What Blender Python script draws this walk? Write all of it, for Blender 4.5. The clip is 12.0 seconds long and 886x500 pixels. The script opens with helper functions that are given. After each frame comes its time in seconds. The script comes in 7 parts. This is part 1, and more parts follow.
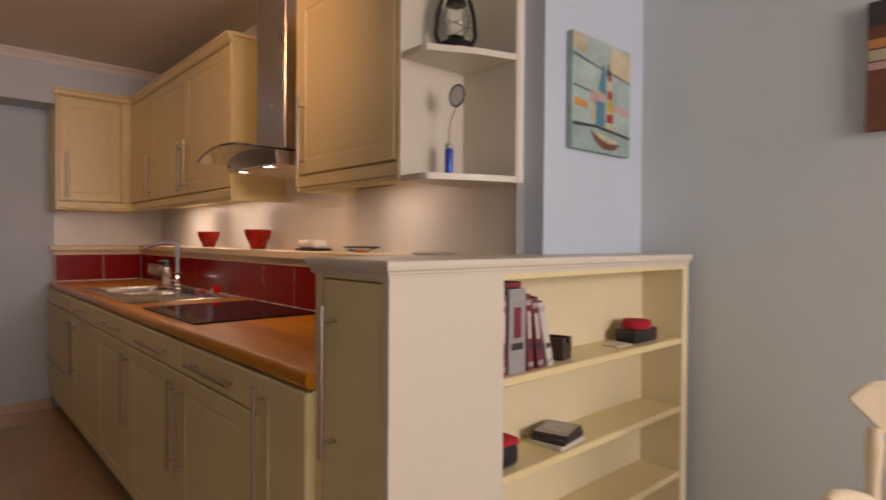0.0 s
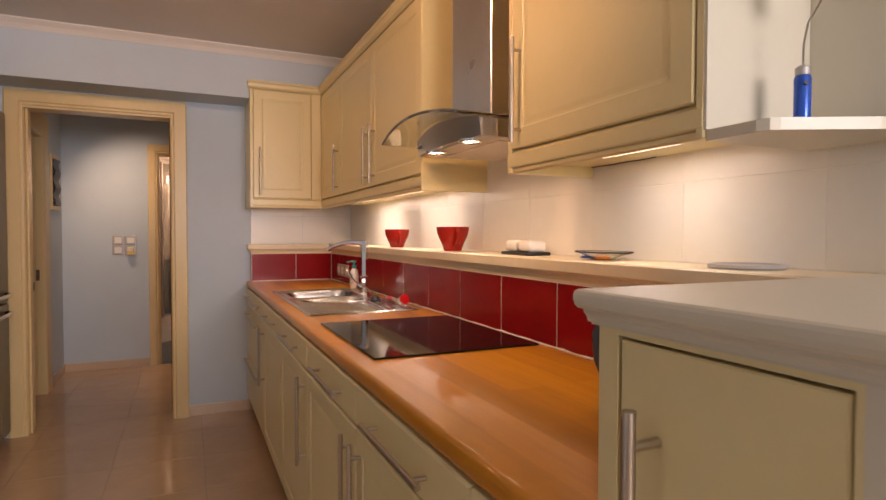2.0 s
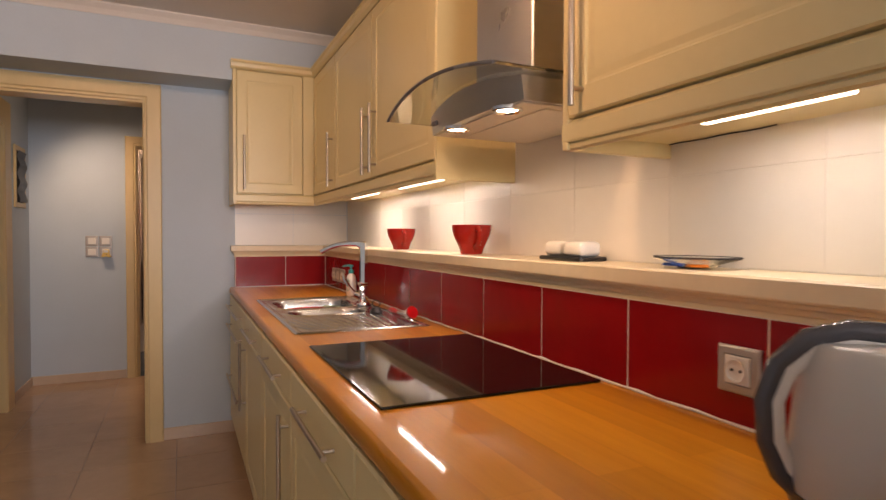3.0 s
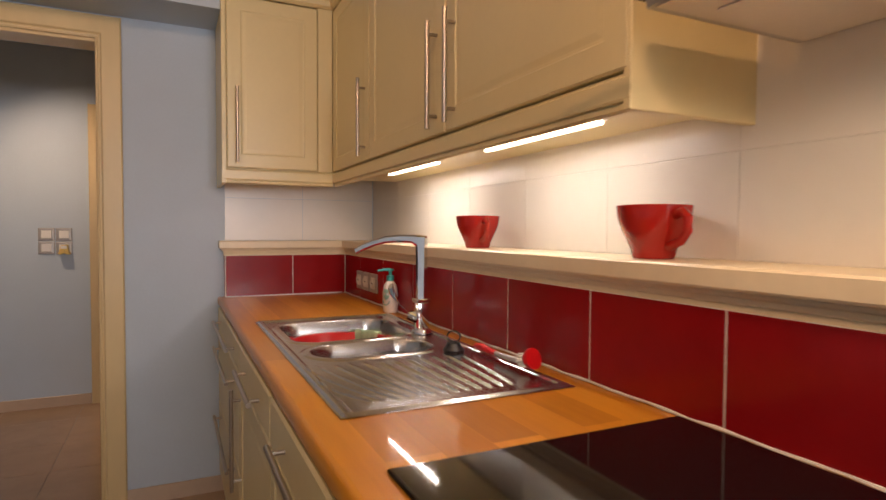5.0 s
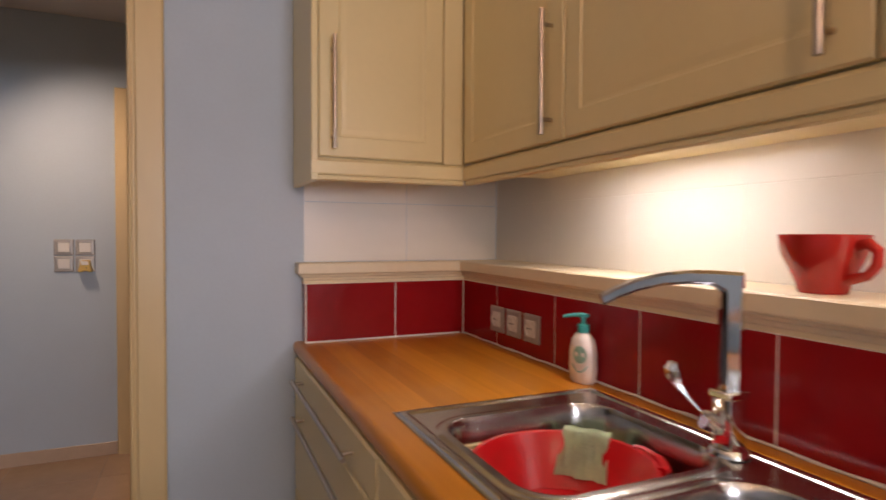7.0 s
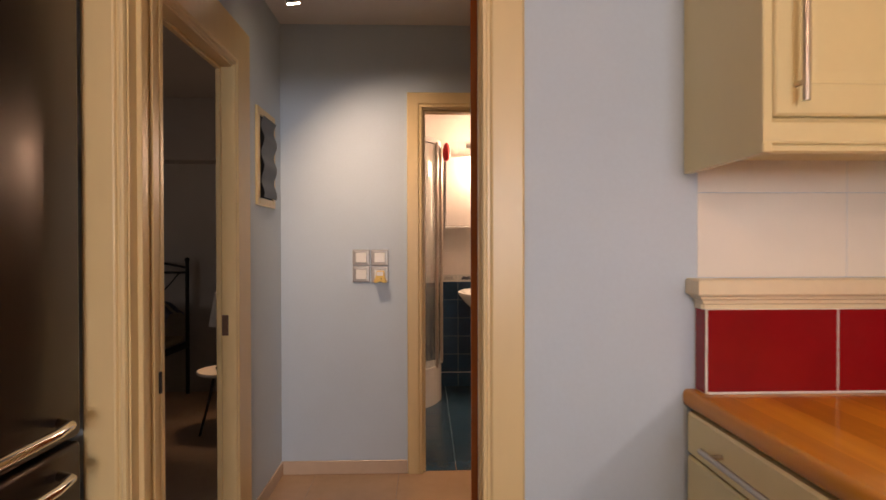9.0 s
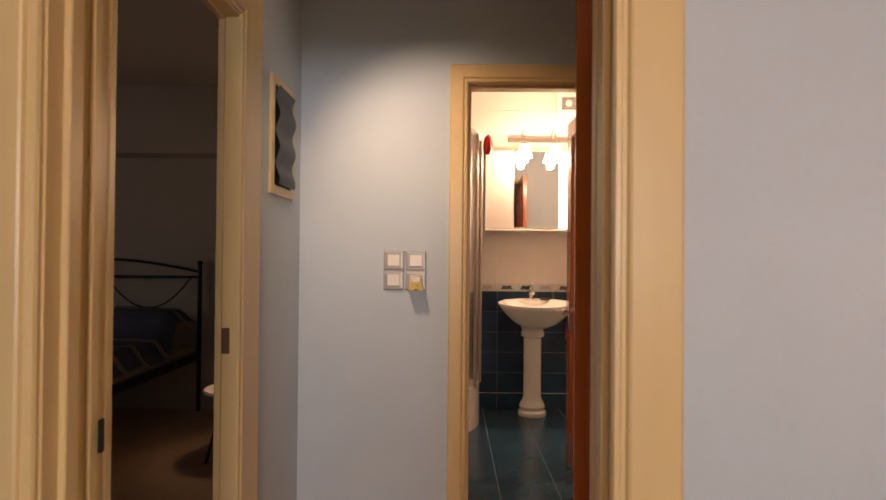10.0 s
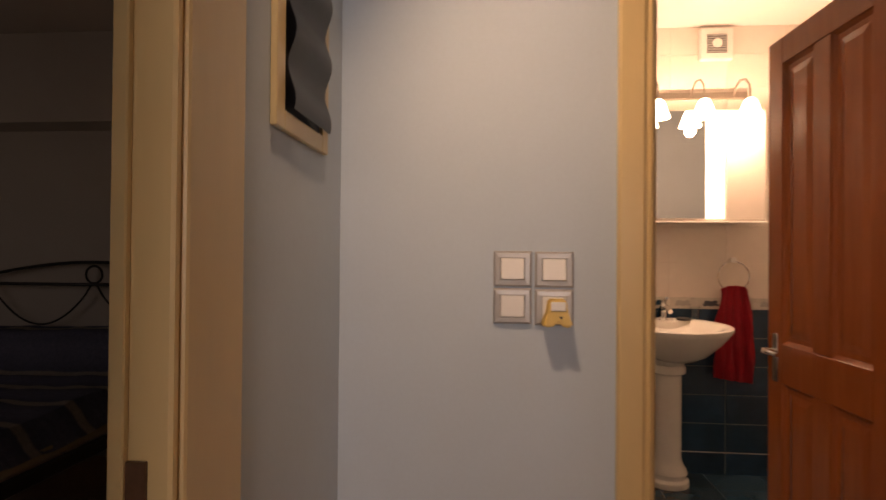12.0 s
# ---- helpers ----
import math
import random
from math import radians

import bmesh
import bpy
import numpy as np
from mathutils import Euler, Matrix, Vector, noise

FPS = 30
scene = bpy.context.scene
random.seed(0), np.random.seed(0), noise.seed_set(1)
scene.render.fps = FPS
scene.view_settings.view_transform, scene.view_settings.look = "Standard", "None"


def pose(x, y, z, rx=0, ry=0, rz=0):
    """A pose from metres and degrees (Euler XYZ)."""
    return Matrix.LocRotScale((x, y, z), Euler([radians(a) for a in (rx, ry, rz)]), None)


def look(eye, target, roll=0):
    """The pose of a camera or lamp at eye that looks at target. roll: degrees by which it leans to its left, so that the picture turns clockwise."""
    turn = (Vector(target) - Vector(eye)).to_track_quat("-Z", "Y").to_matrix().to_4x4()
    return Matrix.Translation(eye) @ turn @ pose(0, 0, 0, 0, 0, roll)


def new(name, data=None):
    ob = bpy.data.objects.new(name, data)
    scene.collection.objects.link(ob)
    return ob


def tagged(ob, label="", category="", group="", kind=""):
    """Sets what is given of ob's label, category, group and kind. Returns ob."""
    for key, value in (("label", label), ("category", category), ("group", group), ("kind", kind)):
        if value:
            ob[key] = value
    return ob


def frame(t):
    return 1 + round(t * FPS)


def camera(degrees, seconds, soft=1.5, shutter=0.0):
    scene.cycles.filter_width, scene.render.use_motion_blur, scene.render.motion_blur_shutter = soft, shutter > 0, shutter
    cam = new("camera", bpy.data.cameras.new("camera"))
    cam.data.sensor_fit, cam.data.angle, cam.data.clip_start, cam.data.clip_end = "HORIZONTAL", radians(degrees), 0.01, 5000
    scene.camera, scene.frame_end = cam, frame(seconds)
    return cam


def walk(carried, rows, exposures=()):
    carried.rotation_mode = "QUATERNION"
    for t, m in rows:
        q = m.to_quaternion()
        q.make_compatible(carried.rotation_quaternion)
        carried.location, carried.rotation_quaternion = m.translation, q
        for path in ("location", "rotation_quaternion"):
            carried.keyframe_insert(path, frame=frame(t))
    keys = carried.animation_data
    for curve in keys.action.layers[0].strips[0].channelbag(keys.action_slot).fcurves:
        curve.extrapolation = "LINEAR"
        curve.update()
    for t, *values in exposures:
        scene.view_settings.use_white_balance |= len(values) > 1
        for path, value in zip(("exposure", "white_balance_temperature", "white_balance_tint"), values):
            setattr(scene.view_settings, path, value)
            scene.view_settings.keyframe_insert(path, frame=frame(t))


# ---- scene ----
cam = camera(75.6, 12.0, 1.5, 0.35)
PATH = [
    (0, (0.709, 0.438, 1.246), (2.051, 1.92, 1.214), 0.4),
    (0.5, (0.787, 0.617, 1.237), (1.839, 2.317, 1.203), 0.3),
    (1, (0.831, 0.781, 1.242), (1.691, 2.586, 1.208), 0.2),
    (1.5, (0.866, 0.984, 1.25), (1.689, 2.806, 1.197), 0.1),
    (2, (0.982, 1.145, 1.266), (1.801, 2.969, 1.212), 0.1),
    (2.5, (1.095, 1.371, 1.269), (1.926, 3.189, 1.213), 0.1),
    (3, (1.096, 1.581, 1.26), (1.928, 3.4, 1.211), 0.2),
    (5, (1.184, 2.567, 1.249), (2.038, 4.374, 1.18), 0.3),
    (5.5, (1.16, 2.796, 1.268), (2.027, 4.597, 1.203), 0.4),
    (6, (1.203, 3.05, 1.268), (2.077, 4.847, 1.191), 0.0),
    (6.5, (1.221, 3.311, 1.276), (2.075, 5.118, 1.201), 0.2),
    (7, (1.072, 3.511, 1.291), (1.867, 5.345, 1.236), 0.3),
    (7.5, (0.867, 3.639, 1.304), (1.512, 5.531, 1.266), 0.3),
    (7.7, (0.776, 3.663, 1.299), (1.31, 5.59, 1.274), 0.4),
    (9.3, (0.748, 4.261, 1.272), (0.759, 6.261, 1.257), 0.1),
    (9.5, (0.725, 4.367, 1.267), (0.716, 6.367, 1.259), 0.4),
    (10, (0.659, 4.632, 1.231), (0.632, 6.632, 1.250), 0.5),
    (10.5, (0.634, 4.948, 1.240), (0.606, 6.948, 1.256), 0.5),
    (11, (0.599, 5.257, 1.252), (0.549, 7.256, 1.264), 0.5),
    (11.5, (0.468, 5.582, 1.259), (0.395, 7.580, 1.274), 0.6),
    (12, (0.350, 5.851, 1.239), (0.168, 7.843, 1.258), 0.5),
]
walk(cam, [(t, look(eye, target, roll)) for t, eye, target, roll in PATH], [(0.0, -1.20, 8700, 38), (0.5, -1.04, 8700, 37), (1.0, -0.78, 8600, 36), (2.0, -0.38, 8200, 33), (5.0, -0.50, 7500, 27), (6.5, -0.56, 7000, 28), (7.5, -0.32, 7100, 30), (9.5, 0.00, 7800, 28), (10.3, 0.02, 8200, 30), (11.5, -0.44, 8700, 33), (12.0, -0.50, 8600, 33)])

# ---- light ----
world = bpy.data.worlds.new("sky")
scene.world = world
world.use_nodes = True
wn = world.node_tree.nodes
sky = wn.new("ShaderNodeTexSky")
sky.sky_type = "NISHITA"
sky.sun_disc = False
sky.sun_elevation, sky.sun_rotation = radians(40), radians(160)
world.node_tree.links.new(sky.outputs[0], wn["Background"].inputs[0])
wn["Background"].inputs[1].default_value = 0.06
scene.view_settings.exposure = 0.0
WARM = (1.0, 0.67, 0.40)
LED = (0.95, 1.0, 1.0)
HALOGEN = (1.0, 0.82, 0.60)


def area(name, m, w, h, power, colour, spread=180):
    la = bpy.data.lights.new(name, "AREA")
    la.shape, la.size, la.size_y, la.energy, la.color, la.spread = "RECTANGLE", w, h, power, colour, radians(spread)
    ob = new(name, la)
    ob.matrix_world = m
    return ob


def spot(name, eye, target, power, colour, cone, blend=0.6, r=0.03):
    la = bpy.data.lights.new(name, "SPOT")
    la.energy, la.color, la.spot_size, la.spot_blend, la.shadow_soft_size = power, colour, radians(cone), blend, r
    ob = new(name, la)
    ob.matrix_world = look(eye, target)
    return ob


def bulb(name, place, power, colour, r=0.04):
    la = bpy.data.lights.new(name, "POINT")
    la.energy, la.color, la.shadow_soft_size = power, colour, r
    ob = new(name, la)
    ob.location = place
    return ob


# strips under the wall cabinets
LED_Z = 1.4645
STRIPS = ((4.28, 4.74), (3.49, 3.96), (2.085, 2.345))
for ya, yb in STRIPS:
    area("strip_glow", pose(1.975, (ya + yb) / 2, LED_Z), 0.010, yb - ya, (5.2 if ya > 4 else 3.8) * (yb - ya), LED)
# hood spots, kitchen ceiling spot and added fills, hall spot, bathroom bulbs, table lamp
for hx, hy in ((1.805, 3.04), (1.805, 2.765)):
    spot("hood_spot_glow", (hx, hy, 1.553), (hx + 0.12, hy, 0.9), 3.6, HALOGEN, 150)
spot("ceiling_spot_glow_1", (0.83, 3.985, 2.375), (0.9, 3.3, 0.6), 5.5, WARM, 150, 0.8, 0.04)
# next three lamps have no fitting: added to brighten end wall, cabinets and ceiling
spot("ceiling_spot_glow_2", (0.42, 3.6, 2.375), (1.0, 5.4, 1.6), 20, WARM, 120, 0.9, 0.04)
spot("ceiling_spot_glow_3", (0.83, 2.3, 2.375), (1.9, 3.1, 2.0), 52, WARM, 112, 0.9, 0.04)
bulb("ceiling_spot_spill", (0.83, 3.2, 2.30), 3.4, WARM, 0.06)
spot("hall_spot_glow", (0.19, 6.605, 2.305), (0.80, 7.30, 1.05), 50, (1.0, 0.79, 0.56), 104, 1.0, 0.03)
for bx_ in (1.217, 1.456, 1.69):
    bulb("bathroom_bulb_glow", (bx_, 9.00, 1.96), 8.5, (1.0, 0.75, 0.55), 0.03)
bulb("table_lamp_glow", (-0.64, 8.1, 0.90), 3.0, WARM, 0.05)
# daylight through the dining room's window
area("window_daylight", look((1.75, -2.42, 1.70), (1.75, 1.0, 1.6)), 1.5, 1.15, 185, (0.78, 0.91, 1.0))
# added dim fill that lifts the dark bedroom; no known source
area("bedroom_daylight", look((-3.62, 7.0, 1.5), (-1.0, 7.6, 0.9)), 1.1, 1.1, 3.5, (1.0, 0.95, 0.9))

# ---- materials ----


def nodes_of(name):
    m = bpy.data.materials.new(name)
    m.use_nodes = True
    t = m.node_tree
    return m, t, t.nodes["Principled BSDF"], t.nodes, t.links


def ramp(t, fac, stops):
    r = t.nodes.new("ShaderNodeValToRGB")
    while len(r.color_ramp.elements) < len(stops):
        r.color_ramp.elements.new(0.5)
    for e, (p, c) in zip(r.color_ramp.elements, stops):
        e.position, e.color = p, (*c, 1)
    t.links.new(fac, r.inputs[0])
    return r.outputs[0]


def coords(t, scale=(1, 1, 1), kind="Object"):
    c = t.nodes.new("ShaderNodeTexCoord")
    mp = t.nodes.new("ShaderNodeMapping")
    mp.inputs["Scale"].default_value = scale
    t.links.new(c.outputs[kind], mp.inputs[0])
    return mp.outputs[0]


def world_coords(t, scale=(1, 1, 1)):
    c = t.nodes.new("ShaderNodeNewGeometry")
    mp = t.nodes.new("ShaderNodeMapping")
    mp.inputs["Scale"].default_value = scale
    t.links.new(c.outputs["Position"], mp.inputs[0])
    return mp.outputs[0]


def noise_of(t, vec, scale, detail=4, rough=0.55):
    n = t.nodes.new("ShaderNodeTexNoise")
    n.inputs["Scale"].default_value, n.inputs["Detail"].default_value, n.inputs["Roughness"].default_value = scale, detail, rough
    t.links.new(vec, n.inputs["Vector"])
    return n.outputs["Fac"]


def mult(c, k):
    return tuple(min(1.0, v * k) for v in c)


def surface(name, colour, rough=0.5, metal=0.0, vary=0.10, big=1.3, fine=40, bump=0.05, dist=0.002, stretch=(1, 1, 1), spread=0.08, coat=0.0, each=0.0, spec=0.5):
    """A surface whose colour and roughness wander at two scales, with a fine relief."""
    m, t, b, n, l = nodes_of(name)
    v = world_coords(t, stretch)
    a = noise_of(t, v, big, 5)
    f = noise_of(t, v, fine, 3)
    c1 = ramp(t, a, ((0.3, mult(colour, 1 - vary)), (0.7, mult(colour, 1 + vary * 0.6))))
    mx = n.new("ShaderNodeMix")
    mx.data_type, mx.blend_type = "RGBA", "MULTIPLY"
    mx.inputs["Factor"].default_value = 1.0
    c2 = ramp(t, f, ((0.25, (1 - vary * 0.7,) * 3), (0.75, (1, 1, 1))))
    l.new(c1, mx.inputs["A"])
    l.new(c2, mx.inputs["B"])
    out = mx.outputs["Result"]
    if each:
        info = n.new("ShaderNodeObjectInfo")
        c3 = ramp(t, info.outputs["Random"], ((0, (1 - each,) * 3), (1, (1, 1, 1))))
        my = n.new("ShaderNodeMix")
        my.data_type, my.blend_type = "RGBA", "MULTIPLY"
        my.inputs["Factor"].default_value = 1.0
        l.new(out, my.inputs["A"])
        l.new(c3, my.inputs["B"])
        out = my.outputs["Result"]
    l.new(out, b.inputs["Base Color"])
    r = n.new("ShaderNodeMapRange")
    r.inputs["To Min"].default_value, r.inputs["To Max"].default_value = max(0.02, rough - spread), min(1, rough + spread)
    l.new(a, r.inputs["Value"])
    l.new(r.outputs[0], b.inputs["Roughness"])
    b.inputs["Metallic"].default_value = metal
    b.inputs["Coat Weight"].default_value = coat
    b.inputs["Coat Roughness"].default_value = 0.12
    b.inputs["Specular IOR Level"].default_value = spec
    if bump:
        bp = n.new("ShaderNodeBump")
        bp.inputs["Strength"].default_value, bp.inputs["Distance"].default_value = bump, dist
        l.new(f, bp.inputs["Height"])
        l.new(bp.outputs[0], b.inputs["Normal"])
    return m


def wood(name, dark, light, rough=0.35, along="y", grain=9, coat=0.0, staves=None, spec=0.5):
    """Wood with grain along one axis; staves: width and length of glued strips, in metres."""
    m, t, b, n, l = nodes_of(name)
    s = {"x": (0.08, 1, 1), "y": (1, 0.08, 1), "z": (1, 1, 0.08)}[along]
    v = world_coords(t, s)
    g = noise_of(t, v, grain * 6, 6, 0.65)
    w = noise_of(t, v, grain, 3)
    mixed = n.new("ShaderNodeMath")
    mixed.operation = "MULTIPLY_ADD"
    mixed.inputs[1].default_value = 0.55
    l.new(g, mixed.inputs[0])
    half = n.new("ShaderNodeMath")
    half.operation = "MULTIPLY"
    half.inputs[1].default_value = 0.45
    l.new(w, half.inputs[0])
    l.new(half.outputs[0], mixed.inputs[2])
    fac = mixed.outputs[0]
    col = ramp(t, fac, ((0.3, dark), (0.68, light)))
    if staves:
        vb = world_coords(t)
        sep = n.new("ShaderNodeSeparateXYZ")
        l.new(vb, sep.inputs[0])
        com = n.new("ShaderNodeCombineXYZ")
        l.new(sep.outputs["Y" if along == "y" else "X"], com.inputs[0])
        l.new(sep.outputs["X" if along == "y" else "Y"], com.inputs[1])
        br = n.new("ShaderNodeTexBrick")
        br.offset, br.offset_frequency, br.squash = 0.37, 2, 1.0
        br.inputs["Color1"].default_value, br.inputs["Color2"].default_value = (0.62, 0.55, 0.48, 1), (1, 1, 1, 1)
        br.inputs["Mortar"].default_value = (0.82, 0.78, 0.74, 1)
        br.inputs["Scale"].default_value = 1.0
        br.inputs["Mortar Size"].default_value = 0.0006
        br.inputs["Brick Width"].default_value, br.inputs["Row Height"].default_value = staves[1], staves[0]
        l.new(com.outputs[0], br.inputs["Vector"])
        mx = n.new("ShaderNodeMix")
        mx.data_type, mx.blend_type = "RGBA", "MULTIPLY"
        mx.inputs["Factor"].default_value = 1.0
        l.new(col, mx.inputs["A"])
        l.new(br.outputs["Color"], mx.inputs["B"])
        col = mx.outputs["Result"]
    l.new(col, b.inputs["Base Color"])
    r = n.new("ShaderNodeMapRange")
    r.inputs["To Min"].default_value, r.inputs["To Max"].default_value = rough - 0.06, rough + 0.06
    l.new(w, r.inputs["Value"])
    l.new(r.outputs[0], b.inputs["Roughness"])
    b.inputs["Coat Weight"].default_value = coat
    b.inputs["Coat Roughness"].default_value = 0.045
    b.inputs["Specular IOR Level"].default_value = spec
    bp = n.new("ShaderNodeBump")
    bp.inputs["Strength"].default_value, bp.inputs["Distance"].default_value = 0.08, 0.001
    l.new(g, bp.inputs["Height"])
    l.new(bp.outputs[0], b.inputs["Normal"])
    return m


def glass(name, colour=(1, 1, 1), rough=0.02):
    m, t, b, n, l = nodes_of(name)
    b.inputs["Base Color"].default_value = (*colour, 1)
    b.inputs["Transmission Weight"].default_value = 1.0
    b.inputs["Roughness"].default_value = rough
    b.inputs["IOR"].default_value = 1.45
    return m


def glow(name, colour, strength):
    m, t, b, n, l = nodes_of(name)
    b.inputs["Base Color"].default_value = (*colour, 1)
    b.inputs["Emission Color"].default_value = (*colour, 1)
    b.inputs["Emission Strength"].default_value = strength
    return m


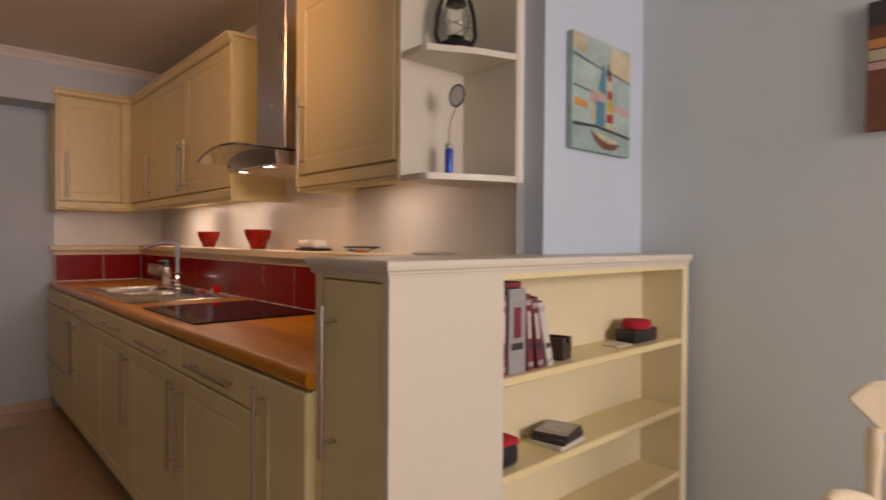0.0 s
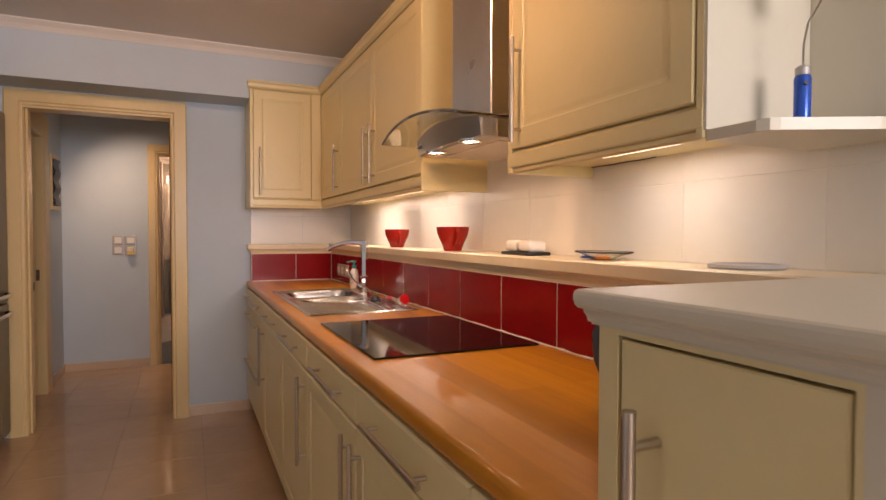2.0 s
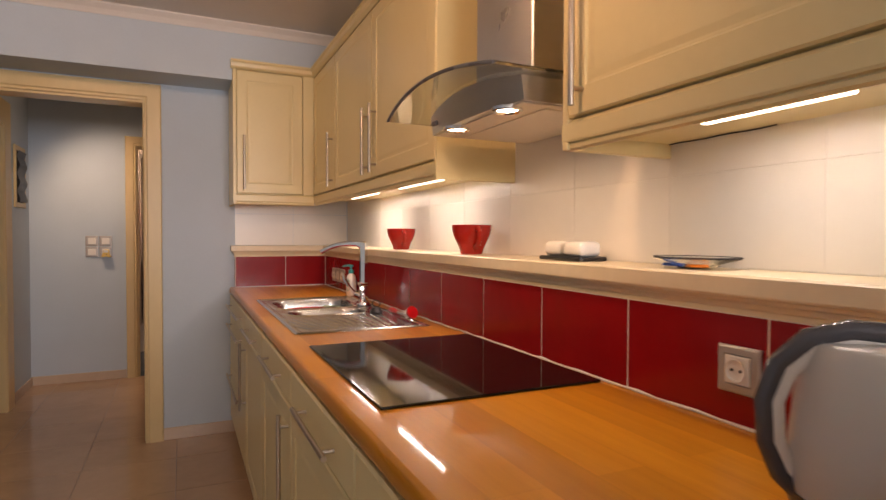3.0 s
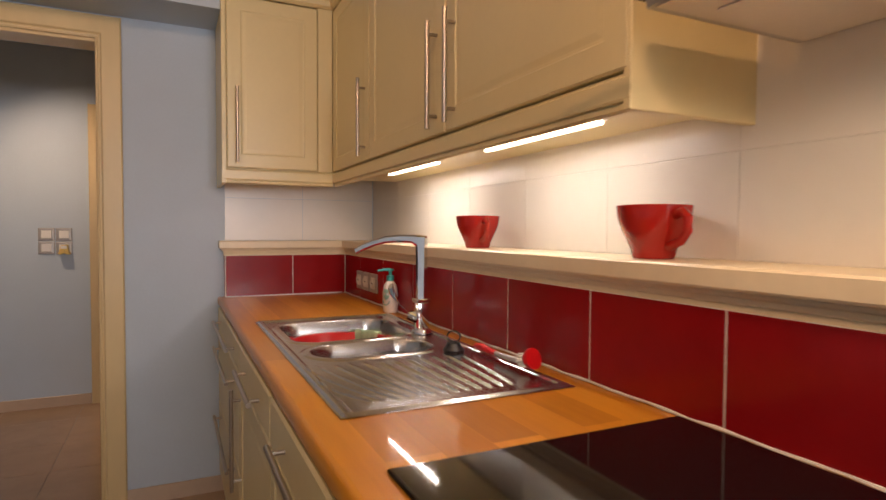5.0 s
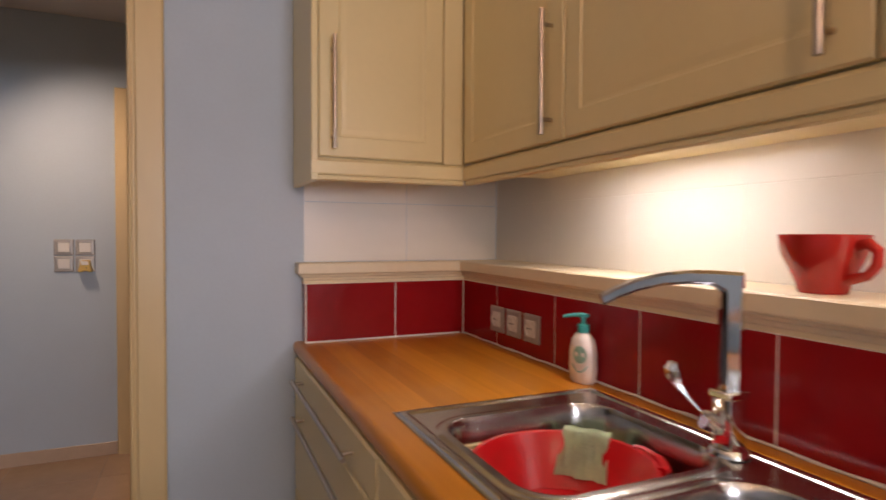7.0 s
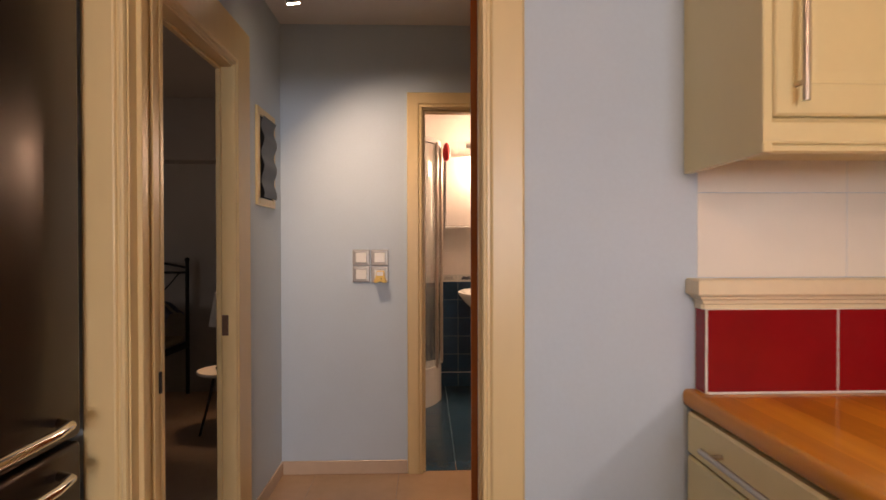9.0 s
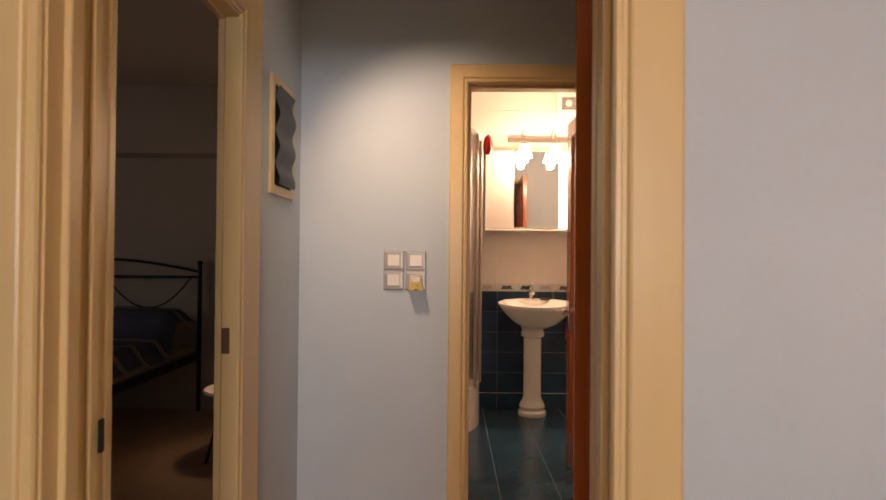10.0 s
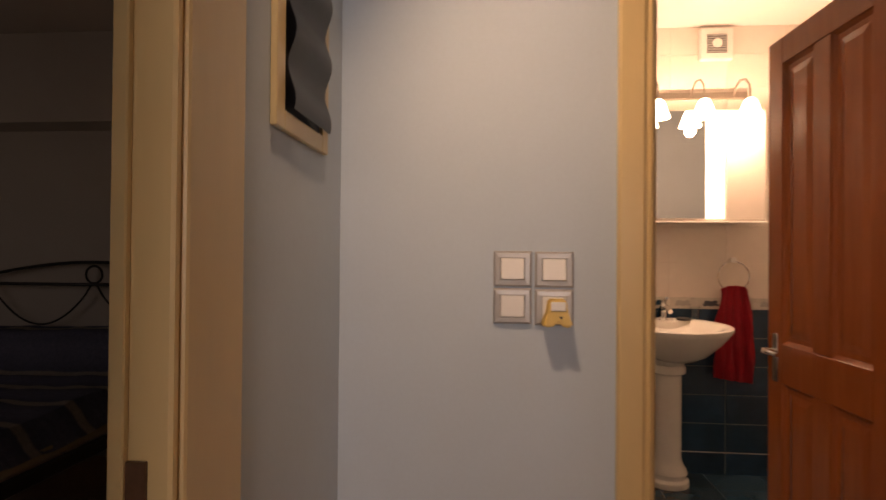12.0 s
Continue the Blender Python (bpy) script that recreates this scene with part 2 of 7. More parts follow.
M = {
    "wall": surface("blue_grey_plaster", (0.508, 0.600, 0.680), 0.75, vary=0.05, big=1.8, fine=90, bump=0.12, dist=0.001),
    "grey_wall": surface("neutral_grey_plaster", (0.60, 0.675, 0.675), 0.75, vary=0.05, big=1.8, fine=90, bump=0.12, dist=0.001),
    # paler copy of the cream paint; window light is put into its colour
    "cream_daylit": surface("cream_paint_daylit", (0.66, 0.61, 0.50), 0.36, vary=0.03, big=2.2, fine=55, bump=0.03),
    "ceiling": surface("white_ceiling_paint", (0.72, 0.69, 0.66), 0.85, vary=0.04, big=1.2, fine=70, bump=0.08),
    "white_wall": surface("pale_plaster", (0.74, 0.74, 0.72), 0.8, vary=0.05, fine=90, bump=0.1),
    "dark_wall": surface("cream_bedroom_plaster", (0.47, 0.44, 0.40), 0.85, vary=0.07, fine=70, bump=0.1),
    "cream": surface("cream_lacquer", (0.765, 0.635, 0.345), 0.34, vary=0.035, big=2.2, fine=55, bump=0.03, spread=0.06),
    "cream_trim": surface("cream_gloss_paint", (0.72, 0.54, 0.28), 0.33, vary=0.08, big=2.0, fine=25, bump=0.06, stretch=(1, 1, 0.25)),
    "cream_in": surface("cream_interior_paint", (0.76, 0.66, 0.43), 0.5, vary=0.05, fine=60, bump=0.04),
    "ledge": surface("cream_ledge_paint", (0.80, 0.67, 0.46), 0.38, vary=0.07, big=3, fine=40, bump=0.05),
    "worktop": wood("lacquered_beech_staves", (0.60, 0.215, 0.018), (0.80, 0.335, 0.034), 0.34, "y", 5, 0.40, (0.085, 1.1), 0.15),
    "door_wood": wood("varnished_brown_pine", (0.25, 0.060, 0.013), (0.33, 0.088, 0.021), 0.25, "z", 8, 0.3),
    "brown_wood": wood("dark_brown_board", (0.09, 0.045, 0.025), (0.16, 0.085, 0.05), 0.4, "y", 8),
    "red_tile": surface("red_glazed_tile", (0.31, 0.010, 0.012), 0.16, vary=0.10, big=7, fine=26, bump=0.10, dist=0.0015, each=0.10, spread=0.05, spec=0.30),
    "white_tile": surface("cream_white_glazed_tile", (0.78, 0.73, 0.65), 0.30, vary=0.035, big=1.6, fine=22, bump=0.05, dist=0.001, each=0.04, spread=0.02),
    "grout": surface("white_grout", (0.80, 0.74, 0.66), 0.85, vary=0.15, fine=120, bump=0.3),
    "floor_grout": surface("brown_floor_grout", (0.33, 0.25, 0.18), 0.9, vary=0.15, fine=120, bump=0.3),
    "floor_tile": surface("polished_beige_floor_tile", (0.50, 0.325, 0.195), 0.11, vary=0.10, big=3.2, fine=18, bump=0.02, each=0.07, spread=0.05),
    "skirting": surface("beige_skirting_tile", (0.60, 0.45, 0.33), 0.25, vary=0.1, fine=20, bump=0.03),
    "teal_tile": surface("dark_teal_glazed_tile", (0.018, 0.056, 0.108), 0.16, vary=0.25, big=5, fine=18, bump=0.06, each=0.2),
    "teal_floor": surface("teal_floor_tile", (0.026, 0.072, 0.118), 0.22, vary=0.3, big=5, fine=22, bump=0.05, each=0.15),
    "bath_wall": surface("cream_bathroom_tile", (0.74, 0.66, 0.59), 0.35, vary=0.05, big=3, fine=20, bump=0.03),
    "steel": surface("brushed_steel", (0.60, 0.57, 0.54), 0.30, 1.0, vary=0.06, big=5, fine=160, bump=0.04, dist=0.0005, stretch=(0.1, 1, 1)),
    "sink_steel": surface("sink_steel", (0.53, 0.51, 0.49), 0.22, 1.0, vary=0.10, big=9, fine=120, bump=0.05, dist=0.0004),
    "chrome": surface("chrome", (0.78, 0.77, 0.76), 0.07, 1.0, vary=0.03, bump=0.0, spread=0.02),
    "nickel": surface("satin_nickel_handle", (0.52, 0.45, 0.38), 0.32, 1.0, vary=0.08, fine=120, bump=0.02),
    "fridge": surface("dark_bronze_steel", (0.055, 0.042, 0.036), 0.28, 0.8, vary=0.10, big=2, fine=140, bump=0.03, dist=0.0004, stretch=(1, 1, 0.1)),
    "hob": surface("black_hob_glass", (0.006, 0.006, 0.007), 0.05, vary=0.1, fine=60, bump=0.0, spread=0.02, spec=0.35),
    "black": surface("black_plastic", (0.018, 0.017, 0.018), 0.35, vary=0.15, fine=60, bump=0.04),
    "iron": surface("black_wrought_iron", (0.02, 0.018, 0.017), 0.45, 0.4, vary=0.2, fine=50, bump=0.1),
    "grey": surface("dark_grey_plastic", (0.10, 0.11, 0.13), 0.28, vary=0.1, fine=60, bump=0.02),
    "plate_grey": surface("silver_switch_plate", (0.42, 0.40, 0.38), 0.35, 0.3, vary=0.06, fine=60, bump=0.02),
    "white": surface("white_plastic", (0.78, 0.75, 0.70), 0.35, vary=0.05, fine=60, bump=0.02),
    "ceramic": surface("white_ceramic", (0.78, 0.74, 0.68), 0.12, vary=0.04, big=3, bump=0.0),
    "red_cup": surface("red_glazed_ceramic", (0.40, 0.018, 0.012), 0.14, vary=0.10, big=12, fine=60, bump=0.02),
    "red_plastic": surface("red_plastic", (0.58, 0.010, 0.012), 0.30, vary=0.08, fine=60, bump=0.02),
    "green_cloth": surface("pale_green_cloth", (0.70, 0.86, 0.58), 0.9, vary=0.18, big=20, fine=300, bump=0.5),
    "red_cloth": surface("red_towelling", (0.50, 0.018, 0.035), 0.95, vary=0.25, big=14, fine=260, bump=0.7, dist=0.004),
    "teal": surface("teal_plastic", (0.02, 0.30, 0.28), 0.3, vary=0.06, bump=0.0),
    "blue": surface("blue_anodised", (0.015, 0.10, 0.50), 0.25, 0.3, vary=0.06, bump=0.0),
    "yellow": surface("yellow_plastic", (0.75, 0.50, 0.12), 0.4, vary=0.1, bump=0.02),
    "paper": surface("book_paper", (0.62, 0.58, 0.50), 0.9, vary=0.1, fine=120, bump=0.2),
    "maroon": surface("maroon_book_cloth", (0.22, 0.022, 0.035), 0.55, vary=0.2, fine=60, bump=0.06),
    "purple": surface("purple_book_cloth", (0.19, 0.03, 0.055), 0.5, vary=0.2, fine=60, bump=0.06),
    "pinkred": surface("crimson_book_cover", (0.30, 0.03, 0.05), 0.45, vary=0.2, fine=50, bump=0.04),
    "silver_book": surface("silver_grey_book_cover", (0.36, 0.34, 0.34), 0.4, vary=0.15, fine=30, bump=0.04),
    "bedding": surface("navy_bedding", (0.11, 0.125, 0.20), 0.8, vary=0.25, big=6, fine=150, bump=0.3),
    "bed_side": surface("beige_mattress_ticking", (0.38, 0.31, 0.20), 0.9, vary=0.1, fine=120, bump=0.2),
    "bed_floor": surface("dim_beige_bedroom_floor", (0.44, 0.32, 0.23), 0.4, vary=0.12, big=2.5, fine=18, bump=0.04),
    "linen": surface("pale_linen_shade", (0.70, 0.66, 0.58), 0.9, vary=0.06, fine=150, bump=0.2),
    "led": glow("lit_strip_diffuser", (1.0, 0.92, 0.74), 9.0),
    "lamp": glow("lit_lamp_glass", (1.0, 0.86, 0.62), 22.0),
    "hot": glow("lit_spot_lens", (1.0, 0.88, 0.66), 25.0),
    "lamp_soft": glow("lit_mirror_strip", (1.0, 0.93, 0.78), 3.0),
    "bath_grout": surface("pale_blue_grout", (0.20, 0.24, 0.25), 0.9, vary=0.15, fine=120, bump=0.2),
    "border": surface("patterned_border_tile", (0.62, 0.58, 0.52), 0.3, vary=0.15, big=22, fine=60, bump=0.05),
    "tile_grout": surface("pale_tile_grout", (0.80, 0.75, 0.67), 0.6, vary=0.05, fine=120, bump=0.1),
    "teal_grout": surface("dark_blue_grout", (0.13, 0.18, 0.19), 0.9, vary=0.15, fine=120, bump=0.2),
    "mirror": surface("mirror_silver", (0.88, 0.87, 0.85), 0.02, 1.0, vary=0.01, bump=0.0, spread=0.0),
    "soap": surface("pearly_white_plastic", (0.80, 0.72, 0.66), 0.25, vary=0.03, bump=0.0),
    "label_green": surface("pale_green_print", (0.30, 0.52, 0.42), 0.35, vary=0.25, big=60, bump=0.0),
    "brown_dark": surface("dark_brown_ceramic", (0.055, 0.030, 0.022), 0.4, vary=0.2, fine=60, bump=0.05),
    # pale warm tone puts the reflected ledge and worktop into the metal's colour
    "hood_under": surface("hood_metal_reflection_tint", (0.80, 0.74, 0.66), 0.50, 0.55, vary=0.05, fine=140, bump=0.03),
    "glass": glass("clear_glass", (0.93, 0.97, 0.96)),
    "smoke": glass("smoked_hood_glass", (0.70, 0.74, 0.72), 0.03),
    "ink": surface("dark_ink", (0.03, 0.028, 0.03), 0.6, vary=0.1, bump=0.0),
}



def striped(name, base, stripe, width):
    """Cloth with soft pale stripes across the bed."""
    m, t, bs, n, l = nodes_of(name)
    v = world_coords(t)
    sep = n.new("ShaderNodeSeparateXYZ")
    l.new(v, sep.inputs[0])
    w = n.new("ShaderNodeMath")
    w.operation = "PINGPONG"
    w.inputs[1].default_value = width
    l.new(sep.outputs["Y"], w.inputs[0])
    nz_ = noise_of(t, v, 60, 4)
    c = ramp(t, w.outputs[0], ((0.0, stripe), (0.018, stripe), (0.03, base), (0.11, mult(base, 1.5)), (0.16, base)))
    mx = n.new("ShaderNodeMix")
    mx.data_type, mx.blend_type = "RGBA", "MULTIPLY"
    mx.inputs["Factor"].default_value = 1.0
    l.new(c, mx.inputs["A"])
    l.new(ramp(t, nz_, ((0.3, (0.7, 0.7, 0.7)), (0.7, (1, 1, 1)))), mx.inputs["B"])
    l.new(mx.outputs["Result"], bs.inputs["Base Color"])
    bs.inputs["Roughness"].default_value = 0.75
    bp = n.new("ShaderNodeBump")
    bp.inputs["Strength"].default_value, bp.inputs["Distance"].default_value = 0.4, 0.002
    l.new(nz_, bp.inputs["Height"])
    l.new(bp.outputs[0], bs.inputs["Normal"])
    return m


M["bedspread"] = striped("navy_striped_bedspread", (0.14, 0.155, 0.24), (0.50, 0.47, 0.45), 0.13)
kettle_m, kt_, kb_, kn_, kl_ = nodes_of("milky_kettle_plastic")
kb_.inputs["Base Color"].default_value = (0.74, 0.72, 0.69, 1)
kb_.inputs["Roughness"].default_value = 0.28
kb_.inputs["Transmission Weight"].default_value = 0.25
kb_.inputs["Subsurface Weight"].default_value = 0.2
kb_.inputs["Subsurface Radius"].default_value = (0.02, 0.015, 0.012)
M["kettle"] = kettle_m
M["kettle_handle"] = surface("dark_grey_glossy_plastic", (0.075, 0.075, 0.085), 0.16, vary=0.04, fine=60, bump=0.0)

# ---- mesh helpers ----


def bx(bm, x0, x1, y0, y1, z0, z1, bev=0.0, seg=1):
    """Adds a box to bm, its edges rounded by bev."""
    made = bmesh.ops.create_cube(bm, size=1.0, matrix=Matrix.Translation(((x0 + x1) / 2, (y0 + y1) / 2, (z0 + z1) / 2)) @ Matrix.Diagonal((x1 - x0, y1 - y0, z1 - z0, 1)))
    if bev:
        edges = {e for v in made["verts"] for e in v.link_edges}
        bmesh.ops.bevel(bm, geom=list(edges), offset=bev, segments=seg, affect="EDGES", profile=0.5)
    return bm


def box(x0, x1, y0, y1, z0, z1, bev=0.0, seg=1):
    return bx(bmesh.new(), x0, x1, y0, y1, z0, z1, bev, seg)


def rod(bm, p, q, r, seg=12, r2=None):
    p, q = Vector(p), Vector(q)
    d = q - p
    m = Matrix.Translation((p + q) / 2) @ d.to_track_quat("Z", "Y").to_matrix().to_4x4()
    bmesh.ops.create_cone(bm, cap_ends=True, segments=seg, radius1=r, radius2=r if r2 is None else r2, depth=d.length, matrix=m)
    return bm


def tube(bm, pts, r, seg=10, flat=None):
    """A swept tube through pts; r a number or one per point; flat squashes the section sideways."""
    pts = [Vector(p) for p in pts]
    n = len(pts)
    rs = r if isinstance(r, (list, tuple)) else [r] * n
    rings = []
    up = Vector((0, 0, 1))
    side = None
    for i, p in enumerate(pts):
        d = (pts[min(i + 1, n - 1)] - pts[max(i - 1, 0)]).normalized()
        if side is None:
            side = d.cross(up)
            if side.length < 1e-3:
                side = d.cross(Vector((0, 1, 0)))
        side = (side - d * side.dot(d)).normalized()
        other = d.cross(side)
        k = flat or 1.0
        rings.append([bm.verts.new(p + rs[i] * (math.cos(a) * side * k + math.sin(a) * other)) for a in (2 * math.pi * j / seg for j in range(seg))])
    for a, b in zip(rings, rings[1:]):
        for j in range(seg):
            bm.faces.new((a[j], a[(j + 1) % seg], b[(j + 1) % seg], b[j]))
    bm.faces.new(rings[0][::-1])
    bm.faces.new(rings[-1])
    bmesh.ops.recalc_face_normals(bm, faces=bm.faces)
    return bm


def lathe(bm, prof, at, seg=32, sx=1.0, sy=1.0):
    """Turns a profile of (radius, height) about the vertical through at."""
    at = Vector(at)
    rings = []
    for r, z in prof:
        if r < 1e-5:
            rings.append([bm.verts.new(at + Vector((0, 0, z)))])
        else:
            rings.append([bm.verts.new(at + Vector((r * sx * math.cos(a), r * sy * math.sin(a), z))) for a in (2 * math.pi * j / seg for j in range(seg))])
    for a, b in zip(rings, rings[1:]):
        for j in range(seg):
            k = (j + 1) % seg
            q = [a[j % len(a)], a[k % len(a)], b[k % len(b)], b[j % len(b)]]
            q = list(dict.fromkeys(q))
            if len(q) > 2:
                bm.faces.new(q)
    bmesh.ops.recalc_face_normals(bm, faces=bm.faces)
    return bm


def prism(bm, poly, z0, z1):
    lo = [bm.verts.new((x, y, z0)) for x, y in poly]
    hi = [bm.verts.new((x, y, z1)) for x, y in poly]
    bm.faces.new(lo[::-1])
    bm.faces.new(hi)
    n = len(poly)
    for i in range(n):
        bm.faces.new((lo[i], lo[(i + 1) % n], hi[(i + 1) % n], hi[i]))
    bmesh.ops.recalc_face_normals(bm, faces=bm.faces)
    return bm


def run(bm, prof, start, end, out, up=(0, 0, 1)):
    """Sweeps a moulding profile of (out, up) from start to end."""
    s, e, o, u = Vector(start), Vector(end), Vector(out), Vector(up)
    a = [bm.verts.new(s + o * p + u * q) for p, q in prof]
    b = [bm.verts.new(e + o * p + u * q) for p, q in prof]
    n = len(prof)
    for i in range(n):
        bm.faces.new((a[i], a[(i + 1) % n], b[(i + 1) % n], b[i]))
    bm.faces.new(a[::-1])
    bm.faces.new(b)
    bmesh.ops.recalc_face_normals(bm, faces=bm.faces)
    return bm


def run_path(bm, prof, pts, z, side=1):
    """Sweeps a moulding profile of (out, up) along a plan polyline with mitred corners; out lies to the left of the way for side 1."""
    pts = [Vector((x, y)) for x, y in pts]
    dirs = [(b - a).normalized() for a, b in zip(pts, pts[1:])]
    nor = [Vector((-d.y, d.x)) * side for d in dirs]
    loops = []
    for i, p in enumerate(pts):
        n1, n2 = nor[max(i - 1, 0)], nor[min(i, len(nor) - 1)]
        m = (n1 + n2) / (1 + n1.dot(n2))
        loops.append([bm.verts.new((p.x + m.x * o, p.y + m.y * o, z + u)) for o, u in prof])
    n = len(prof)
    for a, b in zip(loops, loops[1:]):
        for i in range(n):
            bm.faces.new((a[i], a[(i + 1) % n], b[(i + 1) % n], b[i]))
    bm.faces.new(loops[0][::-1])
    bm.faces.new(loops[-1])
    bmesh.ops.recalc_face_normals(bm, faces=bm.faces)
    return bm


def rings(bm, u0, u1, v0, v1, steps, place):
    """A panel built of nested rectangles: steps of (inset, height), place maps (u, v, height) to the world."""
    last = None
    for i, h in steps:
        q = [bm.verts.new(place(u, v, h)) for u, v in ((u0 + i, v0 + i), (u1 - i, v0 + i), (u1 - i, v1 - i), (u0 + i, v1 - i))]
        if last is None:
            bm.faces.new(q[::-1])
        else:
            for k in range(4):
                bm.faces.new((last[k], last[(k + 1) % 4], q[(k + 1) % 4], q[k]))
        last = q
    bm.faces.new(last)
    bmesh.ops.recalc_face_normals(bm, faces=bm.faces)
    return bm


def root_of(ob):
    while ob.parent:
        ob = ob.parent
    return ob


def mesh_of(name, bm, material, smooth=False):
    me = bpy.data.meshes.new(name)
    bm.to_mesh(me)
    bm.free()
    me.materials.append(material)
    if smooth:
        me.polygons.foreach_set("use_smooth", [True] * len(me.polygons))
        me.set_sharp_from_angle(angle=radians(40))
    return me


def thing(name, at, label, category, group=""):
    ob = new(name)
    ob.location = at
    ob.empty_display_size = 0.05
    return tagged(ob, label, category, group)


def part(name, bm, material, parent, label="", smooth=False):
    """Links bm, given in world places, as one mesh under a thing or a part."""
    bm.transform(Matrix.Translation(-root_of(parent).location))
    ob = new(name, mesh_of(name, bm, material, smooth))
    ob.parent = parent
    return tagged(ob, label)


def solid(name, bm, material, label, category, group="", smooth=False, at=(0, 0, 0)):
    """A thing of one mesh."""
    bm.transform(Matrix.Translation(-Vector(at)))
    ob = new(name, mesh_of(name, bm, material, smooth))
    ob.location = at
    return tagged(ob, label, category, group)


def structure(name, bm, material, label="", smooth=False):
    ob = new(name, mesh_of(name, bm, material, smooth))
    return tagged(ob, label, kind="structure")


def piece(name, me, at, parent, scale=(1, 1, 1)):
    ob = new(name, me)
    ob.location, ob.scale, ob.parent = at, scale, parent
    return ob


def smooth_step(a, b, x):
    k = max(0.0, min(1.0, (x - a) / (b - a)))
    return k * k * (3 - 2 * k)

# ---- structure: kitchen, dining end, hall, bathroom, bedroom ----
XW = 2.145      # tiled wall behind the worktop
YE = 5.455      # end wall of the kitchen
XL = -0.72      # wall behind the fridge
CEIL = 2.50
XG = 2.78       # grey dining wall
XH = -0.05      # left wall of the hall
YB = 7.30       # end wall of the hall
XC = 1.53       # wardrobe front in the hall
YBW = 9.25      # far wall of the bathroom
YBED = 9.14     # bedroom wall behind the headboard

structure("floor_slab", box(-4.0, 3.0, -2.7, 9.7, -0.25, -0.0015), M["floor_grout"], "concrete slab under the tiled floors")
structure("wall_kitchen_back", box(XW - 0.006, XW + 0.12, 1.660, YE + 0.0, 0, CEIL), M["tile_grout"])
pil = box(2.170, 2.93, 1.575, 1.700, 0, CEIL)
structure("wall_pillar", pil, M["wall"], "pale blue painted pillar end of the kitchen wall")
structure("trim_tile_edge", box(2.127, 2.1695, 1.652, 1.6598, 1.1955, 1.437, 0.001), M["plate_grey"], "pale metal trim on the tile edge")
structure("wall_dining_grey", box(XG, XG + 0.15, -2.6, 1.575, 0, CEIL), M["grey_wall"])
end = bmesh.new()
bx(end, XL - 0.12, 0.035, YE, YE + 0.145, 0, CEIL)
bx(end, 0.930, XW, YE, YE + 0.145, 0, CEIL)
bx(end, 0.035, 0.930, YE, YE + 0.145, 2.08, CEIL)
structure("wall_kitchen_end", end, M["wall"])
structure("wall_kitchen_left", box(XL - 0.12, XL, 1.2, YE, 0, CEIL), M["wall"])
structure("wall_dining_step", box(-2.6, XL, 1.08, 1.2, 0, CEIL), M["wall"])
structure("wall_dining_left", box(-2.72, -2.6, -2.6, 1.2, 0, CEIL), M["wall"])
back = bmesh.new()
bx(back, -2.72, 0.95, -2.6, -2.48, 0, CEIL)
bx(back, 2.55, 2.93, -2.6, -2.48, 0, CEIL)
bx(back, 0.95, 2.55, -2.6, -2.48, 0, 1.08)
bx(back, 0.95, 2.55, -2.6, -2.48, 2.32, CEIL)
structure("wall_dining_window", back, M["wall"])
structure("ceiling_kitchen", box(-2.60, 2.93, -2.6, YE, CEIL, CEIL + 0.1), M["ceiling"])
structure("ceiling_beam", box(XL, XW, 5.165, YE, 2.172, CEIL), M["wall"], "blue painted downstand beam over the door")
cove = ((0, 0), (0, -0.055), (0.006, -0.055), (0.01, -0.045), (0.02, -0.03), (0.036, -0.016), (0.045, -0.008), (0.045, 0))
cm = bmesh.new()
run(cm, cove, (XL, 5.165, CEIL), (XW, 5.165, CEIL), (0, -1, 0))
structure("cornice_end", cm, M["ceiling"])
cm = bmesh.new()
run(cm, cove, (XL, 1.2, CEIL), (XL, 5.165, CEIL), (1, 0, 0))
structure("cornice_left", cm, M["ceiling"])
cm = bmesh.new()
run(cm, cove, (XG, -2.48, CEIL), (XG, 1.575, CEIL), (-1, 0, 0))
structure("cornice_dining", cm, M["ceiling"])

# hall
hl = bmesh.new()
bx(hl, XH - 0.062, XH, 5.6, 5.68, 0, CEIL)
bx(hl, XH - 0.062, XH, 6.552, YB + 0.12, 0, CEIL)
bx(hl, XH - 0.062, XH, 5.68, 6.552, 2.05, CEIL)
structure("wall_hall_left", hl, M["wall"])
hb = bmesh.new()
bx(hb, XH, 0.705, YB, YB + 0.12, 0, CEIL)
bx(hb, 1.43, 2.2, YB, YB + 0.12, 0, CEIL)
bx(hb, 0.705, 1.43, YB, YB + 0.12, 2.065, CEIL)
structure("wall_hall_end", hb, M["wall"])
structure("wall_hall_right", box(2.14, 2.26, 5.6, YB, 0, CEIL), M["wall"])
structure("ceiling_hall", box(XH - 0.062, 2.26, 5.6, YB + 0.12, CEIL, CEIL + 0.1), M["ceiling"])
# bathroom shell
structure("wall_bath_far", box(-0.12, 2.3, YBW + 0.003, YBW + 0.12, 0, 2.64), M["bath_wall"])
structure("wall_bath_dado", box(0.0, 2.18, YBW + 0.001, YBW + 0.0025, 0.0, 0.946), M["teal_grout"], "dark grouted tile dado")
structure("trim_bath_line", box(0.0, 2.18, YBW - 0.0015, YBW + 0.001, 0.1262, 0.1300), M["white"], "white line between the lowest tile rows")
structure("wall_bath_left", box(-0.112, 0.0, YB + 0.12, YBW + 0.012, 0, 2.64), M["bath_wall"])
structure("wall_bath_right", box(2.18, 2.3, YB + 0.12, YBW + 0.012, 0, 2.64), M["bath_wall"])
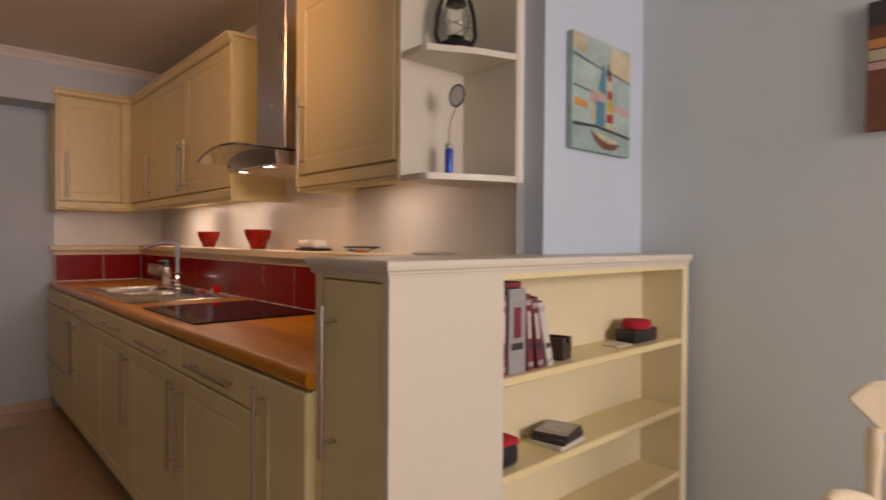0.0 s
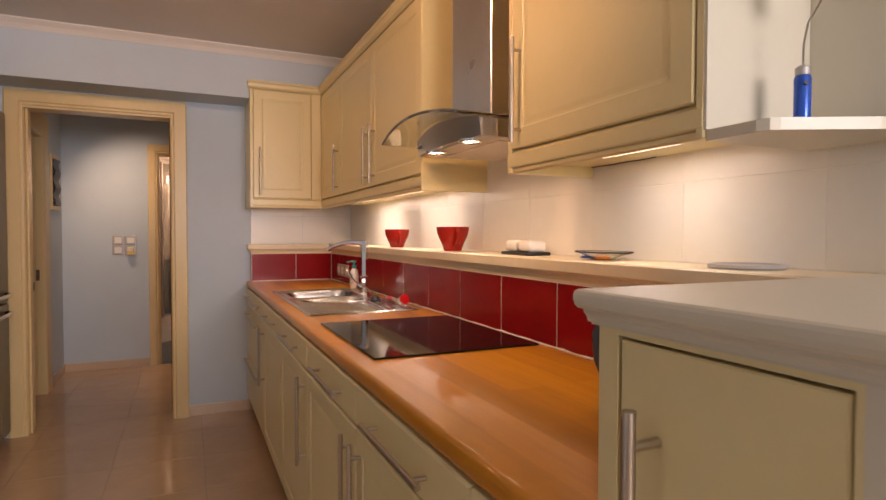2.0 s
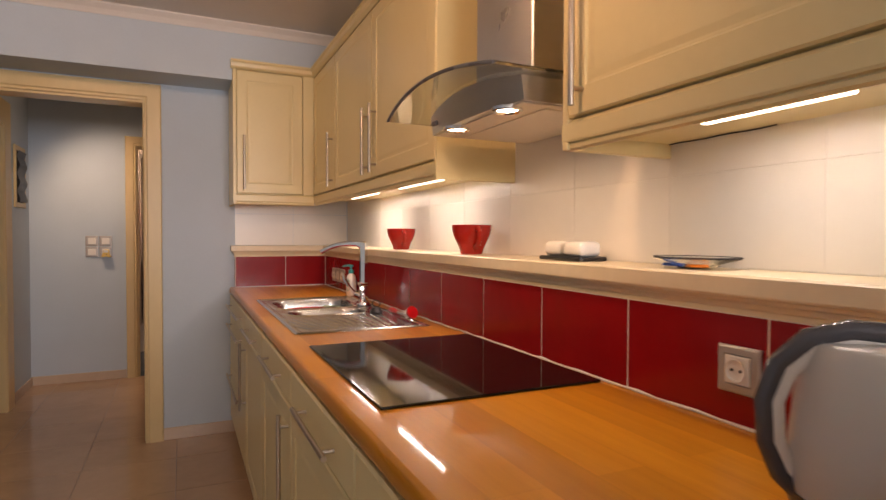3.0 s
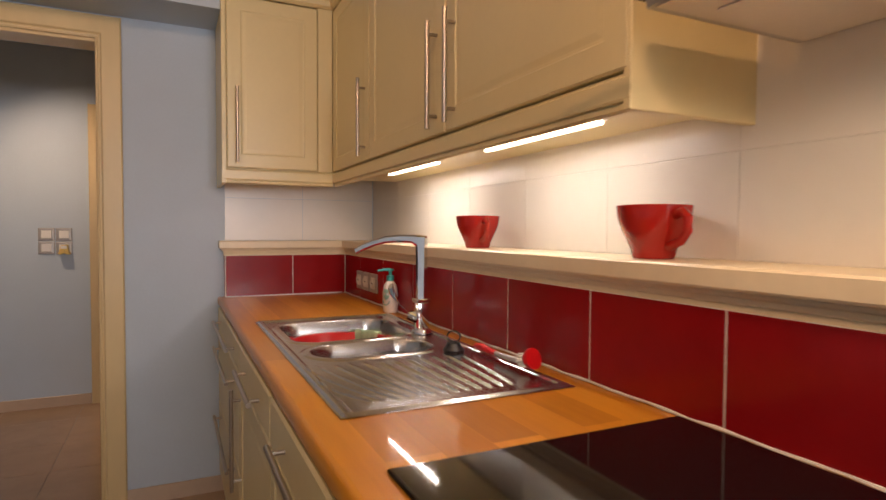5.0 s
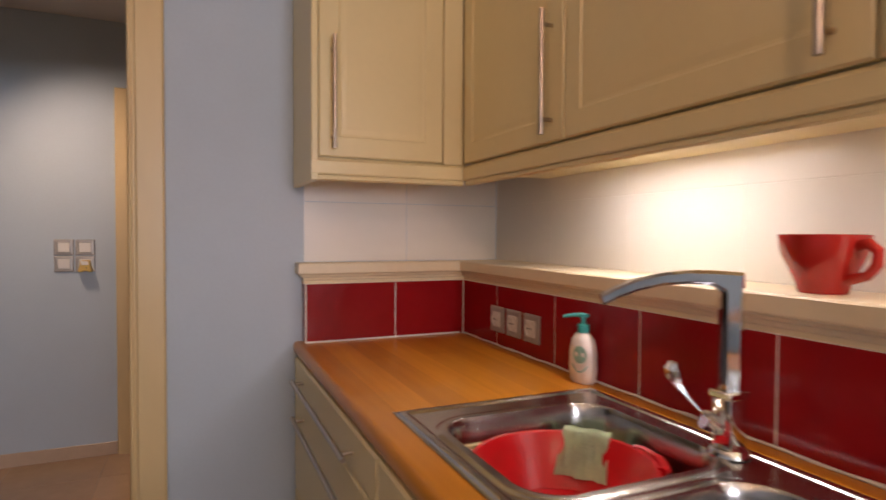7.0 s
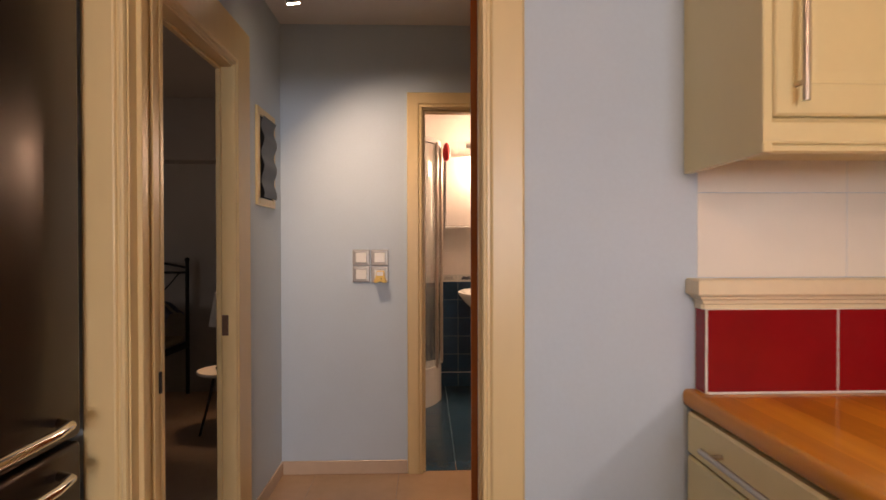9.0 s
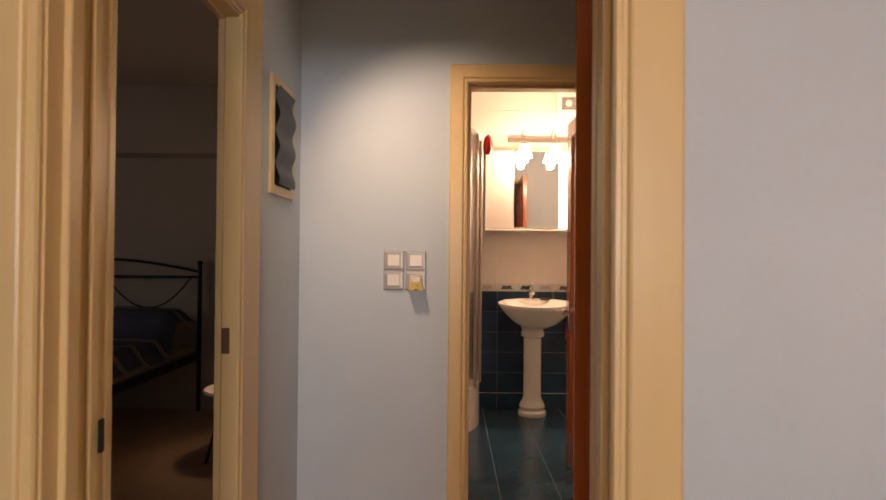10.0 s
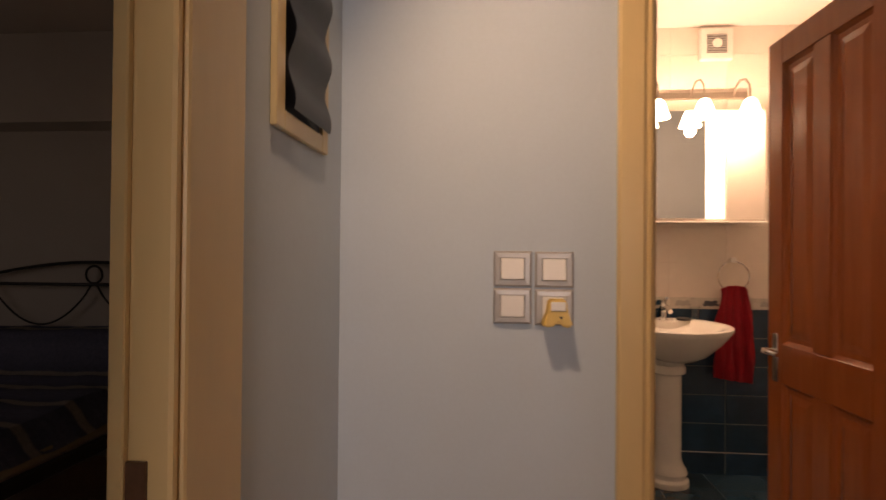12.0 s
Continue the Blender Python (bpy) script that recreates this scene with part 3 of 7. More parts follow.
structure("wall_bath_over", box(-0.12, 2.3, YB + 0.06, YB + 0.12, CEIL + 0.02, 2.568), M["bath_wall"])
structure("ceiling_bath", box(-0.12, 2.3, YB + 0.06, YBW + 0.12, 2.568, 2.7), M["ceiling"])
structure("floor_bath", box(0.0, 2.18, YB + 0.121, YBW + 0.001, -0.001, 0.0025), M["bath_grout"], "pale grouted bathroom floor")
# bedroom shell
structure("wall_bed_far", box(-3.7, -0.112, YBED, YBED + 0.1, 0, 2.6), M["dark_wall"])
# out-of-view wall; its opening is added to let some sky light in
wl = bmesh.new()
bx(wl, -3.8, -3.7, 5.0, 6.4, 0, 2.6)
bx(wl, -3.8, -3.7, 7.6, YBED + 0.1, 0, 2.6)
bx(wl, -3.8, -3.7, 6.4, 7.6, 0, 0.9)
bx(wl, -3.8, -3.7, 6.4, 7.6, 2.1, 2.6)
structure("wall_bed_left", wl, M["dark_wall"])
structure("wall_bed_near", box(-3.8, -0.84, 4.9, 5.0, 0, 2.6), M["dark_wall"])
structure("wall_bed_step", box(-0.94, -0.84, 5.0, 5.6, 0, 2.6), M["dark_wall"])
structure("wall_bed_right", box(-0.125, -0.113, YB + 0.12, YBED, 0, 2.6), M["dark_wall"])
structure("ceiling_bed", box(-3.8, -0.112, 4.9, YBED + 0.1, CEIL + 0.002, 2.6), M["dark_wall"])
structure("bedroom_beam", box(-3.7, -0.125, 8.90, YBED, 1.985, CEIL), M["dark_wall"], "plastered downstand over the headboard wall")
structure("floor_bedroom", box(-3.7, XH - 0.062, 5.0, YBED, -0.012, 0.001), M["bed_floor"])


# door casings: stepped boards round an opening
def casing(name, u0, u1, top, face, out, width, along, material=M["cream_trim"]):
    """Trim of one side of an opening from u0 to u1 along x or y, on the wall face, proud towards out."""
    w = width
    prof = ((0, 0), (0, 0.010), (0.003, 0.015), (0.010, 0.016), (0.013, 0.012), (0.019, 0.012), (0.022, 0.018), (0.026, 0.020), (w - 0.006, 0.020), (w, 0.014), (w, 0))
    bm = bmesh.new()

    def put(u, o, z):
        return (u, face + o * out, z) if along == "x" else (face + o * out, u, z)
    loops = []
    for k, (u, z) in enumerate(((u0, 0.0), (u0, top), (u1, top), (u1, 0.0))):
        s = -1 if k < 2 else 1
        up = 1 if k in (1, 2) else 0
        loops.append([bm.verts.new(put(u + s * a, o, z + up * a)) for a, o in prof])
    n = len(prof)
    for a, b in zip(loops, loops[1:]):
        for i in range(n):
            bm.faces.new((a[i], a[(i + 1) % n], b[(i + 1) % n], b[i]))
    bm.faces.new(loops[0])
    bm.faces.new(loops[-1])
    bmesh.ops.recalc_face_normals(bm, faces=bm.faces)
    return structure(name, bm, material, "cream painted stepped door casing")


def lining(name, u0, u1, top, w0, w1, along, t=0.035, stop=None, extra=()):
    """Jamb boards and head that line an opening through a wall."""
    def board(ua, ub, za, zb, wa, wb):
        return box(ua, ub, wa, wb, za, zb, 0.002) if along == "x" else box(wa, wb, ua, ub, za, zb, 0.002)
    head = structure(name, board(u0 - t, u1 + t, top, top + t * 0.85, w0, w1), M["cream_trim"], "cream painted door lining")
    boards = [("jamb", (u0 - t, u0, 0, top, w0, w1)), ("jamb", (u1, u1 + t, 0, top, w0, w1))]
    if stop:
        boards += [("stop", (u0, u0 + 0.012, 0, top - 0.012, *stop)), ("stop", (u1 - 0.012, u1, 0, top - 0.012, *stop)), ("stop", (u0, u1, top - 0.012, top, *stop))]
    boards += [("stop", (ua, ub, 0, top, wa, wb)) for ua, ub, wa, wb in extra]
    for n_, b_ in boards:
        part(n_, board(*b_), M["cream_trim"], head)
    return head


casing("door_casing_kitchen", 0.067, 0.888, 2.063, YE - 0.001, -1, 0.10, "x")
lining("door_lining_kitchen", 0.07, 0.897, 2.05, YE - 0.004, YE + 0.146, "x", t=0.033, extra=((0.884, 0.897, YE + 0.030, YE + 0.062), (0.889, 0.897, YE + 0.095, YE + 0.118), (0.07, 0.083, YE + 0.030, YE + 0.062), (0.07, 0.078, YE + 0.095, YE + 0.118)))
structure("door_casing_hall", box(-0.026, 0.072, YE + 0.1465, YE + 0.168, 0.0, 2.14, 0.003), M["cream_trim"], "cream painted casing board on the hall side")
casing("door_casing_bath", 0.735, 1.400, 2.038, YB - 0.001, -1, 0.085, "x")
lining("door_lining_bath", 0.738, 1.397, 2.033, YB - 0.004, YB + 0.124, "x", stop=(YB + 0.02, YB + 0.08))
casing("door_casing_bedroom", 5.715, 6.505, 2.025, XH + 0.001, 1, 0.185, "y")
lining("door_lining_bedroom", 5.718, 6.515, 2.02, XH - 0.066, XH + 0.004, "y", stop=(XH - 0.066, XH - 0.045))

# skirting
sk = bmesh.new()
bx(sk, XH, XH + 0.009, 6.70, YB, 0.0, 0.075, 0.002)
structure("baseboard_hall_left", sk, M["skirting"])
sk = bmesh.new()
bx(sk, XH + 0.009, 0.648, YB - 0.009, YB, 0.0, 0.075, 0.002)
structure("baseboard_hall_end", sk, M["skirting"])
sk = bmesh.new()
bx(sk, 0.986, 1.40, YE - 0.009, YE, 0.0, 0.075, 0.002)
structure("baseboard_kitchen_end", sk, M["skirting"])
sk = bmesh.new()
bx(sk, XG - 0.009, XG, -2.48, 1.33, 0.0, 0.075, 0.002)
structure("baseboard_dining", sk, M["skirting"])

# ---- kitchen units ----
XF = 1.392      # front face of base carcasses
WT = 0.93       # worktop height
UF = 1.860      # front of wall cabinet carcasses
UB, UT = 1.443, 2.262


def to_left(x):
    """Maps (along y, height, out) for a face that looks along -x."""
    return lambda u, v, h: (x - h, u, v)


def to_near(y):
    """Maps (along x, height, out) for a face that looks along -y."""
    return lambda u, v, h: (u, y - h, v)


DOOR = ((0, 0), (0, 0.016), (0.004, 0.020), (0.056, 0.020), (0.060, 0.0165), (0.066, 0.0160), (0.080, 0.0175), (0.082, 0.0175))
FLAT = ((0, 0), (0, 0.015), (0.005, 0.020), (0.012, 0.020))


def bar_handle(parent, p, q, out, r=0.0065, post=0.03):
    """A straight bar between p and q, held off the face by two posts."""
    p, q, out = Vector(p), Vector(q), Vector(out)
    d = (q - p).normalized()
    bm = bmesh.new()
    rod(bm, p + out * post, q + out * post, r, 12)
    for s in (p + d * 0.035, q - d * 0.035):
        rod(bm, s, s + out * post, r * 0.75, 8)
    return part("handle", bm, M["nickel"], parent, "brushed nickel bar handle", True)


def base_unit(y0, y1, drawers=(), door=None, group="base units"):
    label = "cream lacquered base cabinet with panelled door and bar handles" if door else "cream lacquered drawer base with long bar handles"
    u = thing("base_cabinet", ((XF + 1.95) / 2, (y0 + y1) / 2, 0.0), label, "cabinet", group)
    bm = bmesh.new()
    bx(bm, XF, 1.94, y0 + 0.0005, y0 + 0.0175, 0.10, 0.886)
    bx(bm, XF, 1.94, y1 - 0.0175, y1 - 0.0005, 0.10, 0.886)
    bx(bm, XF + 0.002, 1.94, y0 + 0.0175, y1 - 0.0175, 0.10, 0.118)
    bx(bm, XF + 0.002, XF + 0.02, y0 + 0.0175, y1 - 0.0175, 0.118, 0.886)
    part("body", bm, M["cream"], u)
    kick = box(XF + 0.05, XF + 0.066, y0 + 0.0005, y1 - 0.0005, 0.0, 0.10)
    part("plinth", kick, M["brown_wood"], u, "dark plinth board")
    for z0, z1, ha, hb, hz in drawers:
        bm = rings(bmesh.new(), y0 + 0.002, y1 - 0.002, z0, z1, FLAT, to_left(XF))
        d = part("drawer_front", bm, M["cream"], u)
        bar_handle(d, (XF - 0.019, ha, hz), (XF - 0.019, hb, hz), (-1, 0, 0))
    if door:
        z1, hy, h0, h1 = door
        bm = rings(bmesh.new(), y0 + 0.002, y1 - 0.002, 0.112, z1, DOOR, to_left(XF))
        d = part("door", bm, M["cream"], u)
        bar_handle(d, (XF - 0.019, hy, h0), (XF - 0.019, hy, h1), (-1, 0, 0))
    return u


base_unit(1.649, 1.912, door=(0.882, 1.874, 0.45, 0.86))
base_unit(1.912, 2.558, ((0.775, 0.882, 2.055, 2.415, 0.826),), (0.770, 2.515, 0.42, 0.745))
base_unit(2.558, 3.210, ((0.775, 0.882, 2.675, 3.025, 0.826),), (0.770, 2.602, 0.42, 0.745))
base_unit(3.210, 3.850, ((0.775, 0.882, 3.36, 3.70, 0.826),), (0.770, 3.252, 0.42, 0.745))
base_unit(3.850, 4.500, ((0.775, 0.882, 3.99, 4.35, 0.826),), (0.770, 4.452, 0.42, 0.745))
base_unit(4.500, 5.437, ((0.785, 0.882, 4.64, 5.31, 0.832), (0.450, 0.780, 4.64, 5.31, 0.717), (0.112, 0.445, 4.64, 5.31, 0.405)))

# worktop in staves, cut out for the sink
SX0, SX1, SY0, SY1 = 1.434, 1.925, 3.495, 4.598
XT = 1.974      # face of the red tiles
wt = bmesh.new()
OX = (1.386, SX0 + 0.012, SX1 - 0.012, XT + 0.02)
OY = (1.649, SY0 + 0.012, SY1 - 0.012, YE)
for a in range(3):
    for b in range(3):
        if (a, b) != (1, 1):
            bx(wt, OX[a], OX[a + 1], OY[b], OY[b + 1], WT - 0.040, WT)
bmesh.ops.remove_doubles(wt, verts=wt.verts, dist=0.0002)
inner_faces = [f for f in wt.faces if sum(1 for g in wt.faces if g is not f and set(g.verts) == set(f.verts))]
bmesh.ops.delete(wt, geom=inner_faces, context="FACES")
we = bmesh.new()
run(we, ((0, 0), (0.008, -0.001), (0.013, -0.006), (0.015, -0.014), (0.015, -0.028), (0.012, -0.036), (0.006, -0.040), (0, -0.040)), (1.386, 1.649, WT), (1.386, YE, WT), (-1, 0, 0))
wk = thing("worktop", (1.68, 3.6, WT - 0.04), "orange lacquered beech stave worktop with rounded front edge", "worktop")
part("slab", wt, M["worktop"], wk)
part("front_edge", we, M["worktop"], wk, "rounded front edge", True)

# boxed-in upstand behind the worktop with red tiles and a cream ledge
structure("upstand_long", box(XT + 0.0015, XW, 1.624, YE, WT, 1.125), M["grout"], "white grouted upstand behind the worktop")
structure("upstand_end", box(1.4005, XT + 0.001, 5.4035, YE, WT, 1.125), M["grout"], "white grouted upstand on the end wall")
LEDGE = ((0, 0), (0.0, -0.07), (0.006, -0.07), (0.008, -0.060), (0.013, -0.057), (0.015, -0.049), (0.021, -0.046), (0.023, -0.040), (0.031, -0.037), (0.033, -0.033), (0.033, -0.004), (0.029, 0))
ld = bmesh.new()
bx(ld, 1.986, XW - 0.0065, 1.631, 5.42, 1.125, 1.195)
bx(ld, 1.398, XW - 0.0065, 5.42, YE, 1.125, 1.195)
run_path(ld, LEDGE, ((1.987, 1.6315), (1.987, 5.421), (1.410, 5.421), (1.410, YE)), 1.195, 1)
structure("ledge_shelf", ld, M["ledge"], "cream moulded ledge on top of the red tiles")
bead = bmesh.new()
tube(bead, [(XT - 0.003, 1.65 + 0.05 * i, WT + 0.003 + 0.0012 * math.sin(i * 1.9)) for i in range(76)], [0.0030 + 0.0010 * math.sin(i * 2.7) for i in range(76)], 6)
tube(bead, [(1.405 + 0.05 * i, 5.399, WT + 0.003) for i in range(12)], 0.0032, 6)
structure("sealant_bead", bead, M["white"], "white sealant bead between worktop and tiles", True)


# wall cabinets
RAIL = ((0, 0), (0, -0.062), (0.006, -0.062), (0.012, -0.058), (0.013, -0.0505), (0.0105, -0.0490), (0.0105, -0.0470), (0.017, -0.0455), (0.019, -0.041), (0.019, -0.008), (0.013, -0.003), (0.010, 0))


def wall_unit(name, y0, y1, doors, side, label):
    u = thing(name, (2.0, (y0 + y1) / 2, UB), label, "cabinet", "wall cabinets")
    bm = bmesh.new()
    bx(bm, UF, XW - 0.002, y0 + 0.018, y1 - 0.018, 1.476, UT, 0)
    bx(bm, UF - 0.018, XW - 0.002, y0, y0 + 0.018, UB, UT, 0.002)
    if side:
        bx(bm, UF - 0.018, XW - 0.002, y1 - 0.018, y1, UB, UT, 0.002)
    part("body", bm, M["cream"], u)
    rail = bmesh.new()
    run(rail, RAIL, (UF, y0 + 0.002, 1.505), (UF, y1, 1.505), (-1, 0, 0))
    part("light_rail", rail, M["cream"], u, "moulded cream rail along the bottom edge")
    top = bmesh.new()
    run(top, ((0.0, 0), (0.0, 0.05), (0.032, 0.05), (0.034, 0.038), (0.026, 0.030), (0.022, 0.012), (0.008, 0.0)), (UF - 0.01, y0, UT - 0.03), (UF - 0.01, y1, UT - 0.03), (-1, 0, 0))
    bx(top, UF - 0.01, XW - 0.002, y0 - 0.012, y1, UT, UT + 0.02, 0.002)
    part("cornice", top, M["cream"], u, "moulded cream cornice along the top")
    for a, b, hy in doors:
        bm = rings(bmesh.new(), a + 0.002, b - 0.002, 1.510, 2.225, DOOR, to_left(UF))
        d = part("door", bm, M["cream"], u)
        bar_handle(d, (UF - 0.019, hy, 1.525), (UF - 0.019, hy, 1.815), (-1, 0, 0))
    return u


wall_unit("wall_cabinet", 3.266, 5.130, ((3.270, 3.949, 3.892), (3.949, 4.600, 4.002), (4.600, 5.128, 4.648)), False, "cream lacquered wall cabinet run with three panelled doors")
wall_unit("wall_cabinet", 1.905, 2.597, ((1.925, 2.579, 2.528),), True, "cream lacquered wall cabinet with one wide panelled door")
cu = thing("corner_wall_cabinet", (1.6, 5.3, UB), "narrow cream lacquered corner wall cabinet with tall handle", "cabinet", "wall cabinets")
bm = bmesh.new()
bx(bm, 1.390, 1.86, 5.15, YE - 0.002, 1.476, UT)
bx(bm, 1.371, 1.390, 5.132, YE - 0.002, UB, UT, 0.002)
bx(bm, 1.775, 1.842, 5.132, 5.152, 1.505, UT - 0.03, 0.003)
part("body", bm, M["cream"], cu)
rail = bmesh.new()
run(rail, RAIL, (1.371, 5.15, 1.505), (1.845, 5.15, 1.505), (0, -1, 0))
part("light_rail", rail, M["cream"], cu)
top = bmesh.new()
run(top, ((0.0, 0), (0.0, 0.05), (0.032, 0.05), (0.034, 0.038), (0.026, 0.030), (0.022, 0.012), (0.008, 0.0)), (1.360, 5.14, UT - 0.03), (1.85, 5.14, UT - 0.03), (0, -1, 0))
bx(top, 1.360, 1.86, 5.14, YE - 0.002, UT, UT + 0.02, 0.002)
part("cornice", top, M["cream"], cu)
dn = part("door", rings(bmesh.new(), 1.392, 1.772, 1.510, 2.225, DOOR, to_near(5.15)), M["cream"], cu)
bar_handle(dn, (1.431, 5.131, 1.53), (1.431, 5.131, 1.845), (0, -1, 0))

# lit strips under the cabinets
for ya, yb in STRIPS:
    s = thing("strip_light", (1.975, (ya + yb) / 2, 1.476), "lit slim strip light under the wall cabinet", "light", "strip lights")
    part("housing", box(1.964, 1.986, ya - 0.01, yb + 0.01, 1.4740, 1.4762, 0.0005), M["white"], s)
    part("diffuser", box(1.967, 1.983, ya, yb, 1.4670, 1.4740, 0.0015), M["led"], s, "glowing diffuser")

cab_ = bmesh.new()
tube(cab_, [(2.128, 2.575 - 0.033 * i, 1.4735 + 0.0008 * math.sin(i * 1.7)) for i in range(9)], 0.0016, 6)
solid("lamp_cable", cab_, M["black"], "thin black lamp cable under the wall cabinet", "cable", smooth=True)

# open corner shelves at the end of the wall cabinets
cs = thing("corner_shelf", (2.0, 1.76, UB), "cream open corner shelf unit with clipped shelves", "shelf")
part("back_panel", box(XW - 0.018, XW - 0.001, 1.655, 1.903, UB - 0.008, UT, 0.002), M["cream_daylit"], cs)
SHELF = ((1.847, 1.903), (1.844, 1.800), (1.849, 1.779), (1.862, 1.770), (1.985, 1.707), (2.003, 1.698), (2.118, 1.660), (2.126, 1.655), (2.127, 1.903))
part("side_panel", box(1.8425, 2.1265, 1.8985, 1.9047, UB + 0.015, UT - 0.002), M["cream_daylit"], cs)
for z in (UB - 0.006, 1.832, 2.19):
    bm = prism(bmesh.new(), SHELF, z, z + 0.020)
    part("shelf", bm, M["cream_daylit"], cs)

# end unit with a door on one face and open shelves on the other
PX0, PY0, PY1, PX1 = 1.397, 1.358, 1.647, 2.722
pu = thing("bookcase_unit", (2.0, 1.5, 0), "cream painted end bookcase with side door and open shelves", "bookcase")
OX0, OX1, OB = 1.742, 2.680, 1.512      # opening of the shelves, and their back
part("front_panel", box(PX0, OX0, PY0, PY0 + 0.018, 0.0, 1.166), M["cream_daylit"], pu)
fm = bmesh.new()
bx(fm, PX0, PX0 + 0.018, PY0 + 0.018, PY0 + 0.024, 0.0, 1.166)
bx(fm, PX0, PX0 + 0.018, 1.617, PY1, 0.0, 1.166)
bx(fm, PX0, PX0 + 0.018, PY0 + 0.024, 1.617, 1.160, 1.166)
part("face_frame", fm, M["cream"], pu)
part("inner_panel", box(PX0 + 0.03, PX0 + 0.04, PY0 + 0.02, PY1 - 0.013, 0.0, 1.165), M["cream"], pu)
part("rear_panel", box(PX0 + 0.018, 1.966, PY1 - 0.012, PY1, 0.0, 1.165), M["cream"], pu)
part("divider", box(OX0 - 0.018, OX0, PY0 + 0.018, OB, 0.0, 1.165), M["cream_in"], pu)
part("end_stile", box(OX1, PX1, PY0, OB + 0.008, 0.0, 1.165), M["cream_in"], pu)
part("bottom_rail", box(OX0, OX1, PY0, PY0 + 0.02, 0.0, 0.06), M["cream"], pu)
part("top_rail", box(OX0, OX1, PY0, OB, 1.153, 1.166), M["cream"], pu)
part("back_panel", box(OX0, OX1, OB, OB + 0.008, 0.0, 1.153), M["cream_in"], pu)
for z in (0.911, 0.670, 0.438, 0.20):
    part("shelf", box(OX0, OX1, PY0 + 0.002, OB, z - 0.022, z, 0.003), M["cream"], pu)
d = part("door", rings(bmesh.new(), PY0 + 0.0275, 1.6135, 0.05, 1.156, ((0, 0), (0, 0.016), (0.002, 0.018), (0.010, 0.018)), to_left(PX0 + 0.0185)), M["cream"], pu)
bar_handle(d, (PX0 - 0.0005, 1.560, 0.755), (PX0 - 0.0005, 1.560, 1.100), (-1, 0, 0), 0.007, 0.036)
tp = bmesh.new()
bx(tp, PX0, 2.07, PY0, 1.6605, 1.166, 1.205)
bx(tp, 2.07, PX1 + 0.003, PY0, 1.572, 1.166, 1.205)
bx(tp, 2.07, 2.168, 1.572, 1.651, 1.166, 1.205)
TOPM = ((0, 0), (0, -0.036), (0.003, -0.036), (0.004, -0.030), (0.006, -0.027), (0.0067, -0.0225), (0.0107, -0.0215), (0.0134, -0.018), (0.0146, -0.012), (0.0146, -0.006), (0.0134, -0.002), (0.0105, 0))
run_path(tp, TOPM, ((PX1, PY0), (PX0, PY0), (PX0, 1.6605), (1.985, 1.6605)), 1.205, 1)
part("top", tp, M["cream_daylit"], pu, "thick cream moulded top")

# extractor hood
hd = thing("cooker_hood", (1.95, 2.93, 1.55), "stainless chimney cooker hood with curved glass visor", "cooker hood")
part("chimney", box(1.885, XW - 0.008, 2.78, 3.075, 1.655, CEIL, 0.004), M["steel"], hd, "brushed steel chimney")
hb_ = bmesh.new()
N = 16


def visor_z(y):
    return 1.648 - 0.36 * (y - 2.925) ** 2


def hood_x(y):
    return 1.765 + 0.35 * (y - 2.925) ** 2


HY0, HY1 = 2.675, 3.19
ys = [HY0 + (HY1 - HY0) * i / N for i in range(N + 1)]
fr = [hb_.verts.new((hood_x(y), y, visor_z(y) - 0.004)) for y in ys]
fl = [hb_.verts.new((hood_x(y) + 0.008, y, 1.566)) for y in ys]
br_ = [hb_.verts.new((XW - 0.008, y, visor_z(y) - 0.004)) for y in ys]
bl_ = [hb_.verts.new((XW - 0.008, y, 1.566)) for y in ys]
for i in range(N):
    hb_.faces.new((fl[i], fl[i + 1], fr[i + 1], fr[i]))
    hb_.faces.new((fr[i], fr[i + 1], br_[i + 1], br_[i]))
    hb_.faces.new((bl_[i + 1], bl_[i], fl[i], fl[i + 1]))
    hb_.faces.new((br_[i], br_[i + 1], bl_[i + 1], bl_[i]))
hb_.faces.new((fl[0], fr[0], br_[0], bl_[0]))
hb_.faces.new((fr[-1], fl[-1], bl_[-1], br_[-1]))
bmesh.ops.recalc_face_normals(hb_, faces=hb_.faces)
part("canopy_body", hb_, M["steel"], hd, "brushed steel body", True)
part("underside", box(1.80, 2.13, 2.69, 3.175, 1.5635, 1.5658), M["hood_under"], hd, "satin metal underside, pale tone imitating reflections")
part("filter", box(1.88, 2.10, 2.72, 3.14, 1.5605, 1.5635, 0.001), M["hood_under"], hd, "metal grease filter, pale tone imitating reflections")
part("button", box(1.774, 1.784, 3.12, 3.15, 1.585, 1.600, 0.003), M["grey"], hd)
vis = bmesh.new()
NA, NB = 24, 8
cols = []
for i in range(NA + 1):
    y = 2.600 + 0.655 * i / NA
    k = (y - 2.925) / 0.33
    x0 = 1.655 + 0.02 * k * k
    cols.append([(x0 + (1.96 - x0) * j / NB, y, visor_z(y)) for j in range(NB + 1)])
for dz in (0.0, 0.007):
    g = [[vis.verts.new((x, y, z + dz)) for x, y, z in c] for c in cols]
    for i in range(NA):
        for j in range(NB):
            vis.faces.new((g[i][j], g[i + 1][j], g[i + 1][j + 1], g[i][j + 1]))
    if dz == 0.0:
        g0 = g
for i in range(NA):
    for j in (0, NB):
        vis.faces.new((g0[i][j], g0[i + 1][j], g[i + 1][j], g[i][j]))
for j in range(NB):
    for i in (0, NA):
        vis.faces.new((g0[i][j], g0[i][j + 1], g[i][j + 1], g[i][j]))
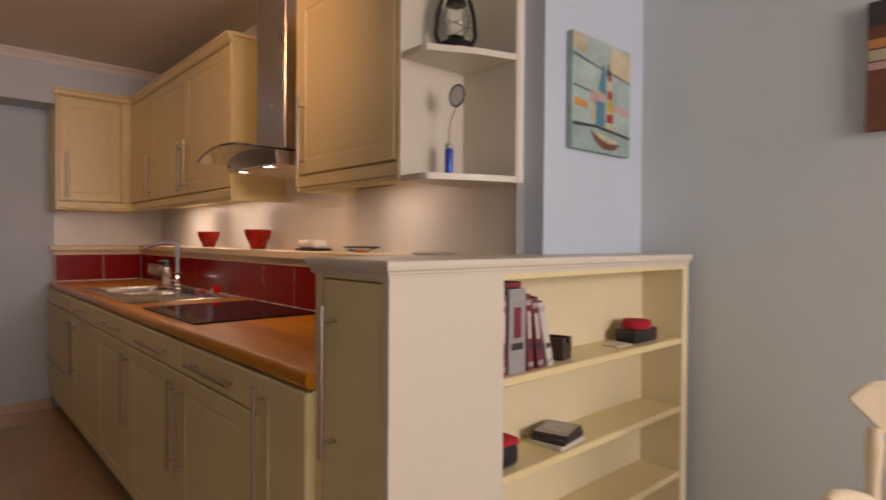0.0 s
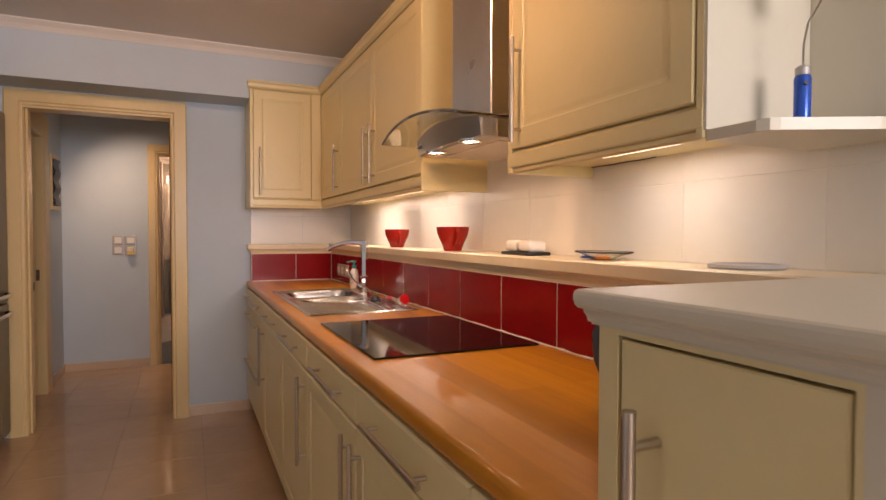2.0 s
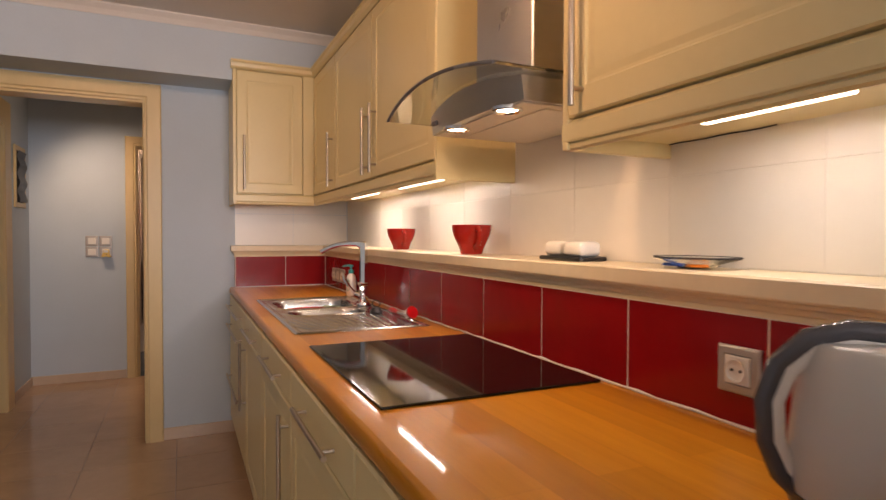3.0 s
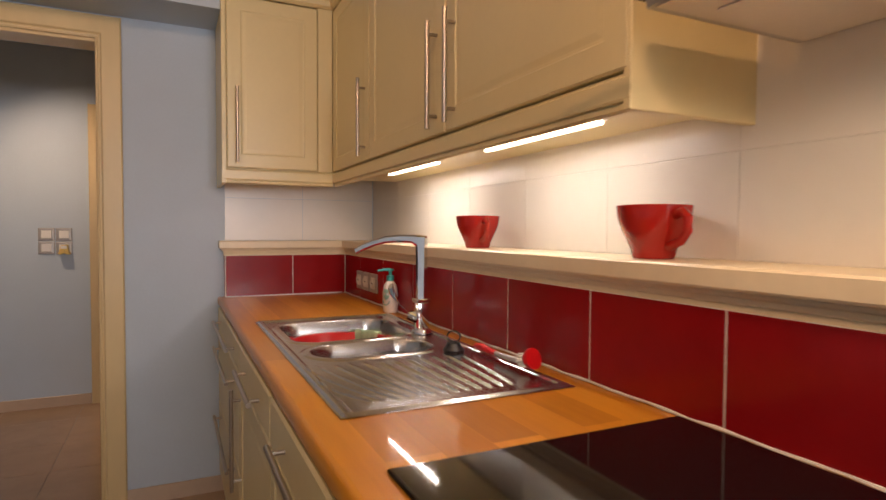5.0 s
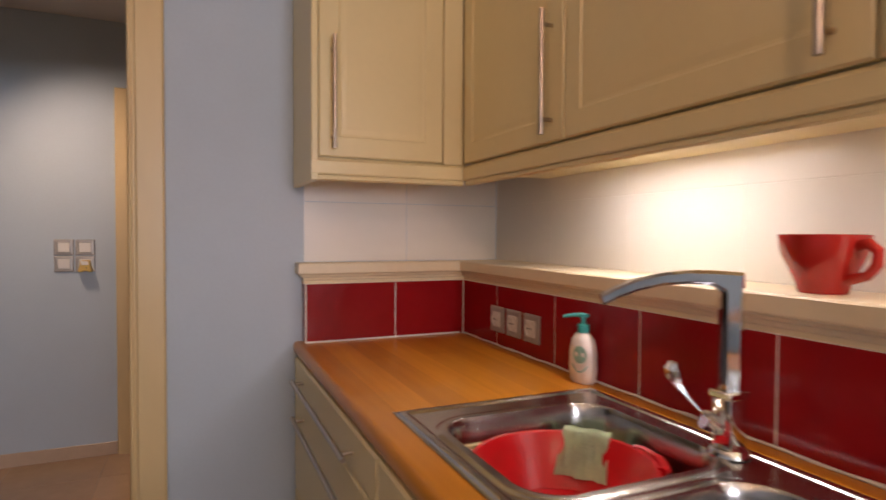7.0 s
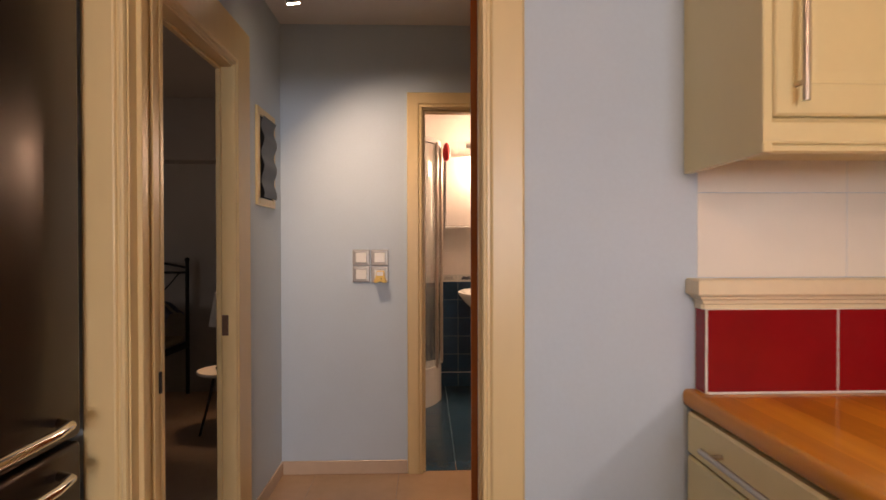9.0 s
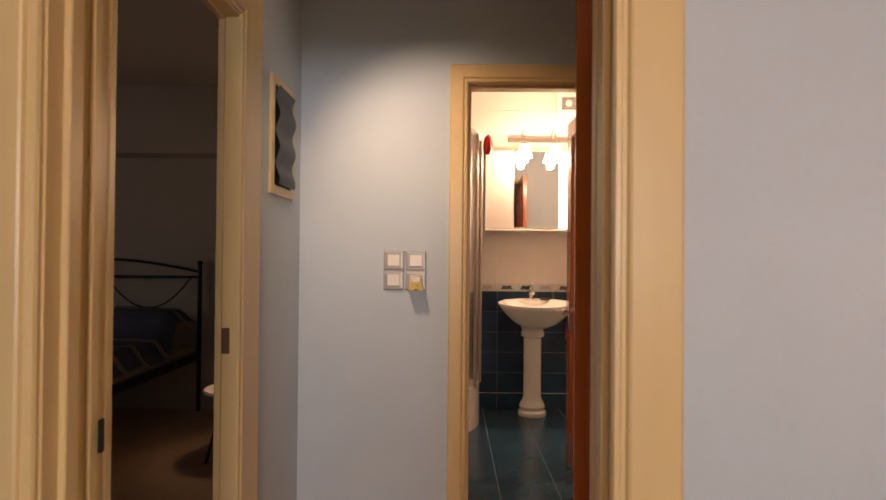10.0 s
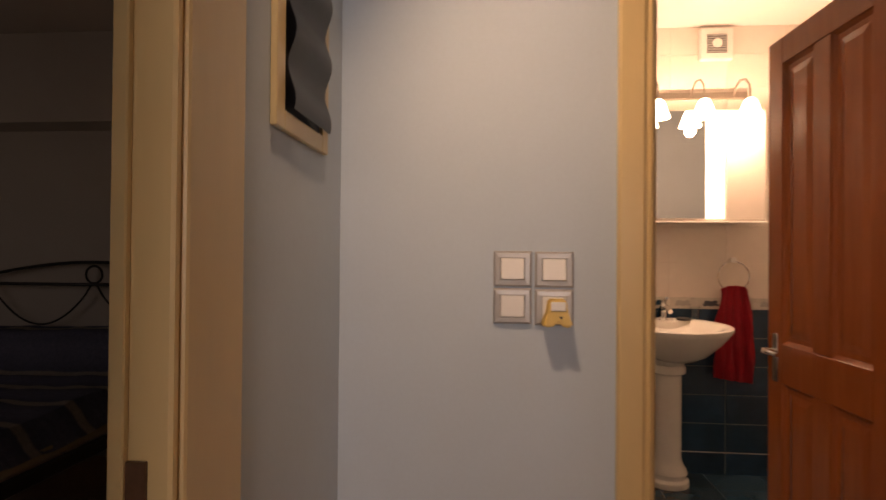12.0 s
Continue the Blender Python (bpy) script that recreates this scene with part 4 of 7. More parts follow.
bmesh.ops.recalc_face_normals(vis, faces=vis.faces)
vob = part("glass_visor", vis, M["smoke"], hd, "curved smoked glass visor", True)
vob.visible_shadow = False
rim = bmesh.new()
tube(rim, [(c[0][0] - 0.001, c[0][1], c[0][2] + 0.0035) for c in cols], 0.0045, 8)
part("visor_edge", rim, M["grey"], vob, "dark polished glass edge", True)
for hx, hy in ((1.805, 3.04), (1.805, 2.765)):
    sp = part("spot_ring", lathe(bmesh.new(), ((0.026, 1.566), (0.038, 1.566), (0.038, 1.559), (0.034, 1.556), (0.026, 1.560)), (hx, hy, 0), 24), M["chrome"], hd, "", True)
    part("spot_lens", lathe(bmesh.new(), ((0.0, 1.5605), (0.026, 1.5605), (0.026, 1.566), (0.0, 1.566)), (hx, hy, 0), 24), M["hot"], sp, "glowing lens")

# hob
hob = thing("hob", (1.695, 2.93, WT), "black glass ceramic hob set in the worktop", "hob")
part("glass", box(1.434, 1.957, 2.600, 3.265, WT + 0.0005, WT + 0.0065, 0.002), M["hob"], hob)

# fridge
FX, FY0, FY1 = -0.01, 4.72, 5.40
fg = thing("fridge_freezer", (FX - 0.33, 5.06, 0), "tall dark bronze steel fridge freezer with bar handles", "fridge")
part("body", box(FX - 0.66, FX - 0.06, FY0, FY1, 0.02, 2.0, 0.006), M["fridge"], fg)
for z0, z1, hz in ((0.05, 0.845, 0.795), (0.855, 1.995, 0.905)):
    d = part("door", box(FX - 0.055, FX, FY0 + 0.002, FY1 - 0.002, z0, z1, 0.012, 3), M["fridge"], fg, "", True)
    hbm = bmesh.new()
    tube(hbm, [(FX - 0.005, FY0 + 0.08, hz), (FX + 0.035, FY0 + 0.10, hz), (FX + 0.045, FY0 + 0.16, hz), (FX + 0.045, FY1 - 0.16, hz), (FX + 0.035, FY1 - 0.10, hz), (FX - 0.005, FY1 - 0.08, hz)], 0.011, 10)
    part("handle", hbm, M["chrome"], d, "chrome bar handle", True)
part("plinth", box(FX - 0.62, FX - 0.05, FY0 + 0.02, FY1 - 0.02, 0.0, 0.05), M["black"], fg)

# ---- kitchen: sink, tap and small things ----
sk_ = thing("sink", (1.68, 4.05, WT), "stainless steel sink with two bowls and ribbed drainer", "sink")


def rounded(dx, dy, hx, hy, r):
    """Signed distance to a rounded rectangle."""
    qx, qy = abs(dx) - hx + r, abs(dy) - hy + r
    return math.hypot(max(qx, 0), max(qy, 0)) + min(max(qx, qy), 0) - r


def sink_z(x, y):
    z = 0.0062
    e = -rounded(x - 1.6795, y - 4.0465, 0.2455, 0.5515, 0.012)
    z -= 0.0045 * smooth_step(0.012, 0.004, e)
    z -= 0.004 * smooth_step(0.020, 0.030, e)
    for cx, cy, hx, hy, r, depth in ((1.672, 4.325, 0.185, 0.178, 0.075, 0.150), (1.662, 4.012, 0.165, 0.088, 0.080, 0.120)):
        d = rounded(x - cx, y - cy, hx, hy, r)
        z += 0.003 * smooth_step(0.020, 0.010, abs(d - 0.004))
        z -= (depth - 0.02) * smooth_step(0.0, -0.026, d) + 0.02 * smooth_step(-0.02, -0.075, d)
        z -= 0.003 * smooth_step(0.036, 0.030, math.hypot(x - cx, y - cy))
    if 3.55 < y < 3.89 and 1.45 < x < 1.87:
        k = max(0.0, (y - 3.556) / 0.30) ** 0.7
        i = (1.811 + 0.033 * k - x) / (0.0243 + 0.0115 * k)
        ends = smooth_step(3.556, 3.563, y) * smooth_step(3.885, 3.83, y) * smooth_step(-0.45, -0.30, i) * smooth_step(12.45, 12.30, i)
        ends *= smooth_step(0.0, 0.03, rounded(x - 1.662, y - 4.012, 0.165, 0.088, 0.080) - 0.02)
        z += 0.0038 * ends * max(0.0, math.cos(2 * math.pi * i)) ** 3
    return z


nx, ny = 250, 276
bm = bmesh.new()
grid = [[bm.verts.new((SX0 + (SX1 - SX0) * i / nx, SY0 + (SY1 - SY0) * j / ny, WT + sink_z(SX0 + (SX1 - SX0) * i / nx, SY0 + (SY1 - SY0) * j / ny))) for j in range(ny + 1)] for i in range(nx + 1)]
for i in range(nx):
    for j in range(ny):
        bm.faces.new((grid[i][j], grid[i + 1][j], grid[i + 1][j + 1], grid[i][j + 1]))
part("basin_top", bm, M["sink_steel"], sk_, "", True)
for cx, cy, dz in ((1.672, 4.325, 0.148), (1.662, 4.012, 0.120)):
    part("drain", lathe(bmesh.new(), ((0, 0.0), (0.024, 0.0), (0.028, 0.003), (0.034, 0.003), (0.036, 0.0)), (cx, cy, WT + 0.0062 - dz - 0.004), 20), M["chrome"], sk_, "chrome waste ring", True)

# mixer tap
TX, TY = 1.872, 4.175
tp_ = thing("mixer_tap", (TX, TY, WT + 0.004), "tall chrome mixer tap with curved spout and lever", "tap")
bm = bmesh.new()
lathe(bm, ((0, 0), (0.034, 0), (0.034, 0.004), (0.028, 0.012), (0.0, 0.012)), (TX, TY, WT + 0.004), 24)
bx(bm, TX - 0.019, TX + 0.019, TY - 0.019, TY + 0.019, WT + 0.012, 1.034, 0.004, 2)
bx(bm, TX - 0.024, TX + 0.022, TY - 0.022, TY + 0.022, 1.026, 1.040, 0.003, 1)
part("body", bm, M["chrome"], tp_, "", True)


def flat_bar(bm, rows):
    """A bar of chamfered oblong section along rows of (centre, across, up, half width, half height)."""
    loops = []
    for c, s_, u_, w, h in rows:
        k = min(w, h) * 0.45
        ring = ((w, h - k), (w - k, h), (k - w, h), (-w, h - k), (-w, k - h), (k - w, -h), (w - k, -h), (w, k - h))
        loops.append([bm.verts.new(c + s_ * a + u_ * b) for a, b in ring])
    for p, q in zip(loops, loops[1:]):
        for i in range(8):
            bm.faces.new((p[i], p[(i + 1) % 8], q[(i + 1) % 8], q[i]))
    bm.faces.new(loops[0])
    bm.faces.new(loops[-1][::-1])
    bmesh.ops.recalc_face_normals(bm, faces=bm.faces[:])


fwd = Vector((-0.168, 0.105, 0)).normalized()
side = Vector((fwd.y, -fwd.x, 0))
foot = Vector((TX, TY, 0))
up = Vector((0, 0, 1))
riser = bmesh.new()
bar = [(foot + up * 1.038, side, fwd, 0.016, 0.016), (foot + up * 1.12, side, fwd, 0.016, 0.0165), (foot + up * 1.19, side, fwd, 0.016, 0.0175), (foot + up * 1.2155, side, (fwd - up).normalized(), 0.016, 0.0235)]
for d_, z, h in ((0.03, 1.2225, 0.0125), (0.07, 1.2235, 0.0115), (0.11, 1.2195, 0.0105), (0.15, 1.209, 0.0098), (0.18, 1.1965, 0.0092), (0.205, 1.183, 0.009)):
    bar.append((foot + fwd * d_ + up * z, side, (-up - fwd * 0.9 * max(0, d_ - 0.06) * 3).normalized(), 0.0155, h))
flat_bar(riser, bar)
part("spout", riser, M["chrome"], tp_, "", True)
lev = bmesh.new()
out = Vector((-0.90, 0.43, 0)).normalized()
olt = Vector((out.y, -out.x, 0))
rod(lev, foot + out * 0.014 + up * 0.978, foot + out * 0.040 + up * 0.990, 0.016, 16)
flat_bar(lev, [(foot + out * d_ + up * z, olt, (out * a_ + up).normalized() if a_ > -9 else out, w, h) for d_, z, a_, w, h in ((0.026, 0.984, 0.9, 0.017, 0.018), (0.054, 1.010, 1.1, 0.016, 0.013), (0.074, 1.031, 1.4, 0.016, 0.011), (0.089, 1.052, 4.0, 0.016, 0.010), (0.094, 1.072, -10, 0.015, 0.008), (0.092, 1.084, -10, 0.010, 0.004))])
part("lever", lev, M["chrome"], tp_, "", False)

# washing-up bowl with a cloth over its rim
BX, BY, BZ = 1.656, 4.330, WT - 0.034
wb = thing("washing_up_bowl", (BX, BY, WT - 0.141), "red plastic washing-up bowl standing in the sink", "bowl")
bm = lathe(bmesh.new(), ((0.0, 0.0), (0.095, 0.0), (0.112, 0.010), (0.143, 0.084), (0.160, 0.110), (0.168, 0.111), (0.168, 0.106), (0.150, 0.082), (0.117, 0.014), (0.0, 0.006)), (BX, BY, WT - 0.143), 48, 0.97, 0.95)
part("body", bm, M["red_plastic"], wb, "", True)
for sx in (-1, 1):
    ang = radians(-18) + (0 if sx > 0 else math.pi)
    hbm = bmesh.new()
    tube(hbm, [(BX + r_ * math.cos(ang + da), BY + r_ * math.sin(ang + da), BZ - 0.002) for r_, da in ((0.162, -0.34), (0.172, -0.26), (0.175, 0.0), (0.172, 0.26), (0.162, 0.34))], 0.009, 8)
    part("grip", hbm, M["red_plastic"], wb, "", True)
CX, CY = BX + 0.163 * math.cos(radians(38)), BY + 0.158 * math.sin(radians(38))
inw = Vector((-math.cos(radians(38)), -math.sin(radians(38)), 0))
acr = Vector((math.sin(radians(38)), -math.cos(radians(38)), 0))
bm = bmesh.new()
nu, nv = 12, 26
rows_ = []
for j in range(nv + 1):
    k = j / nv
    row = []
    for i in range(nu + 1):
        u = (i / nu - 0.5) * (0.088 + 0.012 * k)
        if k < 0.25:
            o, z = -0.010 - 0.004 * (1 - k / 0.25), BZ + 0.002 - 0.035 * (1 - k / 0.25)
        elif k < 0.42:
            a = math.pi * (k - 0.25) / 0.17
            o, z = -0.010 + 0.014 * (1 - math.cos(a)), BZ + 0.002 + 0.010 * math.sin(a)
        else:
            s_ = (k - 0.42) / 0.58
            o, z = 0.018 + 0.036 * s_, BZ + 0.002 - 0.072 * s_
        w = 0.0035 * math.sin(i * 1.1 + j * 0.3) + 0.0025 * math.sin(i * 2.6 - j * 0.2)
        p = Vector((CX, CY, z)) + inw * (o + w) + acr * u
        row.append(bm.verts.new(p))
    rows_.append(row)
for a, b in zip(rows_, rows_[1:]):
    for i in range(nu):
        bm.faces.new((a[i], a[i + 1], b[i + 1], b[i]))
bmesh.ops.solidify(bm, geom=bm.faces[:], thickness=0.004)
solid("dish_cloth", bm, M["green_cloth"], "pale green cloth draped over the red bowl", "cloth", smooth=True, at=(CX, CY, BZ - 0.07))

# soap pump
so = thing("soap_bottle", (1.955, 4.640, WT), "white pump soap bottle with teal top", "soap bottle")
SOX, SOY = 1.945, 4.655
bm = lathe(bmesh.new(), ((0, 0), (0.033, 0), (0.0395, 0.006), (0.0425, 0.035), (0.0415, 0.075), (0.035, 0.105), (0.022, 0.119), (0.014, 0.122), (0, 0.122)), (SOX, SOY, WT), 32, 0.66, 1.0)
bo = part("bottle", bm, M["soap"], so, "", True)
bm = lathe(bmesh.new(), ((0, 0.1225), (0.0145, 0.1225), (0.0145, 0.142), (0.006, 0.144), (0.006, 0.158), (0.013, 0.160), (0.013, 0.168), (0, 0.169)), (SOX, SOY, WT), 20)
tube(bm, [(SOX, SOY, WT + 0.165), (SOX - 0.020, SOY + 0.013, WT + 0.165), (SOX - 0.042, SOY + 0.026, WT + 0.160)], [0.006, 0.005, 0.004], 8)
part("pump", bm, M["teal"], so, "teal plastic pump", True)


def on_bottle(ang, z, lift=0.0006):
    """A place on the bottle's skin at a turn and height."""
    r = 0.0423 + lift - 0.55 * max(0.0, z - 0.062) ** 1.5
    return (SOX + 0.66 * r * math.cos(ang), SOY + r * math.sin(ang), WT + z)


lb = bmesh.new()
hub_ = lb.verts.new(on_bottle(radians(206), 0.072))
ring_ = [lb.verts.new(on_bottle(radians(206) + 0.50 * math.cos(a), 0.072 + 0.021 * math.sin(a))) for a in (2 * math.pi * i / 24 for i in range(24))]
for i in range(24):
    lb.faces.new((hub_, ring_[i], ring_[(i + 1) % 24]))
part("printed_label", lb, M["label_green"], bo, "pale green oval printed label")
lb = bmesh.new()
tube(lb, [on_bottle(radians(206) + k, 0.030 + 0.055 * k * k, 0.0002) for k in (-0.55, -0.4, -0.2, 0.0, 0.2, 0.4, 0.55)], 0.0016, 6)
part("printed_line", lb, M["teal"], bo, "dark green curved line", True)

# plug and dish brush
pg = thing("sink_plug", (1.843, 3.893, WT + 0.003), "black rubber sink plug with ring", "plug")
part("stopper", lathe(bmesh.new(), ((0, 0), (0.026, 0), (0.028, 0.006), (0.020, 0.014), (0.017, 0.024), (0, 0.026)), (1.843, 3.893, WT + 0.003), 24), M["black"], pg, "", True)
bm = bmesh.new()
tube(bm, [(1.843 + 0.013 * math.sin(a), 3.893 - 0.012 * math.sin(a), WT + 0.043 - 0.014 * math.cos(a)) for a in (2 * math.pi * i / 16 for i in range(17))], 0.0022, 6)
part("ring", bm, M["iron"], pg, "", True)
db = thing("dish_brush", (1.895, 3.72, WT + 0.004), "red and clear dish brush lying on the drainer", "brush")
bm = bmesh.new()
tube(bm, [(1.897, 3.870, WT + 0.018), (1.897, 3.84, WT + 0.020), (1.896, 3.80, WT + 0.020), (1.895, 3.765, WT + 0.019)], [0.008, 0.011, 0.009, 0.006], 10)
part("grip", bm, M["red_plastic"], db, "", True)
bm = bmesh.new()
tube(bm, [(1.895, 3.766, WT + 0.019), (1.893, 3.70, WT + 0.021), (1.891, 3.645, WT + 0.026)], [0.006, 0.006, 0.008], 10)
part("stem", bm, M["plate_grey"], db, "", True)
bm = bmesh.new()
lathe(bm, ((0, 0), (0.018, 0.0), (0.024, 0.010), (0.024, 0.018), (0, 0.020)), (0, 0, 0), 20)
bm.transform(pose(1.890, 3.618, WT + 0.034, 70, 0, 15))
part("head", bm, M["red_plastic"], db, "", True)
bm = bmesh.new()
for i in range(22):
    a = i * 2.4
    r = 0.0030 * math.sqrt(i)
    rod(bm, (r * math.cos(a), r * math.sin(a), 0.0), (1.25 * r * math.cos(a), 1.25 * r * math.sin(a), -0.020), 0.0026, 5)
bm.transform(pose(1.890, 3.622, WT + 0.034, 70, 0, 15))
part("bristles", bm, M["white"], db, "white bristles")


# cups on the ledge
def cup(at, s, turn):
    c = thing("coffee_cup", (0, 0, 0), "large red glazed coffee cup on the cream ledge", "cup", "red cups")
    prof = ((0, 0.004), (0.030, 0.004), (0.031, 0.0), (0.036, 0.0), (0.0385, 0.004), (0.041, 0.016), (0.048, 0.032), (0.057, 0.050), (0.0635, 0.066), (0.067, 0.082), (0.0685, 0.098), (0.066, 0.099), (0.063, 0.081), (0.059, 0.066), (0.052, 0.050), (0.043, 0.032), (0.030, 0.012), (0, 0.010))
    part("bowl", lathe(bmesh.new(), prof, (0, 0, 0), 40), M["red_cup"], c, "", True)
    bm = bmesh.new()
    tube(bm, [(0.062, 0, 0.080), (0.082, 0, 0.085), (0.097, 0, 0.074), (0.096, 0, 0.052), (0.080, 0, 0.034), (0.046, 0, 0.024)], [0.009, 0.009, 0.0085, 0.008, 0.008, 0.009], 12)
    part("handle", bm, M["red_cup"], c, "", True)
    c.matrix_world = Matrix.Translation(at) @ Euler((0, 0, radians(turn))).to_matrix().to_4x4() @ Matrix.Scale(s, 4)
    return c


cup((2.048, 4.142, 1.1955), 1.0, -101)
cup((2.048, 3.415, 1.1955), 1.06, -101)

# butter dish, glass plate, disc
bd = thing("butter_dish", (2.065, 2.85, 1.195), "white butter dish on a black tray", "dish")
part("tray", box(2.02, 2.11, 2.762, 2.945, 1.1955, 1.207, 0.004, 2), M["black"], bd, "black tray", True)
for ya, yb in ((2.770, 2.850), (2.862, 2.937)):
    part("pot", box(2.03, 2.10, ya, yb, 1.207, 1.247, 0.014, 3), M["ceramic"], bd, "white ceramic pot", True)
gp = thing("glass_plate", (2.06, 2.43, 1.195), "clear glass dish with blue and orange glass patches", "plate")
part("dish", lathe(bmesh.new(), ((0, 0.0), (0.036, 0.0), (0.055, 0.010), (0.094, 0.020), (0.095, 0.024), (0.053, 0.014), (0.034, 0.004), (0, 0.004)), (2.055, 2.43, 1.1955), 36, 0.72, 1.0), M["glass"], gp, "", True)
for dx, dy, w, m_ in ((-0.020, 0.035, 0.030, "blue"), (0.0, 0.0, 0.026, "yellow"), (-0.025, -0.025, 0.024, "orange"), (0.02, 0.02, 0.02, "blue")):
    if m_ not in M:
        M[m_] = surface("orange_glass", (0.75, 0.18, 0.02), 0.2, vary=0.1, bump=0.0)
    part("glass_patch", lathe(bmesh.new(), ((0, 0.0045), (w, 0.0045), (w * 0.8, 0.010), (0, 0.011)), (2.055 + dx, 2.43 + dy, 1.1955), 16, 0.8, 1.1), M[m_], gp, "", True)
part("rim_band", lathe(bmesh.new(), ((0.092, 0.0215), (0.096, 0.0225), (0.096, 0.0245), (0.092, 0.0240), (0.092, 0.0215)), (2.055, 2.43, 1.1955), 36, 0.72, 1.0), M["ink"], gp, "dark rim", True)
solid("trivet", lathe(bmesh.new(), ((0, 0), (0.074, 0), (0.077, 0.004), (0.075, 0.009), (0.068, 0.010), (0.064, 0.007), (0, 0.007)), (2.065, 1.985, 1.1955), 36), M["plate_grey"], "flat round grey trivet lying on the ledge", "trivet", smooth=True)

# kettle
KX, KY = 1.786, 1.944
kt = thing("kettle", (KX, KY, WT), "white translucent electric kettle with dark grey handle", "kettle")
part("base", lathe(bmesh.new(), ((0, 0), (0.082, 0), (0.086, 0.006), (0.084, 0.018), (0.078, 0.024), (0, 0.024)), (KX, KY, WT), 36), M["black"], kt, "black power base", True)
part("foot", lathe(bmesh.new(), ((0, 0.0245), (0.080, 0.0245), (0.086, 0.032), (0.086, 0.046), (0, 0.046)), (KX, KY, WT), 36), M["black"], kt, "", True)
jug = lathe(bmesh.new(), ((0, 0.046), (0.084, 0.046), (0.087, 0.060), (0.086, 0.10), (0.081, 0.15), (0.073, 0.19), (0.066, 0.210), (0.060, 0.214), (0, 0.216)), (KX, KY, WT), 40)
for v in jug.verts:
    if v.co.z > WT + 0.16 and v.co.y < KY - 0.03:
        v.co.y -= 0.022 * smooth_step(0.16, 0.215, v.co.z - WT)
jg = part("jug", jug, M["kettle"], kt, "", True)
bm = bmesh.new()
tube(bm, [(KX, KY - 0.055, WT + 0.214), (KX, KY - 0.02, WT + 0.224), (KX, KY + 0.03, WT + 0.227), (KX, KY + 0.070, WT + 0.217), (KX, KY + 0.100, WT + 0.188), (KX, KY + 0.114, WT + 0.145), (KX, KY + 0.111, WT + 0.098), (KX, KY + 0.096, WT + 0.062), (KX, KY + 0.080, WT + 0.046)], [0.010, 0.013, 0.013, 0.012, 0.011, 0.0105, 0.0105, 0.011, 0.011], 16)
kh = part("handle", bm, M["kettle_handle"], kt, "dark grey loop handle", True)
bm = bmesh.new()
tube(bm, [(KX, KY - 0.02, WT + 0.214), (KX, KY + 0.03, WT + 0.216), (KX, KY + 0.062, WT + 0.206), (KX, KY + 0.089, WT + 0.180), (KX, KY + 0.102, WT + 0.145), (KX, KY + 0.100, WT + 0.100), (KX, KY + 0.087, WT + 0.068), (KX, KY + 0.074, WT + 0.052)], [0.010, 0.011, 0.011, 0.010, 0.0095, 0.0095, 0.0095, 0.009], 12)
part("handle_lining", bm, M["white"], kh, "pale inner lining", True)
bm = bmesh.new()
bx(bm, KX - 0.088, KX - 0.078, KY - 0.055, KY - 0.030, WT + 0.075, WT + 0.180, 0.004, 2)
part("gauge", bm, M["plate_grey"], jg, "grey water gauge", True)


kt.rotation_euler = (0, 0, radians(50))


# sockets
def socket(y, z):
    s = thing("wall_socket", (XT, y, z), "silver framed power socket on the red tiles", "socket", "sockets")
    fm_ = part("frame", rings(bmesh.new(), y - 0.041, y + 0.041, z - 0.041, z + 0.041, ((0, 0.0005), (0, 0.006), (0.004, 0.009), (0.014, 0.009), (0.016, 0.006)), to_left(XT)), M["plate_grey"], s)
    bm = bmesh.new()
    rings(bm, y - 0.024, y + 0.024, z - 0.024, z + 0.024, ((0, 0.0062), (0, 0.010), (0.002, 0.011)), to_left(XT))
    ins = part("insert", bm, M["white"], s, "white socket insert")
    bm = lathe(bmesh.new(), ((0.0, 0.0), (0.016, 0.0), (0.019, 0.006), (0.021, 0.0065), (0.021, 0.004), (0.0, -0.002)), (0, 0, 0), 24)
    bm.transform(Matrix.Translation((XT - 0.0105, y, z)) @ Euler((0, radians(-90), 0)).to_matrix().to_4x4() @ Matrix.Scale(0.95, 4))
    w = part("well", bm, M["white"], ins, "", True)
    bm = bmesh.new()
    for dy in (-0.0085, 0.0085):
        rod(bm, (XT - 0.0105, y + dy, z), (XT - 0.0135, y + dy, z), 0.0026, 8)
    part("pin_holes", bm, M["ink"], ins)


for y in (5.134, 5.032, 4.930):
    socket(y, 1.017)
for y in (2.260, 1.998):
    socket(y, 1.030)

# things on the open corner shelf
TGX, TGY = 1.977, 1.812
tl = thing("gooseneck_torch", (TGX, TGY, UB + 0.014), "blue torch with bendy neck and oval magnifier", "torch")
part("barrel", lathe(bmesh.new(), ((0, 0), (0.013, 0), (0.0138, 0.004), (0.0138, 0.085), (0.012, 0.090), (0, 0.090)), (TGX, TGY, UB + 0.014), 20), M["blue"], tl, "", True)
bm = bmesh.new()
rod(bm, (TGX - 0.008, TGY - 0.011, UB + 0.088), (TGX - 0.011, TGY - 0.015, UB + 0.088), 0.0035, 10)
part("switch", bm, M["black"], tl, "black push switch")
part("collar", lathe(bmesh.new(), ((0, 0.0905), (0.0125, 0.0905), (0.0125, 0.104), (0.006, 0.108), (0, 0.108)), (TGX, TGY, UB + 0.014), 16), M["plate_grey"], tl, "", True)
bm = bmesh.new()
